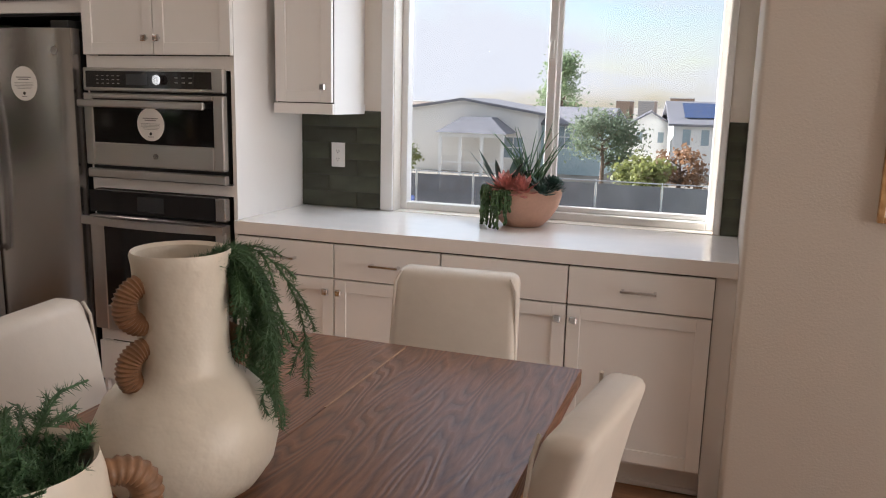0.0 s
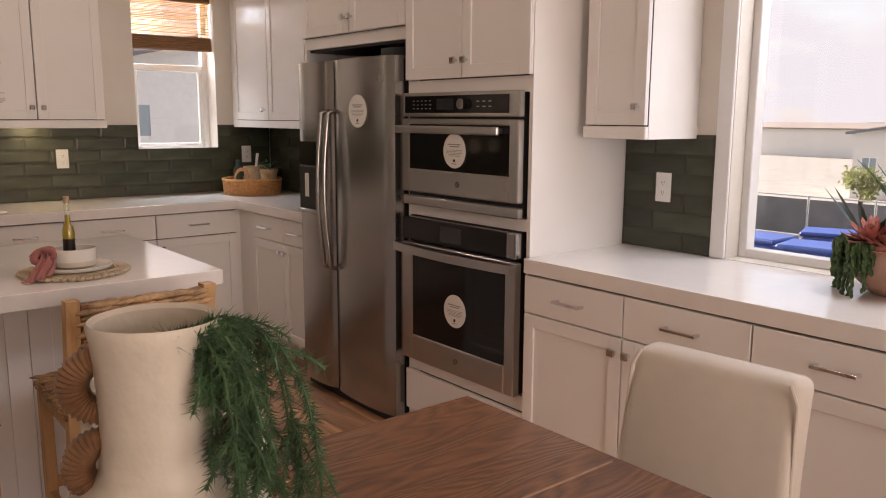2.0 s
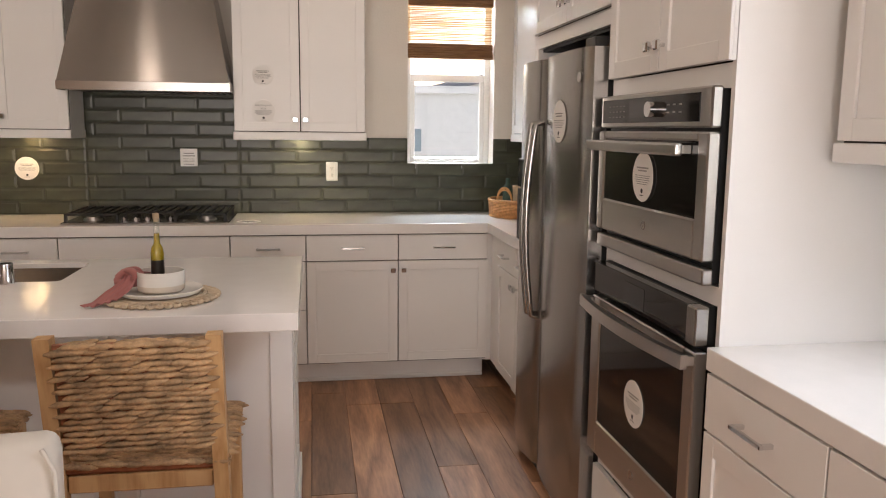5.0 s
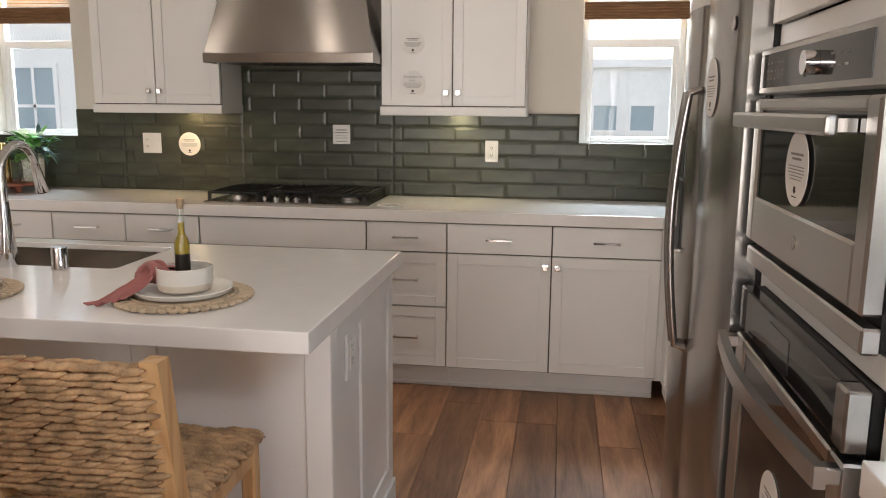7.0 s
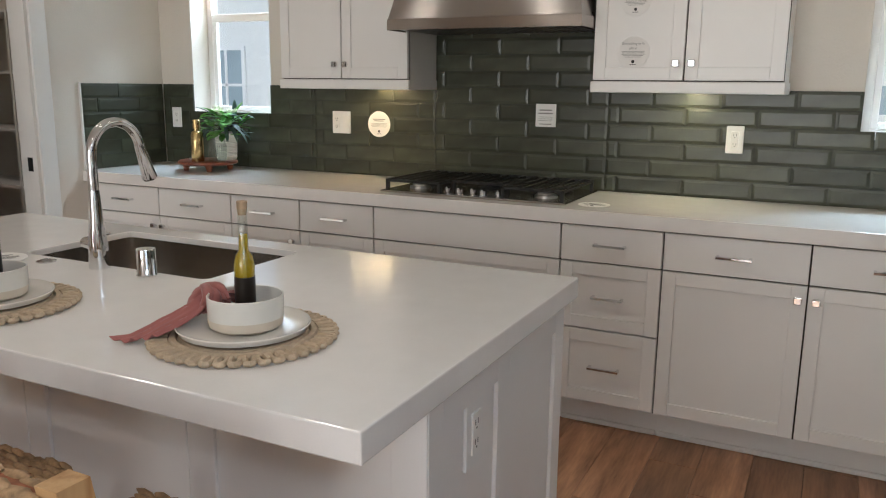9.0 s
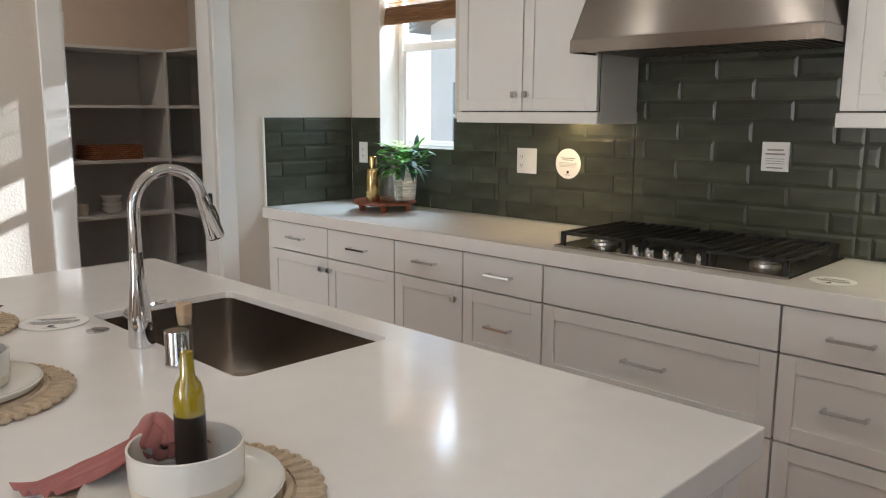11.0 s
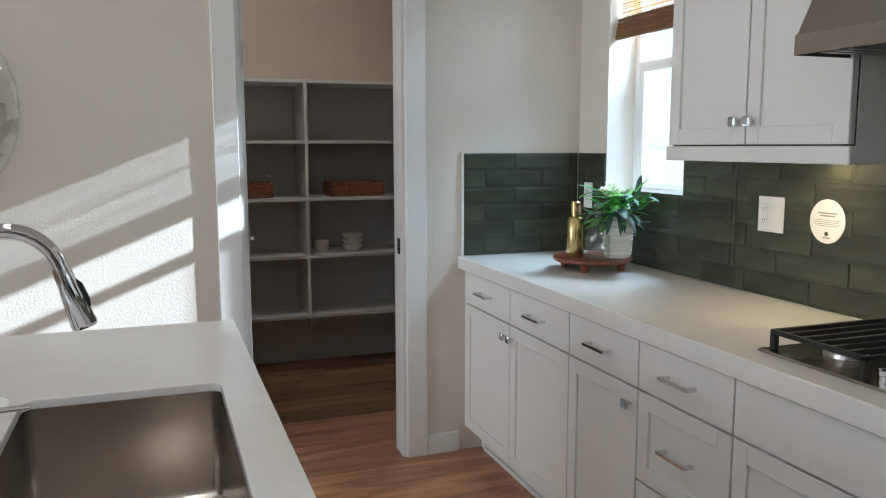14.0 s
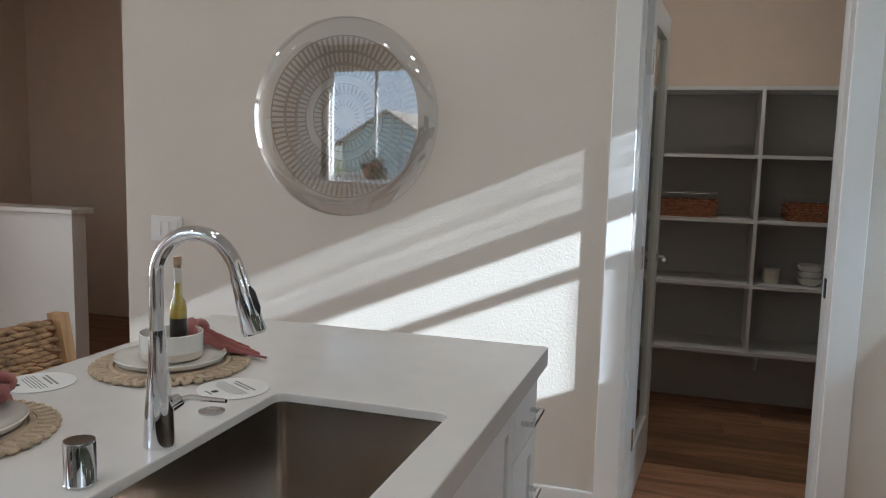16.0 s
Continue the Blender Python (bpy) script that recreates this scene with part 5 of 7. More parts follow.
def faucet():
    e = thing("kitchen_faucet", pose(-3.318, 1.075, 0.9145), "polished chrome pull-down faucet beside the sink", "faucet")
    bm = bmesh.new()
    lathe(bm, [(0, 0), (0.026, 0), (0.0265, 0.004), (0.024, 0.06), (0.017, 0.13), (0.0135, 0.19), (0.0125, 0.2)], 24)
    part("base", bm, CHROME, e, True)
    bm = bmesh.new()
    R = 0.078
    pts = [(0, 0, 0.19), (0, 0, 0.283)] + [(-R + R * math.cos(a), 0, 0.288 + R * math.sin(a)) for a in [math.pi * k / 16 * 0.93 for k in range(1, 17)]]
    tube(bm, pts, 0.0125, 14)
    part("spout", bm, CHROME, e, True)
    bm = bmesh.new()
    p1, p0 = Vector(pts[-1]), Vector(pts[-2])
    d = (p1 - p0).normalized()
    tube(bm, [p1, p1 + d * 0.012, p1 + d * 0.02, p1 + d * 0.095, p1 + d * 0.10], [0.0135, 0.0145, 0.0145, 0.020, 0.018], 18)
    part("spray_head", bm, CHROME, e, True)
    out = Vector((d.z, 0, -d.x)).normalized()
    bm = bmesh.new()
    tube(bm, [p1 + d * 0.024 + out * 0.0125, p1 + d * 0.034 + out * 0.0155, p1 + d * 0.060 + out * 0.0165, p1 + d * 0.074 + out * 0.0150], [0.003, 0.0055, 0.006, 0.003], 8)
    part("spray_button", bm, BLACK, e, True, label="black rubber spray button")
    bm = bmesh.new()
    tube(bm, [(0, -0.01, 0.058), (0, -0.05, 0.062)], [0.016, 0.014], 14)
    tube(bm, [(0, -0.045, 0.064), (-0.02, -0.06, 0.068), (-0.09, -0.062, 0.070)], [0.007, 0.006, 0.004], 8)
    part("lever", bm, CHROME, e, True)


faucet()


def soap_cap():
    e = thing("air_gap_cap", pose(-3.31, 1.248, 0.9145), "chrome cylinder cap beside the sink", "sink fitting")
    bm = bmesh.new()
    lathe(bm, [(0, 0), (0.024, 0), (0.025, 0.004), (0.0235, 0.006), (0.0235, 0.066), (0.0225, 0.069), (0, 0.069)], 24)
    part("cap", bm, CHROME, e, True)


soap_cap()


def switch_button():
    e = thing("disposal_button", pose(-3.30, 0.896, 0.9145), "flat chrome disposal button in the countertop", "sink fitting")
    bm = bmesh.new()
    lathe(bm, [(0, 0), (0.025, 0), (0.025, 0.003), (0.015, 0.006), (0.012, 0.004), (0, 0.004)], 24)
    part("button", bm, CHROME, e, True)


switch_button()


def napkin_mesh(bm):
    """A linen napkin drawn through a knot: a pleated tail that falls over the plate, and a short end."""
    def tail(L, w0, w1, drop, bend, start, cut, m=26, n=22):
        rows = []
        for i in range(n + 1):
            t = i / n
            w = w0 + (w1 - w0) * math.sin(min(1.0, t * 1.35) * math.pi / 2)
            row = []
            for j in range(m + 1):
                u = j / m - 0.5
                tt = t * (1 - cut * (0.5 + u) * t)
                pleat = (0.0075 * (1 - 0.72 * t)) * math.sin(u * 15 + 2.2 * t) + 0.003 * math.sin(u * 31 + 5 * t)
                z = start * (1 - tt) ** 1.6 - drop * min(1.0, tt * 1.25) + 0.006
                row.append(bm.verts.new((u * w + bend * math.sin(tt * 2.4) + 0.004 * math.sin(9 * tt), -L * tt, z + pleat - 0.022 * (u * 2) ** 2 * (1 - tt) * 0.6)))
            rows.append(row)
        low = [[bm.verts.new(v.co - Vector((0, 0, 0.0016))) for v in r] for r in rows]
        for a, b in zip(rows, rows[1:]):
            for j in range(m):
                bm.faces.new((a[j], a[j + 1], b[j + 1], b[j]))
        for a, b in zip(low, low[1:]):
            for j in range(m):
                bm.faces.new((a[j], b[j], b[j + 1], a[j + 1]))
        edge = lambda g: [r[0] for r in g] + g[-1][1:] + [r[-1] for r in g[-2::-1]]
        eh, el = edge(rows), edge(low)
        for k in range(len(eh) - 1):
            bm.faces.new((eh[k], eh[k + 1], el[k + 1], el[k]))

    tail(0.165, 0.034, 0.056, 0.020, 0.016, 0.042, 0.42)
    # the knot: a folded band that crosses the gathers
    for k in range(4):
        pts, rad = [], []
        for j in range(19):
            a = 2 * math.pi * j / 18
            pts.append(Vector((0.023 * math.cos(a) + 0.004 * math.sin(3 * a + k), 0.009 * k - 0.016 + 0.010 * math.sin(a + 0.6 * k), 0.036 + 0.019 * math.sin(a))))
            rad.append(0.0085 + 0.0025 * math.sin(2 * a + 1.7 * k))
        tube(bm, pts, rad, 8, cap=False)
    for k in range(7):
        a = 0.45 + 0.3 * k
        blade(bm, (0.006 * (k - 3), 0.008, 0.038), (math.cos(a) * 0.75, 0.6, 0.25 + 0.1 * (k % 3)), 0.062, 0.015, 1.0, 7, 0.5)


def place_setting(x, y, turn, name_bottle=True):
    """Mat, plate, bowl, napkin and bottle are things of their own that rest on one another."""
    z = 0.9145
    e = thing("placemat", pose(x, y, z), "round braided jute placemat with looped edge", "placemat", "placemats")
    bm = bmesh.new()
    for k in range(7):
        r = 0.03 + k * 0.0165
        tube(bm, [(r * math.cos(a), r * math.sin(a), 0.006) for a in [2 * math.pi * j / 36 for j in range(37)]], 0.0085, 6, cap=False)
    for k in range(42):
        a = 2 * math.pi * k / 42
        o, s = Vector((math.cos(a), math.sin(a), 0)), Vector((-math.sin(a), math.cos(a), 0))
        pts = [o * r + s * w + Vector((0, 0, 0.0065)) for r, w in ((0.137, -0.007), (0.158, -0.0085), (0.168, -0.006), (0.171, 0), (0.168, 0.006), (0.158, 0.0085), (0.137, 0.007))]
        tube(bm, pts, 0.0058, 6)
    part("braid", bm, JUTE, e, True)
    p = thing("dinner_plate", pose(x, y, z + 0.0145), "white glazed stoneware dinner plate on the placemat", "plate", "plates")
    bm = bmesh.new()
    lathe(bm, [(0, 0.001), (0.09, 0), (0.118, 0.004), (0.124, 0.014), (0.1225, 0.016), (0.116, 0.009), (0.09, 0.0055), (0, 0.0055)], 44)
    part("dish", bm, CERAMIC, p, True)
    b = thing("bowl", pose(x - 0.004, y + 0.002, z + 0.0205), "white and bare stoneware straight-sided bowl", "bowl", "bowls")
    bm = bmesh.new()
    lathe(bm, [(0, 0), (0.058, 0), (0.067, 0.006), (0.0695, 0.022)], 40)
    part("bare_foot", bm, BISQUE, b, True)
    bm = bmesh.new()
    lathe(bm, [(0.0695, 0.022), (0.0705, 0.062), (0.069, 0.0635), (0.067, 0.062), (0.065, 0.012), (0, 0.008)], 40)
    part("glazed_wall", bm, CERAMIC, b, True)
    q = thing("napkin", pose(x - 0.005, y - 0.085, z + 0.024, 0, 0, turn), "dusty rose linen napkin knotted beside the bowl", "napkin", "napkins")
    bm = bmesh.new()
    napkin_mesh(bm)
    part("linen", bm, NAPKIN, q, True, angle=80)
    q.scale = (1.25, 1.1, 1.1)
    o = thing("oil_bottle", pose(x - 0.016, y - 0.008, z + 0.029), "slim glass bottle of olive oil and vinegar in a bowl", "bottle", "oil bottles")
    bm = bmesh.new()
    lathe(bm, [(0, 0), (0.0185, 0), (0.0195, 0.004), (0.0195, 0.085)], 24)
    part("dark_label", bm, VINEGAR, o, True)
    bm = bmesh.new()
    lathe(bm, [(0.0185, 0.085), (0.0192, 0.105), (0.016, 0.122), (0.009, 0.134), (0.0075, 0.165), (0, 0.165)], 24)
    part("oil", bm, OIL, o, True)
    bm = bmesh.new()
    lathe(bm, [(0.0198, 0.084), (0.0198, 0.106), (0.0165, 0.123), (0.0098, 0.135), (0.0085, 0.205), (0.0095, 0.206), (0.0095, 0.212)], 24)
    part("glass", bm, THINGLASS, o, True)
    bm = bmesh.new()
    lathe(bm, [(0, 0.20), (0.0075, 0.2), (0.0095, 0.2125), (0.0095, 0.226), (0, 0.2275)], 16)
    part("cork", bm, CORK, o, True)


place_setting(-3.045, 1.776, 60)
place_setting(-2.96, 1.168, 58)
place_setting(-3.03, 0.655, -75)
info_disc("information_card", pose(-3.258, 0.755, 0.915, 0, 0, 150), 0.075)
info_disc("information_card", pose(-2.86, 0.872, 0.915, 0, 0, 150), 0.075)
info_disc("information_card", pose(-5.045, 1.882, 0.915, 0, 0, 90), 0.065)

# ---- range wall things ----
info_disc("information_card", FACE_W(XU + 0.0122, 1.966, 1.720), 0.060)
info_disc("information_card", FACE_W(XU + 0.0122, 1.966, 1.520), 0.065, ["Everything in its", "place."])
info_disc("information_card", FACE_W(XR + 0.0125, 0.612, 1.183), 0.066, lines=4)


def outlet(m, kind, w=0.07, h=0.115):
    e = thing("wall_outlet" if kind != "sign" else "wall_sign", m, {"outlet": "white double power outlet on the tiles", "combo": "white outlet and rocker switch plate", "switches": "white plate with three rocker switches", "sign": "small white card with dark print on the tiles"}[kind], "outlet" if kind != "sign" else "sign")
    bm = bmesh.new()
    box(bm, -w / 2, -h / 2, 0, w / 2, h / 2, 0.005, 0.0015)
    part("plate", bm, PLASTIC, e)
    bm = bmesh.new()
    if kind == "sign":
        box(bm, -w * 0.3, h * 0.2, 0.005, w * 0.3, h * 0.26, 0.0055)
        box(bm, -w * 0.36, h * 0.06, 0.005, w * 0.36, h * 0.12, 0.0055)
        for k in range(3):
            box(bm, -w * 0.34, -h * (0.08 + 0.08 * k), 0.005, w * 0.34, -h * (0.06 + 0.08 * k), 0.0055)
        box(bm, -w * 0.3, -h * 0.4, 0.005, w * 0.3, -h * 0.36, 0.0055)
        part("print", bm, INK, e)
        return e
    if kind == "switches":
        for k in (-1, 0, 1):
            box(bm, k * 0.046 - 0.0165, -0.034, 0.005, k * 0.046 + 0.0165, 0.034, 0.009, 0.001)
        part("rocker", bm, CARD, e)
        return e
    xo = -w / 4 if kind == "combo" else 0
    box(bm, xo - 0.0165, -0.034, 0.005, xo + 0.0165, 0.034, 0.0075, 0.001)
    part("face", bm, CARD, e)
    if kind == "combo":
        quad("rocker", CARD, e, w / 4 - 0.0165, -0.034, 0.005, w / 4 + 0.0165, 0.034, 0.009, 0.001)
    bm = bmesh.new()
    for s in (-1, 1):
        for dx in (-0.006, 0.005):
            box(bm, xo + dx, s * 0.019 - 0.004, 0.0075, xo + dx + 0.0022, s * 0.019 + 0.005, 0.0078)
        box(bm, xo - 0.002, s * 0.019 - 0.011, 0.0075, xo + 0.002, s * 0.019 - 0.008, 0.0078)
    part("slots", bm, INKD, e)
    return e


TP = XR + 0.0115
outlet(FACE_W(TP, 2.35, 1.170), "outlet")
outlet(FACE_W(TP, 1.512, 1.250), "sign", 0.098, 0.105)
outlet(FACE_W(TP, 0.383, 1.186), "combo", 0.112, 0.115)
outlet(FACE_W(TP, -0.774, 1.183), "outlet")
outlet(FACE_W(TP, 3.56, 1.170), "outlet")
outlet(FACE_N(-2.118, YW - 0.0115, 1.166), "outlet")
outlet(FACE_N(-4.88, YW - 0.0115, 1.166), "outlet")
outlet(pose(-1.87, YP + 0.002, 1.041, 90, 0, 180), "switches", 0.165, 0.115)


def leaf(bm, base, d, L, w, bend):
    blade(bm, base, d, L, w, bend, 5, 0.12)


def footed_tray():
    e = thing("footed_tray", pose(-5.262, -0.345, 0.9145), "round red wooden tray on four feet", "tray")
    bm = bmesh.new()
    lathe(bm, [(0, 0.034), (0.15, 0.034), (0.158, 0.04), (0.158, 0.05), (0.15, 0.055), (0, 0.053)], 40)
    part("board", bm, REDWOOD, e, True)
    for k in range(4):
        a = math.pi / 4 + k * math.pi / 2
        bm = bmesh.new()
        lathe(bm, [(0, 0), (0.013, 0), (0.018, 0.02), (0.02, 0.034), (0, 0.034)], 14, (0.115 * math.cos(a), 0.115 * math.sin(a), 0))
        part("foot", bm, REDWOOD, e, True)
    z = 0.9145 + 0.054
    o = thing("brass_bottle", pose(-5.175, -0.335, z), "brushed brass pump bottle on the tray", "bottle")
    bm = bmesh.new()
    lathe(bm, [(0, 0), (0.032, 0), (0.034, 0.003), (0.034, 0.15), (0.03, 0.157), (0.016, 0.163), (0.016, 0.172), (0.02, 0.174), (0.02, 0.218), (0.016, 0.222), (0, 0.222)], 30)
    part("flask", bm, BRASS, o, True)
    o = thing("glass_bottle", pose(-5.215, -0.232, z), "clear ribbed glass decanter on the tray", "bottle")
    bm = bmesh.new()
    lathe(bm, [(0, 0.003), (0.042, 0.0), (0.046, 0.006), (0.047, 0.09), (0.04, 0.125), (0.02, 0.15), (0.017, 0.17), (0.021, 0.19), (0.019, 0.19), (0.015, 0.17)], 26)
    part("flask", bm, THINGLASS, o, True)
    bm = bmesh.new()
    for k in range(26):
        a = 2 * math.pi * k / 26
        tube(bm, [(0.0465 * math.cos(a), 0.0465 * math.sin(a), 0.01), (0.0472 * math.cos(a), 0.0472 * math.sin(a), 0.09)], 0.0012, 4)
    part("ribs", bm, THINGLASS, o, kind="stuff")
    bm = bmesh.new()
    bmesh.ops.create_uvsphere(bm, u_segments=16, v_segments=10, radius=0.024, matrix=Matrix.Translation((0, 0, 0.213)))
    part("stopper", bm, THINGLASS, o, True)
    o = thing("salt_shaker", pose(-5.255, -0.435, z), "small glass shaker on a white coaster", "shaker")
    bm = bmesh.new()
    lathe(bm, [(0, 0), (0.03, 0), (0.03, 0.008), (0, 0.008)], 20)
    part("coaster", bm, CERAMIC, o, True)
    bm = bmesh.new()
    lathe(bm, [(0, 0.0085), (0.02, 0.0085), (0.019, 0.07), (0.016, 0.075), (0, 0.078)], 16)
    part("glass", bm, THINGLASS, o, True)
    o = thing("potted_greens", pose(-5.33, -0.27, z), "white textured pot with leafy greens and pale flowers", "potted plant")
    bm = bmesh.new()
    lathe(bm, [(0, 0), (0.048, 0), (0.052, 0.006)] + [(0.0525 + 0.0035 * (k % 2) + 0.0004 * k, 0.010 + 0.007 * k) for k in range(20)] + [(0.058, 0.152), (0.052, 0.152), (0.05, 0.13), (0, 0.12)], 32)
    part("pot", bm, CERAMIC, o, True)
    rnd = random.Random(51)
    bm, bm2, bm3 = bmesh.new(), bmesh.new(), bmesh.new()
    for k in range(90):
        a = rnd.uniform(0, 6.28)
        el = rnd.uniform(0.05, 1.2)
        r = rnd.uniform(0, 0.10)
        zz = rnd.uniform(0.13, 0.26)
        p = Vector((math.cos(a) * r, math.sin(a) * r, zz))
        if p.x < -0.10:
            p.x = -0.10
        d = Vector((math.cos(a), math.sin(a), el * 0.7))
        if d.x < -0.3:
            d.x *= 0.2
        leaf(bm if k % 5 < 4 else bm2, p, d, rnd.uniform(0.06, 0.105), rnd.uniform(0.018, 0.030), rnd.uniform(0.2, 1.0))
    for k in range(16):
        a = rnd.uniform(-1.8, 1.8)
        leaf(bm2, Vector((0.05 * math.cos(a), 0.05 * math.sin(a), 0.18)), Vector((math.cos(a), 1.3 * math.sin(a), 0.35)), rnd.uniform(0.12, 0.17), 0.013, 1.6)
    for k in range(11):
        c = (rnd.uniform(-0.04, 0.06), rnd.uniform(-0.06, 0.07), rnd.uniform(0.24, 0.28))
        rosette(bm3, c, 0.028, 3, (rnd.uniform(-0.5, 0.5), rnd.uniform(-0.2, 0.6)), 0.007, 7)
    part("leaves", bm, LEAF, o, kind="stuff")
    part("blue_leaves", bm2, LEAFB, o, kind="stuff")
    part("blooms", bm3, BLOOM, o, kind="stuff")


footed_tray()


def wicker_ring(bm, rx, ry, z0, z1, rows, r=0.005, flare=0.0, n=48, posts=40):
    for k in range(rows):
        t = k / (rows - 1)
        z = z0 + (z1 - z0) * t
        f = 1 + flare * t
        tube(bm, [(rx * f * math.cos(a) * (1 + 0.008 * (-1) ** j), ry * f * math.sin(a) * (1 + 0.008 * (-1) ** (j + k)), z) for j, a in enumerate([2 * math.pi * j / n for j in range(n + 1)])], r, 5, cap=False)
    for k in range(posts):
        a = 2 * math.pi * k / posts
        tube(bm, [(rx * math.cos(a), ry * math.sin(a), z0), (rx * (1 + flare) * math.cos(a), ry * (1 + flare) * math.sin(a), z1)], 0.003, 4)


def counter_basket():
    z = 0.9145
    c = (-5.23, 3.475)
    e = thing("wicker_tray", pose(*c, z), "oval orange wicker tray with side handles in the corner", "basket")
    bm = bmesh.new()
    lathe(bm, [(0, 0.004), (1, 0.004), (1, 0.010), (0, 0.012)], 40)
    for v in bm.verts:
        v.co.x *= 0.18
        v.co.y *= 0.18
    part("base", bm, WICKER, e)
    bm = bmesh.new()
    wicker_ring(bm, 0.185, 0.185, 0.006, 0.095, 11, 0.0052, 0.04)
    tube(bm, [(0.192 * math.cos(a), 0.192 * math.sin(a), 0.10) for a in [2 * math.pi * j / 48 for j in range(49)]], 0.009, 8, cap=False)
    for s in (-1, 1):
        for w in (0.0, 0.012):
            tube(bm, [(s * 0.135 + 0.06 * math.cos(a) * s * 0.6, -s * 0.135 + 0.06 * math.cos(a) * 0.6 * s, 0.10 + (0.07 + w) * math.sin(a)) for a in [math.pi * j / 12 for j in range(13)]], 0.006, 6)
    part("woven_side", bm, WICKER, e, True)
    zz = z + 0.012
    o = thing("green_bottle", pose(c[0] - 0.09, c[1] - 0.06, zz), "dark green glass bottle in the wicker tray", "bottle")
    bm = bmesh.new()
    lathe(bm, [(0, 0), (0.026, 0), (0.028, 0.004), (0.028, 0.13), (0.012, 0.155), (0.012, 0.185), (0, 0.186)], 20)
    part("flask", bm, AGAVE, o, True)
    o.scale = (1.1, 1.1, 1.15)
    o = thing("utensil_pot", pose(c[0] - 0.02, c[1] + 0.02, zz), "wooden pot with a white scraper in the tray", "pot")
    bm = bmesh.new()
    lathe(bm, [(0, 0), (0.045, 0), (0.052, 0.01), (0.058, 0.15), (0.054, 0.15), (0.05, 0.02), (0, 0.02)], 26)
    part("pot", bm, CORK, o, True)
    bm = bmesh.new()
    tube(bm, [(0, 0, 0.02), (0.03, 0.015, 0.225)], [0.006, 0.009], 8)
    part("scraper", bm, PLASTIC, o, True)
    o.scale = (1.15, 1.15, 1.15)
    o = thing("herb_pot", pose(c[0] + 0.075, c[1] + 0.085, zz), "small clay pot of herbs in the tray", "potted plant")
    bm = bmesh.new()
    lathe(bm, [(0, 0), (0.04, 0), (0.05, 0.11), (0.055, 0.112), (0.055, 0.135), (0.05, 0.136), (0.045, 0.11), (0, 0.11)], 24)
    part("pot", bm, CORK, o, True)
    rnd = random.Random(61)
    bm = bmesh.new()
    for k in range(90):
        a = rnd.uniform(0, 6.28)
        leaf(bm, Vector((0.03 * math.cos(a), 0.03 * math.sin(a), rnd.uniform(0.12, 0.18))), Vector((math.cos(a), math.sin(a), rnd.uniform(0, 1))), rnd.uniform(0.02, 0.05), 0.006, 0.9)
    part("leaves", bm, FERN, o, kind="stuff")
    o.scale = (1.15, 1.15, 1.15)
    o = thing("folded_towel", pose(c[0] + 0.05, c[1] - 0.05, zz, 0, 0, 30), "folded striped tea towel in the wicker tray", "towel")
    bm = bmesh.new()
    for k in range(3):
        box(bm, -0.085 + 0.004 * k, -0.055, 0.024 * k, 0.085 - 0.004 * k, 0.055, 0.024 * k + 0.023, 0.008, 2)
    part("cloth", bm, CARD, o, True)


counter_basket()

# ---- wall decor ----


def wall_plate():
    e = thing("framed_basket", pose(-2.755, YP + 0.002, 1.55, 90, 0, 180), "round woven basket art under a clear acrylic disc", "wall art")
    R = 0.408
    bm = bmesh.new()
    for r, n, w, L in ((0.30, 84, 0.0045, 0.05), (0.245, 76, 0.004, 0.04), (0.195, 64, 0.0035, 0.032), (0.12, 40, 0.003, 0.03), (0.06, 24, 0.0025, 0.025)):
        for k in range(n):
            a = 2 * math.pi * k / n
            o, s = Vector((math.cos(a), math.sin(a), 0)), Vector((-math.sin(a), math.cos(a), 0)) * w
            z = Vector((0, 0, 0.006 + 0.05 * (r / 0.335) ** 2 * 0.4))
            z1 = z + Vector((0, 0, 0.006))
            v = [bm.verts.new(p) for p in (o * (r - L / 2) - s + z, o * (r - L / 2) + s + z, o * (r + L / 2) + s + z1, o * (r + L / 2) - s + z1)]
            bm.faces.new(v)
            u = [bm.verts.new(p.co + Vector((0, 0, 0.003))) for p in v]
            bm.faces.new(u)
            for j in range(4):
                bm.faces.new((v[j], v[(j + 1) % 4], u[(j + 1) % 4], u[j]))
    part("cane_spokes", bm, CANE, e, kind="stuff")
    bm = bmesh.new()
    for r in (0.272, 0.33, 0.266, 0.222, 0.215, 0.175, 0.14, 0.10):
        tube(bm, [(r * math.cos(a), r * math.sin(a), 0.01 + 0.02 * (r / 0.335) ** 2) for a in [2 * math.pi * j / 60 for j in range(61)]], 0.003, 5, cap=False)
    part("cane_rings", bm, CANE, e, True)
    bm = bmesh.new()
    lathe(bm, [(R - 0.004, 0.0), (R, 0.004), (R - 0.002, 0.036), (R - 0.03, 0.048), (R - 0.07, 0.0505), (0, 0.0505)], 72)
    g = part("acrylic_disc", bm, ACRYLIC, e, True)
    g.visible_shadow = False


wall_plate()


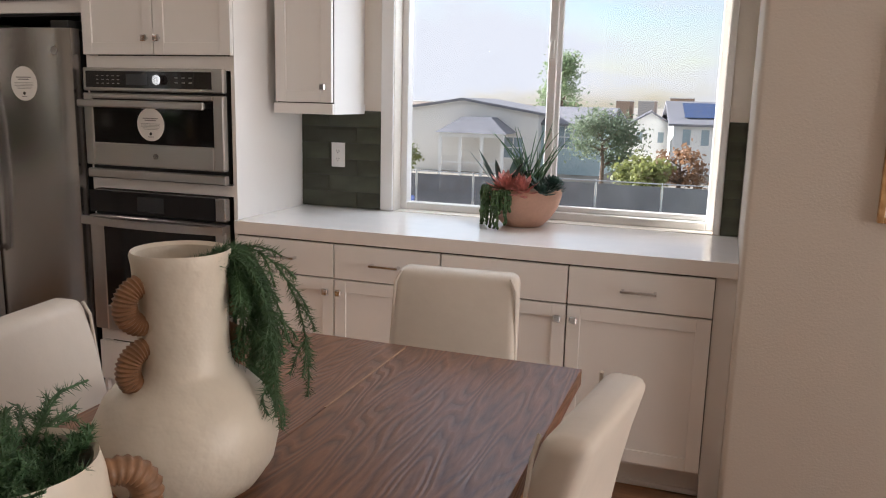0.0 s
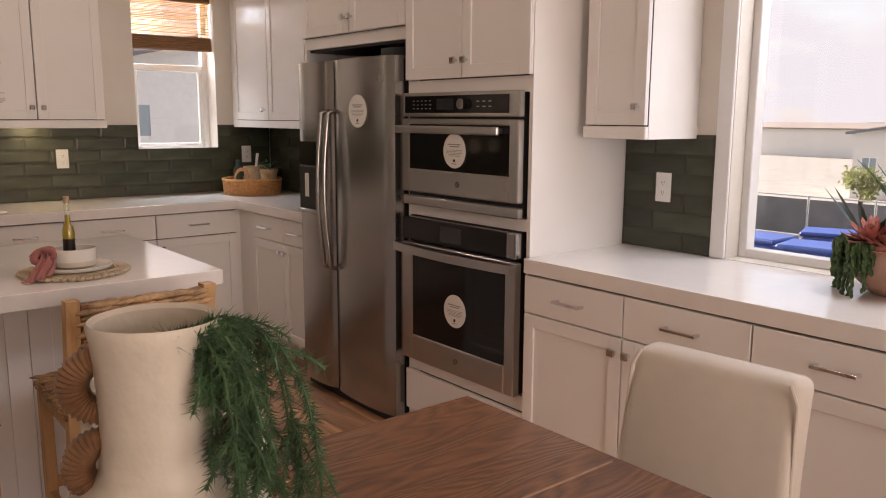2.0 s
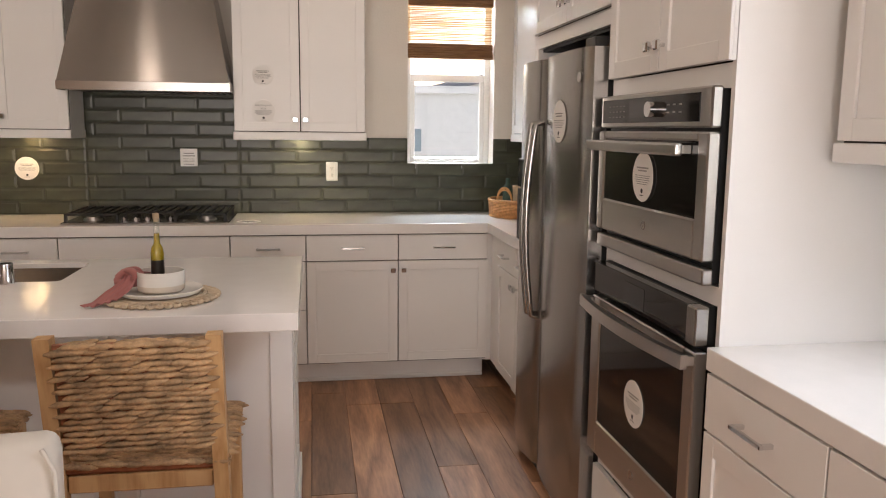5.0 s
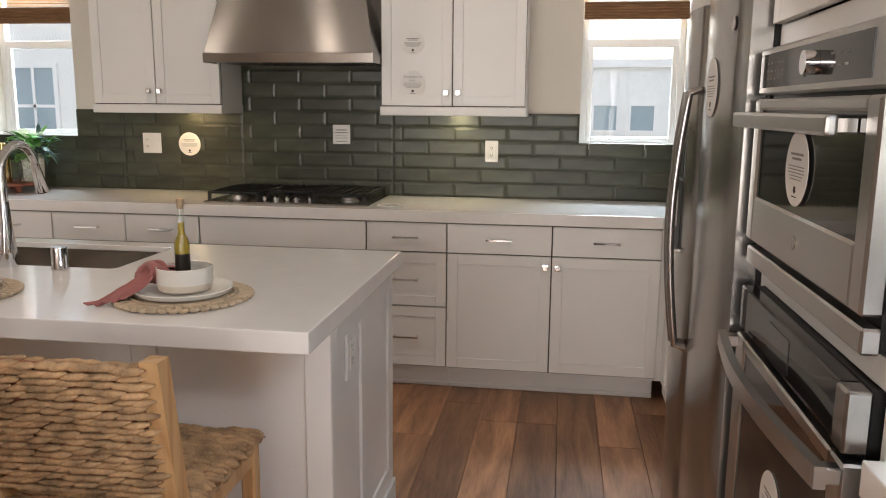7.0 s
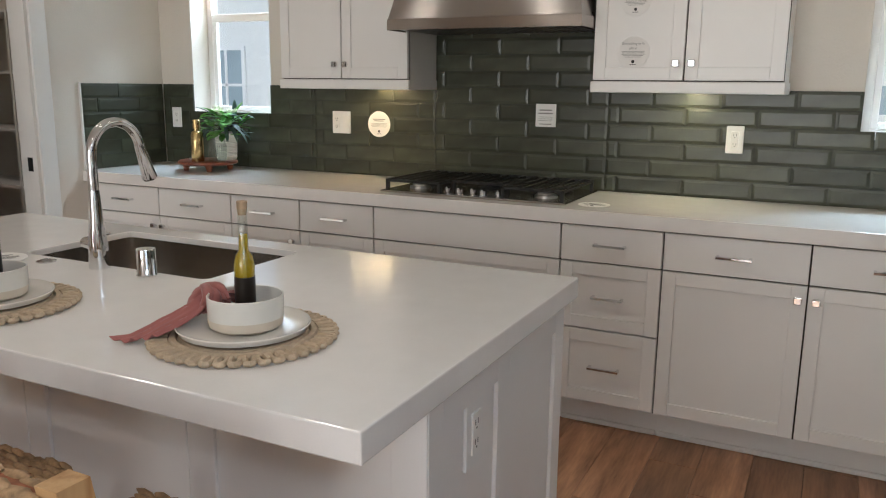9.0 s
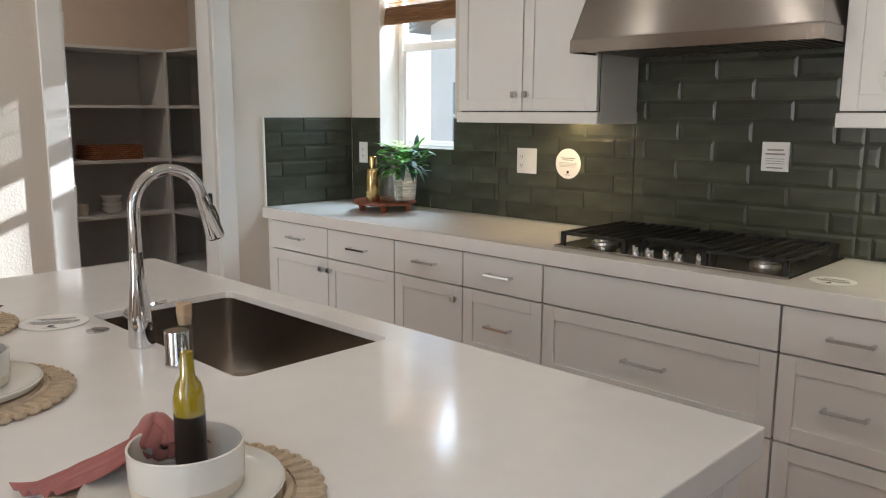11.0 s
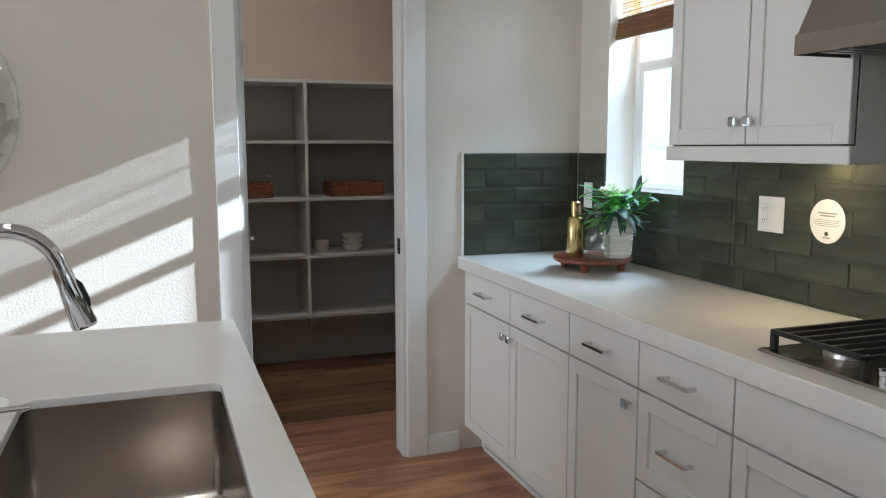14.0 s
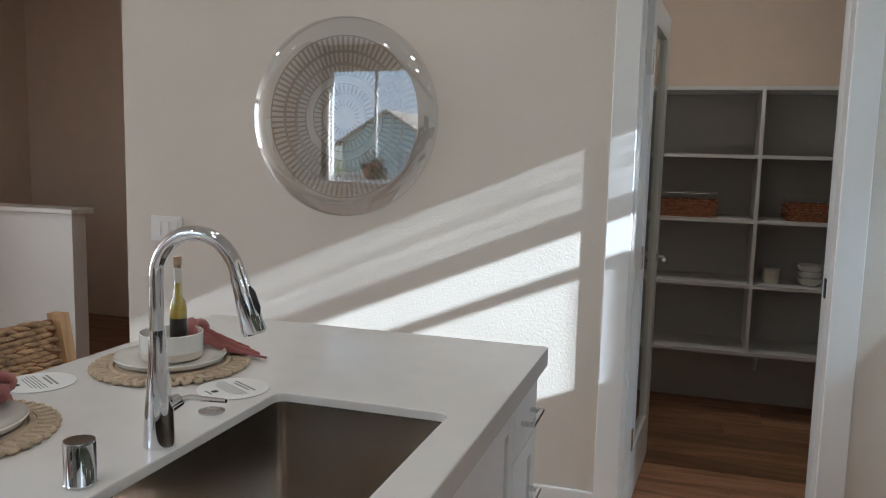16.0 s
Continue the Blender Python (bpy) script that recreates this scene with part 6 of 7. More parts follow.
def framed_picture():
    e = thing("picture_frame", pose(0.062, 3.058, 1.10, 90), "thin wooden picture frame on the wall", "picture")
    bm = bmesh.new()
    w, h = 0.6, 0.62
    box(bm, 0, 0, 0, 0.018, h, 0.025, 0.002)
    box(bm, w - 0.018, 0, 0, w, h, 0.025, 0.002)
    box(bm, 0.018, 0, 0, w - 0.018, 0.018, 0.025, 0.002)
    box(bm, 0.018, h - 0.018, 0, w - 0.018, h, 0.025, 0.002)
    part("frame", bm, OAK, e)
    quad("mat_board", CARD, e, 0.018, 0.018, 0.002, w - 0.018, h - 0.018, 0.012)


framed_picture()

# ---- pantry ----


def pantry_shelves():
    e = thing("pantry_shelving", pose(0, -2.70, 0), "painted built-in pantry shelves with uprights", "shelving")
    d = 0.36
    for z in (0.378, 0.748, 1.098, 1.443):
        quad("shelf", SHELF, e, -5.498, 0.001, z - 0.019, -3.062, d, z)
        quad("side_shelf", SHELF, e, -5.498, d + 0.001, z - 0.019, -5.14, 1.69, z)
    for x in (-3.55, -4.475, -5.13):
        quad("upright", SHELF, e, x - 0.0095, 0.002, 0.359, x + 0.0095, d + 0.003, 1.802)
    quad("side_upright", SHELF, e, -5.498, 0.95, 0.359, -5.137, 0.969, 1.80)
    quad("shelf", SHELF, e, -5.498, 0.001, 1.781, -3.062, d, 1.80)
    quad("side_shelf", SHELF, e, -5.498, d + 0.001, 1.781, -5.14, 1.69, 1.80)
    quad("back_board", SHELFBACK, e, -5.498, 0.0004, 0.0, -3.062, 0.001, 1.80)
    for x in (-4.55, -3.6):
        bm = bmesh.new()
        box(bm, x - 0.01, 0.001, 0.20, x + 0.01, 0.02, 0.359)
        tube(bm, [(x, 0.02, 0.21), (x, 0.20, 0.355)], 0.008, 6)
        part("bracket", bm, SHELF, e)


pantry_shelves()


def storage_basket(m):
    e = thing("storage_basket", m, "brown woven storage basket with a wire rim on a shelf", "basket", "pantry baskets")
    rnd = random.Random(71)
    bm = bmesh.new()
    w, d, h = 0.165, 0.11, 0.095
    box(bm, -w + 0.006, -d + 0.006, 0.0, w - 0.006, d - 0.006, 0.012)
    for j in range(7):
        z = 0.007 + j * 0.013
        for (ax, ay), (bx, by), n in (((-w, d), (w, d), 16), ((-w, -d), (w, -d), 16), ((-w, -d), (-w, d), 10), ((w, -d), (w, d), 10)):
            for i in range(n):
                t = (i + 0.5 + (0.5 if j % 2 else 0)) / n
                if t > 1:
                    continue
                p = Vector((ax + (bx - ax) * t, ay + (by - ay) * t, z + rnd.uniform(-0.001, 0.001)))
                dd = Vector((bx - ax, by - ay, 0)).normalized()
                strand_lump(bm, p, dd + Vector((0, 0, rnd.uniform(-0.3, 0.3))), Vector((-dd.y, dd.x, 0)), 0.03, 0.0075, 0.007)
    part("woven_wall", bm, BASKET, e, True, kind="stuff", angle=80)
    bm = bmesh.new()
    c = [(-w, -d), (w, -d), (w, d), (-w, d), (-w, -d)]
    tube(bm, [(x, y, 0.128) for x, y in c], 0.0025, 6)
    for (ax, ay), (bx, by) in zip(c, c[1:]):
        for k in range(7):
            t = k / 7
            tube(bm, [(ax + (bx - ax) * t, ay + (by - ay) * t, 0.08), (ax + (bx - ax) * t, ay + (by - ay) * t, 0.128)], 0.0018, 5)
    part("wire_rim", bm, STEEL_H, e, True)
    return e


bk = storage_basket(pose(-4.80, -2.50, 1.0985))
copy_thing(bk, pose(-4.11, -2.50, 1.0985))


def bowl_stack():
    for k in range(3):
        e = thing("stacked_bowl", pose(-4.78, -2.48, 0.7485 + 0.034 * k), "white ceramic bowl in a stack on the shelf", "bowl", "stacked bowls")
        bm = bmesh.new()
        lathe(bm, [(0, 0), (0.04, 0), (0.062, 0.02), (0.068, 0.045), (0.065, 0.045), (0.058, 0.022), (0, 0.012)], 28)
        part("dish", bm, CERAMIC, e, True)
    e = thing("cup", pose(-4.58, -2.48, 0.7485), "cream ceramic cup on the pantry shelf", "cup")
    bm = bmesh.new()
    lathe(bm, [(0, 0), (0.04, 0), (0.046, 0.01), (0.047, 0.078), (0.044, 0.078), (0.042, 0.012), (0, 0.01)], 24)
    part("cup_body", bm, BISQUE, e, True)


bowl_stack()

# ---- outside ----
GROUND = -4.0
ASPH = mat("dry_ground", (0.27, 0.25, 0.21), 0.95, vary=0.25, scale=0.6, bump_scale=8)
ROAD = mat("asphalt", (0.055, 0.055, 0.058), 0.9, vary=0.15, scale=1.5)
STUC = {"white": mat("white_stucco", (0.80, 0.79, 0.76), 0.9, vary=0.05, bump=0.004, bump_scale=40), "cream": mat("cream_stucco", (0.76, 0.73, 0.68), 0.9, vary=0.05, bump=0.004, bump_scale=40), "blue": mat("blue_siding", (0.44, 0.54, 0.56), 0.8, vary=0.06), "grey": mat("grey_stucco", (0.40, 0.38, 0.37), 0.9, vary=0.05)}
ROOFM = mat("grey_shingle", (0.20, 0.20, 0.22), 0.9, vary=0.25, scale=2.5, bump=0.02, bump_scale=9, stretch=(0.4, 0.4, 3))
ROOFB = mat("brown_tile_roof", (0.26, 0.21, 0.17), 0.9, vary=0.25, scale=3, bump=0.02, bump_scale=9)
SOLAR = mat("solar_glass", (0.02, 0.05, 0.14), 0.12, vary=0.1)
WGLASS = mat("far_window_glass", (0.30, 0.37, 0.40), 0.08, vary=0.15, scale=1.0)
FENCE = mat("windscreen_mesh", (0.15, 0.155, 0.165), 0.85, vary=0.25, scale=1.2)
GALV = mat("galvanised_tube", (0.42, 0.43, 0.44), 0.5, 0.7)
BARK = mat("bark", (0.14, 0.10, 0.07), 0.95, vary=0.3, bump=0.01, bump_scale=12)
TREEG = foliage_mat("tree_foliage", (0.15, 0.19, 0.12), 0.6, 0.4, 0.9, 0.4)
CONIF = foliage_mat("conifer_foliage", (0.20, 0.27, 0.14), 0.6, 0.4, 0.9, 0.5)
TREEY = foliage_mat("yellow_green_foliage", (0.20, 0.22, 0.07), 0.6, 0.35, 0.9, 0.4)
TREEO = foliage_mat("autumn_foliage", (0.30, 0.17, 0.09), 0.6, 0.35, 0.9, 0.4)
BLUEP = mat("blue_plastic", (0.02, 0.07, 0.30), 0.5, vary=0.1)
BROWNB = mat("tan_stucco", (0.34, 0.25, 0.19), 0.9, vary=0.08)

bm = bmesh.new()
bmesh.ops.create_grid(bm, x_segments=8, y_segments=8, size=900)
g = part("ground", bm, ASPH)
g.location.z = GROUND
tagged(g, "bare dry earth lot stretching to the distance", "ground", kind="structure")
solid("road", ROAD, "dark asphalt lane beyond the fence", "road", -120, 41, GROUND, 120, 47, GROUND + 0.02)


def house(x, y, w, d, eave, ridge, wall, roof, turn=0.0, windows=(), gable="x", porch=False, solar=False, parapet=False, label="two-storey stucco house with a gabled roof"):
    """windows: (face, u, z, width, height) with face n, s, e or w; z above the ground."""
    e = thing("house", pose(x, y, GROUND, 0, 0, turn), label, "house", "neighbouring houses")
    hw, hd = w / 2, d / 2
    bm = bmesh.new()
    box(bm, -hw, -hd, 0, hw, hd, eave)
    if not parapet:
        a = [(-hw, -hd), (-hw, hd)] if gable == "x" else [(-hw, -hd), (hw, -hd)]
        for s in (-1, 1):
            if gable == "x":
                p = [bm.verts.new(q) for q in ((s * hw, -hd, eave), (s * hw, hd, eave), (s * hw, 0, ridge))]
            else:
                p = [bm.verts.new(q) for q in ((-hw, s * hd, eave), (hw, s * hd, eave), (0, s * hd, ridge))]
            bm.faces.new(p)
    part("wall", bm, wall, e)
    if parapet:
        quad("parapet_cap", TRIM, e, -hw - 0.1, -hd - 0.1, eave, hw + 0.1, hd + 0.1, eave + 0.15)
    else:
        o, th = 0.45, 0.18
        L = (hw if gable == "x" else hd) + o
        span = hd if gable == "x" else hw
        k = (ridge - eave) / span
        for s in (-1, 1):
            bm = bmesh.new()
            c = []
            for u in (-L, L):
                for t, z in ((span + o, eave - k * o), (0, ridge)):
                    q = (u, s * t) if gable == "x" else (s * t, u)
                    c.append((q[0], q[1], z))
            lo = [bm.verts.new(c[i]) for i in (0, 1, 3, 2)]
            hi = [bm.verts.new(Vector(c[i]) + Vector((0, 0, th))) for i in (0, 1, 3, 2)]
            bm.faces.new(lo)
            bm.faces.new(hi)
            for i in range(4):
                bm.faces.new((lo[i], lo[(i + 1) % 4], hi[(i + 1) % 4], hi[i]))
            part("roof", bm, roof, e)
        if solar and gable == "x":
            bm = bmesh.new()
            z = lambda t: ridge - k * t + th + 0.06
            v = [bm.verts.new(q) for q in ((-hw * 0.8, -span * 0.15, z(span * 0.15)), (hw * 0.8, -span * 0.15, z(span * 0.15)), (hw * 0.8, -span * 0.85, z(span * 0.85)), (-hw * 0.8, -span * 0.85, z(span * 0.85)))]
            f = bm.faces.new(v)
            r = bmesh.ops.extrude_face_region(bm, geom=[f])
            for q in r["geom"]:
                if isinstance(q, bmesh.types.BMVert):
                    q.co.z += 0.05
            part("solar_panels", bm, SOLAR, e)
    for face, u, z, ww, hh in windows:
        rot = {"s": 0, "e": 90, "n": 180, "w": -90}[face]
        dist = hd if face in "sn" else hw
        M = pose(0, 0, 0, 0, 0, rot) @ Matrix.Translation((u, -dist, z))
        bm = bmesh.new()
        f = 0.09 if ww > 0.6 else 0.04
        box(bm, -ww / 2 - f, -0.05, -f, -ww / 2, 0.03, hh + f)
        box(bm, ww / 2, -0.05, -f, ww / 2 + f, 0.03, hh + f)
        box(bm, -ww / 2, -0.05, -f, ww / 2, 0.03, 0)
        box(bm, -ww / 2, -0.05, hh, ww / 2, 0.03, hh + f)
        if ww > 0.6:
            box(bm, -0.03, -0.04, 0, 0.03, 0.03, hh)
            box(bm, -ww / 2, -0.04, hh / 2 - 0.03, ww / 2, 0.03, hh / 2 + 0.03)
        win = part("window", bm, TRIM, e)
        win.matrix_basis = M
        quad("window_pane", WGLASS, e, -ww / 2, -0.02, 0, ww / 2, -0.004, hh).matrix_basis = M
    if porch:
        px0, px1, pz, pt = porch
        bm = bmesh.new()
        y0, y1, o = -hd - 3.4, -hd + 0.1, 0.25
        r = [bm.verts.new(q) for q in ((px0 - o, y0 - o, pz), (px1 + o, y0 - o, pz), (px1 + o, y1, pz), (px0 - o, y1, pz))]
        t = [bm.verts.new(q) for q in ((px0 + 1.3, y0 + 1.5, pt), (px1 - 1.3, y0 + 1.5, pt), (px1 - 1.3, y1, pt), (px0 + 1.3, y1, pt))]
        bm.faces.new(r)
        bm.faces.new(t)
        for i in range(4):
            bm.faces.new((r[i], r[(i + 1) % 4], t[(i + 1) % 4], t[i]))
        part("porch_roof", bm, roof, e)
        quad("porch_beam", TRIM, e, px0, y0, pz - 0.3, px1, y0 + 0.2, pz - 0.002)
        for u in (px0, px0 + 1.5, px1 - 1.7, px1 - 0.2):
            quad("porch_post", TRIM, e, u, y0, 0, u + 0.2, y0 + 0.2, pz - 0.301)
        quad("porch_rail", TRIM, e, px0 + 0.2, y0 + 0.06, 0.9, px1 - 0.2, y0 + 0.14, 1.0)
    return e


def tree(x, y, h, r, foliage, seed, trunk=0.16, z0=GROUND, label="broad leafy tree with an uneven crown", slim=1.0, n=900, leaf=0.28):
    rnd = random.Random(seed)
    e = thing("tree", pose(x, y, z0), label, "tree", "trees outside")
    bm = bmesh.new()
    top = Vector((rnd.uniform(-0.2, 0.2), rnd.uniform(-0.2, 0.2), h * 0.85))
    tube(bm, [(0, 0, 0), top * 0.4 + Vector((0.1, 0, 0)), top], [trunk, trunk * 0.7, trunk * 0.15], 8)
    tips = []
    for k in range(14):
        t = rnd.uniform(0.3, 0.95)
        a = rnd.uniform(0, 6.28)
        b = top * t
        reach = r * rnd.uniform(0.5, 1.0) * (1.15 - 0.75 * abs(t - 0.5) if slim == 1 else 1.15 - t)
        tip = b + Vector((math.cos(a) * reach, math.sin(a) * reach, h * rnd.uniform(0.05, 0.16)))
        tube(bm, [b, (b + tip) / 2 + Vector((0, 0, 0.1)), tip], [trunk * 0.35, trunk * 0.2, trunk * 0.06], 5)
        tips.append(tip)
    tips.append(top)
    part("trunk", bm, BARK, e, True)
    bm = bmesh.new()
    for k in range(n):
        c = rnd.choice(tips) + Vector((rnd.gauss(0, 1), rnd.gauss(0, 1), rnd.gauss(0, 0.8))) * r * 0.24
        d = Vector((rnd.gauss(0, 1), rnd.gauss(0, 1), rnd.gauss(0, 1))).normalized()
        s = d.orthogonal().normalized()
        L = leaf * rnd.uniform(0.5, 1.3)
        w = d.cross(s)
        v = [bm.verts.new(c - d * L), bm.verts.new(c + s * L * 0.5 + w * L * 0.1), bm.verts.new(c + d * L), bm.verts.new(c - s * L * 0.5)]
        bm.faces.new(v)
    part("crown", bm, foliage, e, kind="stuff")


S = [("s", -3, 3.6, 1.0, 1.5), ("s", 0, 3.6, 1.0, 1.5), ("s", 3, 3.6, 1.0, 1.5), ("s", -2, 0.8, 1.6, 1.4), ("s", 2.6, 0.8, 1.4, 1.4)]
# beyond the wide window
house(-19.6, 63, 11.4, 10, 4.45, 5.35, STUC["cream"], ROOFM, 3, [("s", -4.6, 1.3, 0.9, 1.5), ("s", 3.9, 1.2, 1.4, 1.5)], gable="y", porch=(-0.9, 3.9, 3.05, 4.15), label="long cream house with a grey roof and porch")
house(-11.9, 64.5, 5.8, 9, 3.75, 4.85, STUC["blue"], ROOFM, -3, [("s", 0.2, 2.0, 1.25, 1.6), ("s", -2.2, 2.0, 0.7, 1.6)], label="pale blue single-storey house with a grey roof")
house(-7.1, 75, 3.9, 6, 3.5, 4.65, STUC["white"], ROOFM, 6, [("s", -0.9, 2.1, 0.5, 0.9), ("s", 0.9, 2.1, 0.5, 0.9)], gable="y", label="white gabled house with a grey roof")
house(-0.9, 70.5, 8.4, 9, 3.9, 5.5, STUC["white"], ROOFM, 8, [("s", -3.2, 2.3, 0.6, 1.2), ("s", -1.8, 2.3, 0.6, 1.2), ("s", 0.6, 2.2, 1.0, 1.5), ("s", 2.8, 0.6, 1.0, 1.4)], solar=True, label="white house with solar panels on its roof")
house(12, 64, 9, 9, 4.4, 6.0, STUC["cream"], ROOFM, 0, S, solar=True)
for hx, hw, hh in ((-64.5, 8, 4.7), (-52, 5, 4.9), (-33, 4, 5.4), (-20.5, 2.6, 5.75), (-16.0, 3.0, 5.8), (-9.4, 4.2, 6.5), (6, 6, 6.4)):
    house(hx, 166, hw, 8, hh, hh + 1, BROWNB if hx != -16.0 else STUC["grey"], ROOFB, 0, [], parapet=True, label="far tan block on the skyline")
house(-45, 120, 40, 10, 4.0, 4.7, STUC["cream"], ROOFB, 0, [], label="far row of low houses under one roofline")
tree(-16.0, 78, 10.6, 2.6, CONIF, 81, 0.3, label="tall slender conifer above the roofs", slim=0.5, n=5000, leaf=0.16)
tree(-7.6, 50, 4.8, 2.0, TREEG, 82, n=4500, leaf=0.12)
tree(-4.9, 46, 2.6, 1.1, TREEY, 83, n=1100, leaf=0.15)
tree(-2.9, 47, 3.0, 1.2, TREEO, 84, n=1100, leaf=0.15)
tree(-3.9, 44, 2.4, 1.0, TREEY, 87, n=900, leaf=0.15)
tree(-21.0, 50, 2.6, 1.0, TREEY, 85, n=800, leaf=0.15)
# to the north-west, seen past the planter
house(-40, 33, 12, 10, 5.2, 6.6, STUC["cream"], ROOFM, 30, [("s", -3, 3.2, 1.4, 1.4), ("s", 0, 3.2, 1.4, 1.4), ("e", 0, 3.0, 1.2, 1.5), ("e", 2.5, 3.0, 1.2, 1.5)], gable="y", label="cream two-storey house with grey gables")
tree(-20.5, 31, 3.6, 1.5, TREEY, 86, n=800, leaf=0.22)


def blue_bin(x, y, turn):
    e = thing("blue_bin", pose(x, y, GROUND, 0, 0, turn), "large blue plastic bin beyond the fence", "bin", "blue bins")
    quad("tub", BLUEP, e, -1.0, -0.8, 0.15, 1.0, 0.8, 1.25, 0.08)
    quad("lid", BLUEP, e, -1.08, -0.88, 1.26, 1.08, 0.88, 1.42, 0.06)
    for s in (-1, 1):
        quad("skid", BLACK, e, s * 0.7 - 0.1, -0.7, 0, s * 0.7 + 0.1, 0.7, 0.15)


for k, (bx, by) in enumerate(((-14.6, 27), (-12.2, 26.5), (-13.3, 30), (-16.8, 28.5))):
    blue_bin(bx, by, 10 * k)


def fence():
    e = thing("construction_fence", pose(0, 37.5, GROUND), "chain-link construction fence with dark windscreen mesh", "fence")
    bm, bm2 = bmesh.new(), bmesh.new()
    for k in range(22):
        x = -42 + 3.0 * k
        tube(bm, [(x, 0, 0), (x, 0, 1.9)], 0.035, 6)
        tube(bm, [(x + 0.06, 0, 1.85), (x + 2.94, 0, 1.85)], 0.03, 6)
        box(bm2, x + 0.06, -0.012, 0.05, x + 2.94, -0.004, 1.72)
    part("posts", bm, GALV, e, True)
    part("windscreen", bm2, FENCE, e)


fence()
# beyond the two small windows
house(-22.0, 9.0, 9, 10, 6.0, 7.2, STUC["white"], ROOFM, 0, [("e", -2.2, 5.0, 0.45, 0.65), ("e", -3.2, 5.0, 0.35, 0.65), ("e", -0.4, 3.2, 0.9, 1.6), ("e", 2.6, 3.0, 1.2, 1.7)], label="white stucco house close to the kitchen")
house(-19, 2.6, 5, 6, 6.15, 6.4, STUC["white"], ROOFM, 0, [("e", 0.9, 5.0, 0.42, 0.45), ("e", 1.58, 5.0, 0.42, 0.45), ("e", -1.0, 5.0, 0.42, 0.45)], parapet=True, label="white flat-roofed house with small windows")
house(-20.4, -6.6, 8.8, 8.4, 7.4, 8.8, STUC["white"], ROOFM, 0, [("e", u, z, 0.9, 1.5) for u in (-3.0, -1.2, 0.6, 2.4) for z in (1.4, 4.6)], gable="x", label="white two-storey house seen through the small window")
# to the north-east, mirrored in the wall art
house(7.0, 32, 6.6, 9, 5.2, 7.1, STUC["blue"], ROOFB, 0, [("s", -1.2, 3.2, 1.1, 1.5), ("s", 1.2, 3.2, 1.1, 1.5), ("s", 0.0, 0.8, 1.6, 1.4)], gable="y", label="blue sided house with a brown gabled roof")
tree(11.2, 24, 5.4, 2.2, TREEY, 88, n=1800, leaf=0.17)

# ---- pieces: backsplash tiles and floor planks ----


def tile_mesh(w, h, t=0.011):
    """A field tile with a raised, bevelled face; local x along, y up, z out."""
    bm = bmesh.new()
    e = 0.010
    rings = [((0, 0), 0.0), ((0, 0), t - 0.0018), ((e * 0.8, e * 0.8), t - 0.0008), ((e * 1.2, e * 1.2), t)]
    prev = None
    for (ex, ey), z in rings:
        row = [bm.verts.new((sx * (w / 2 - ex), sy * (h / 2 - ey), z)) for sx, sy in ((-1, -1), (1, -1), (1, 1), (-1, 1))]
        if prev:
            for k in range(4):
                bm.faces.new((prev[k], prev[(k + 1) % 4], row[(k + 1) % 4], row[k]))
        prev = row
    bm.faces.new(prev)
    me = bpy.data.meshes.new("tile")
    bmesh.ops.recalc_face_normals(bm, faces=bm.faces)
    bm.to_mesh(me)
    bm.free()
    me.materials.append(TILE)
    return me


TILES = {}
TW, TH = 0.29, 0.0764
tile_rnd = random.Random(7)


def tile_field(parent, M, u0, u1, v0, v1, skip=(), shift=0.0):
    """Half-bond courses over u0..u1, v0..v1 of a wall's own axes; skip holds openings (u0, u1, v0, v1)."""
    row = 0
    v = v0
    while v < v1 - 0.012:
        h = min(TH, v1 - v)
        u = u0 - TW + (shift + (TW / 2 if row % 2 else 0)) % TW
        while u < u1:
            spans = [(max(u, u0), min(u + TW, u1))]
            for a, b, c, d in skip:
                if v + h / 2 > c and v + h / 2 < d:
                    spans = [q for s in spans for q in ((s[0], min(s[1], a)), (max(s[0], b), s[1]))]
            for a, b in spans:
                if b - a < 0.02:
                    continue
                w = round(b - a - 0.0025, 3)
                key = (w, round(h - 0.0025, 3))
                if key not in TILES:
                    TILES[key] = tile_mesh(*key)
                o = new("tile", TILES[key])
                o.parent = parent
                o.matrix_basis = M @ Matrix.Translation(((a + b) / 2, v + h / 2, 0)) @ pose(0, 0, 0, tile_rnd.gauss(0, 0.35), tile_rnd.gauss(0, 0.18), 0)
            u += TW
        v += TH
        row += 1


def backsplash(name, M, spans, label, skip=(), shift=0.0):
    e = thing(name, Matrix.Identity(4), label, "backsplash", kind="structure")
    bm = bmesh.new()
    for u0, u1, v0, v1 in spans:
        cuts = sorted({u0, u1, *[c for s in skip for c in s[:2] if u0 < c < u1]})
        for a, b in zip(cuts, cuts[1:]):
            hi = v1
            for s in skip:
                if s[0] < (a + b) / 2 < s[1] and s[2] < v1:
                    hi = min(hi, s[2])
            vs = box(bm, a, v0, 0.0006, b, hi, 0.006)
    g = part("grout_bed", bm, GROUT, e)
    g.matrix_basis = M
    for u0, u1, v0, v1 in spans:
        tile_field(e, M, u0, u1, v0, v1, skip, shift)
    return e


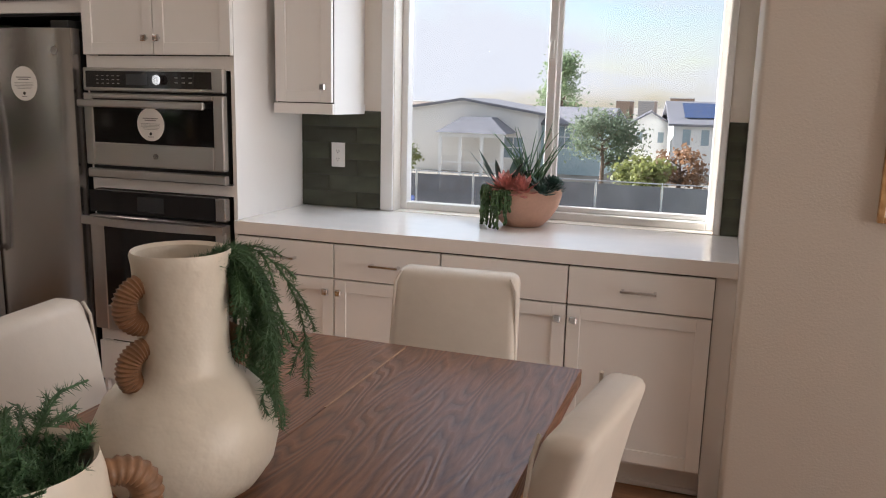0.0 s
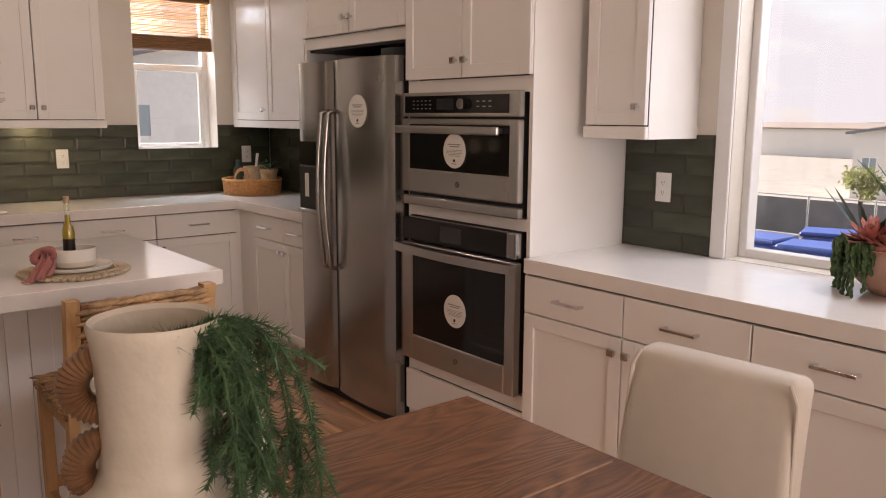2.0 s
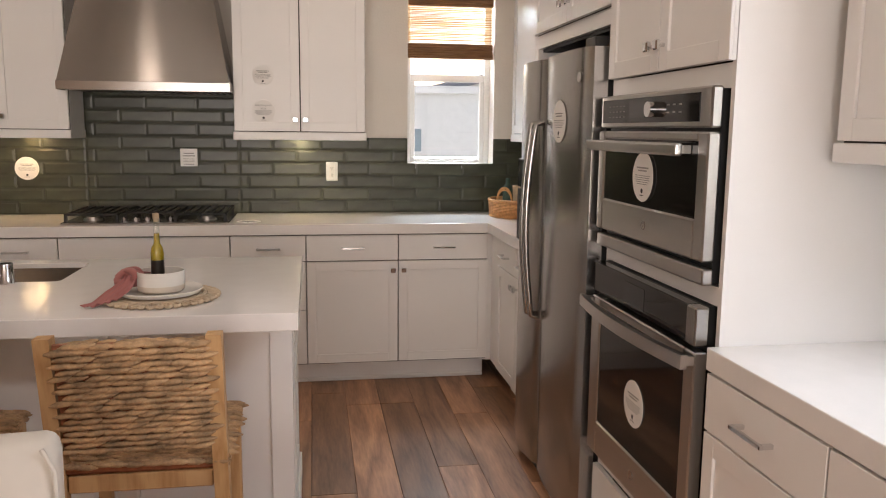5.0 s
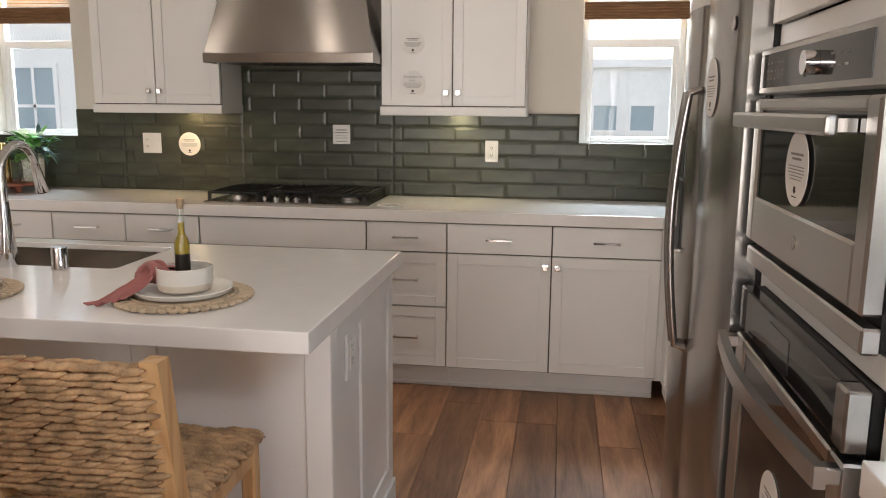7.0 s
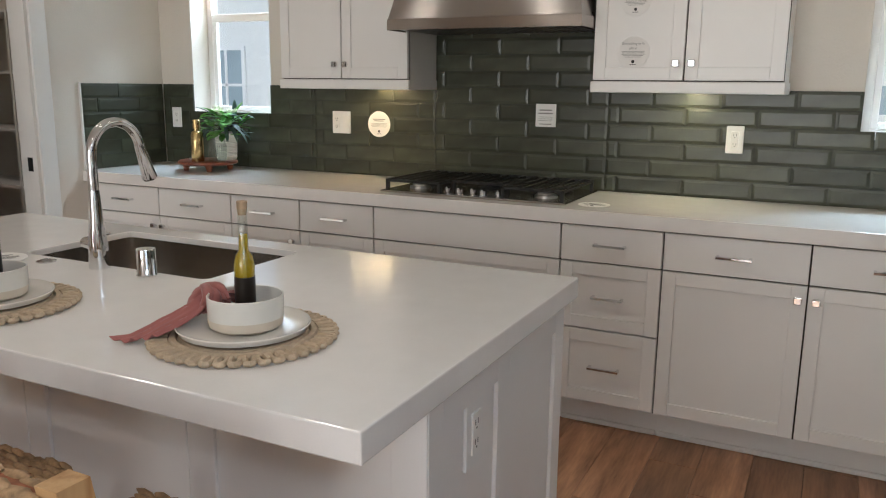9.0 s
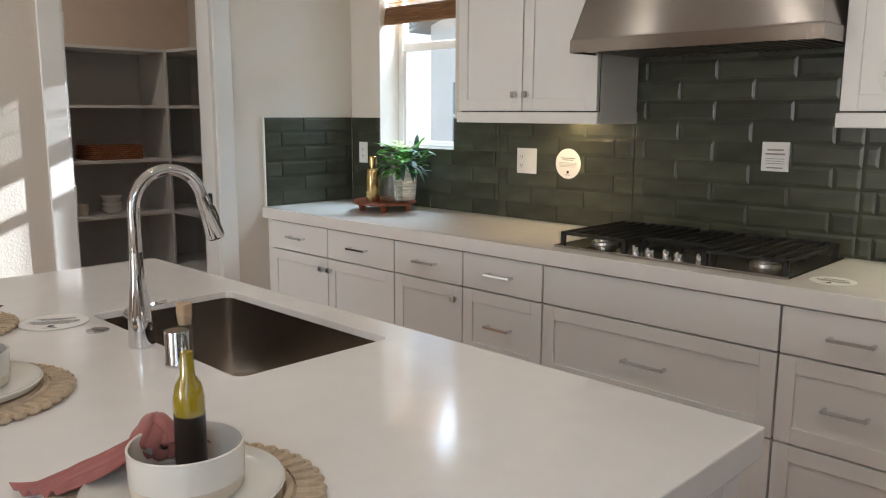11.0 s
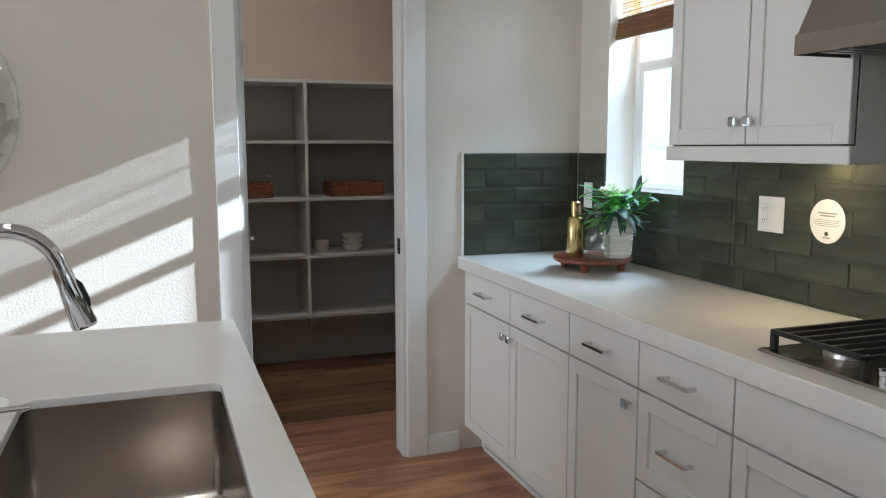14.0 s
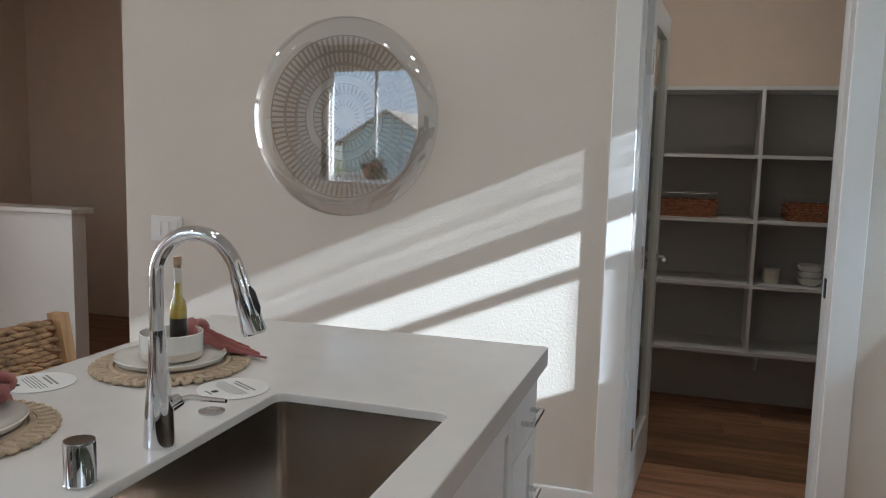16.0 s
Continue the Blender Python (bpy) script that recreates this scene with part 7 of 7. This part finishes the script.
ZB = 0.9155
backsplash("backsplash_west", pose(XR, 0, 0, 90, 0, 90), [(YP + 0.012, 0.212, ZB, 1.374), (0.212, 0.9365, ZB, 1.374), (0.9365, 1.803, ZB, 1.68), (1.803, YW - 0.012, ZB, 1.374)], "dark green glazed subway tiles behind the cooktop", [(W1[0], W1[1], W1[2], 9), (W2[0], W2[1], W2[2], 9)], 0.05)
backsplash("backsplash_north", pose(0, YW, 0, 90, 0, 0), [(XR + 0.012, -3.985, ZB, 1.374), (-2.314, -1.902, ZB, 1.374), (-0.384, -0.314, ZB, 1.374)], "dark green glazed subway tiles on the window wall")
backsplash("backsplash_south", pose(0, YP, 0, 90, 0, 180), [(4.915, 5.4885, ZB, 1.374)], "dark green glazed subway tiles on the pantry wall end", shift=0.1)
solid("tile_edge_trim", TRIM, "thin pale metal edge of the tile field", "trim", -4.912, YP, ZB, -4.905, YP + 0.014, 1.38)


def plank_mesh(L, w=0.178):
    bm = bmesh.new()
    box(bm, -L / 2, -w / 2 + 0.0006, -0.012, L / 2, w / 2 - 0.0006, 0.0)
    top = [f for f in bm.faces if f.normal.z > 0.9]
    bmesh.ops.bevel(bm, geom=[q for q in top[0].edges], offset=0.0018, segments=1, affect="EDGES", profile=0.5)
    me = bpy.data.meshes.new("plank")
    bmesh.ops.recalc_face_normals(bm, faces=bm.faces)
    bm.to_mesh(me)
    bm.free()
    me.materials.append(FLOORW)
    return me


def floor():
    e = thing("floor", Matrix.Identity(4), "warm brown wood plank floor", "floor", kind="structure")
    quad("subfloor", SHADOWGAP, e, XR, YS, -0.06, XE, YW, -0.013)
    rnd = random.Random(9)
    full, meshes = 1.22, {}
    rest = bmesh.new()
    w = 0.178
    y = -3.305
    while y < YW - 0.05:
        x = -5.5 - rnd.choice((0.1, 0.3, 0.5, 0.7, 0.9))
        while x < 2.0:
            a, b = max(x, XR), min(x + full, 2.0)
            if b - a > 0.05:
                if a < -1.6:
                    L = round(b - a - 0.0012, 3)
                    if L not in meshes:
                        meshes[L] = plank_mesh(L)
                    o = new("plank", meshes[L])
                    o.parent = e
                    o.matrix_basis = Matrix.Translation(((a + b) / 2, y + w / 2, 0))
                else:
                    box(rest, a, y + 0.001, -0.012, b - 0.0012, y + w - 0.001, 0)
            x += full
        y += w
    box(rest, 2.0, YS, -0.012, XE, YW, 0)
    box(rest, XR, YS, -0.012, 2.0, -3.2, 0)
    part("more_planks", rest, FLOORW, e, kind="stuff")


floor()
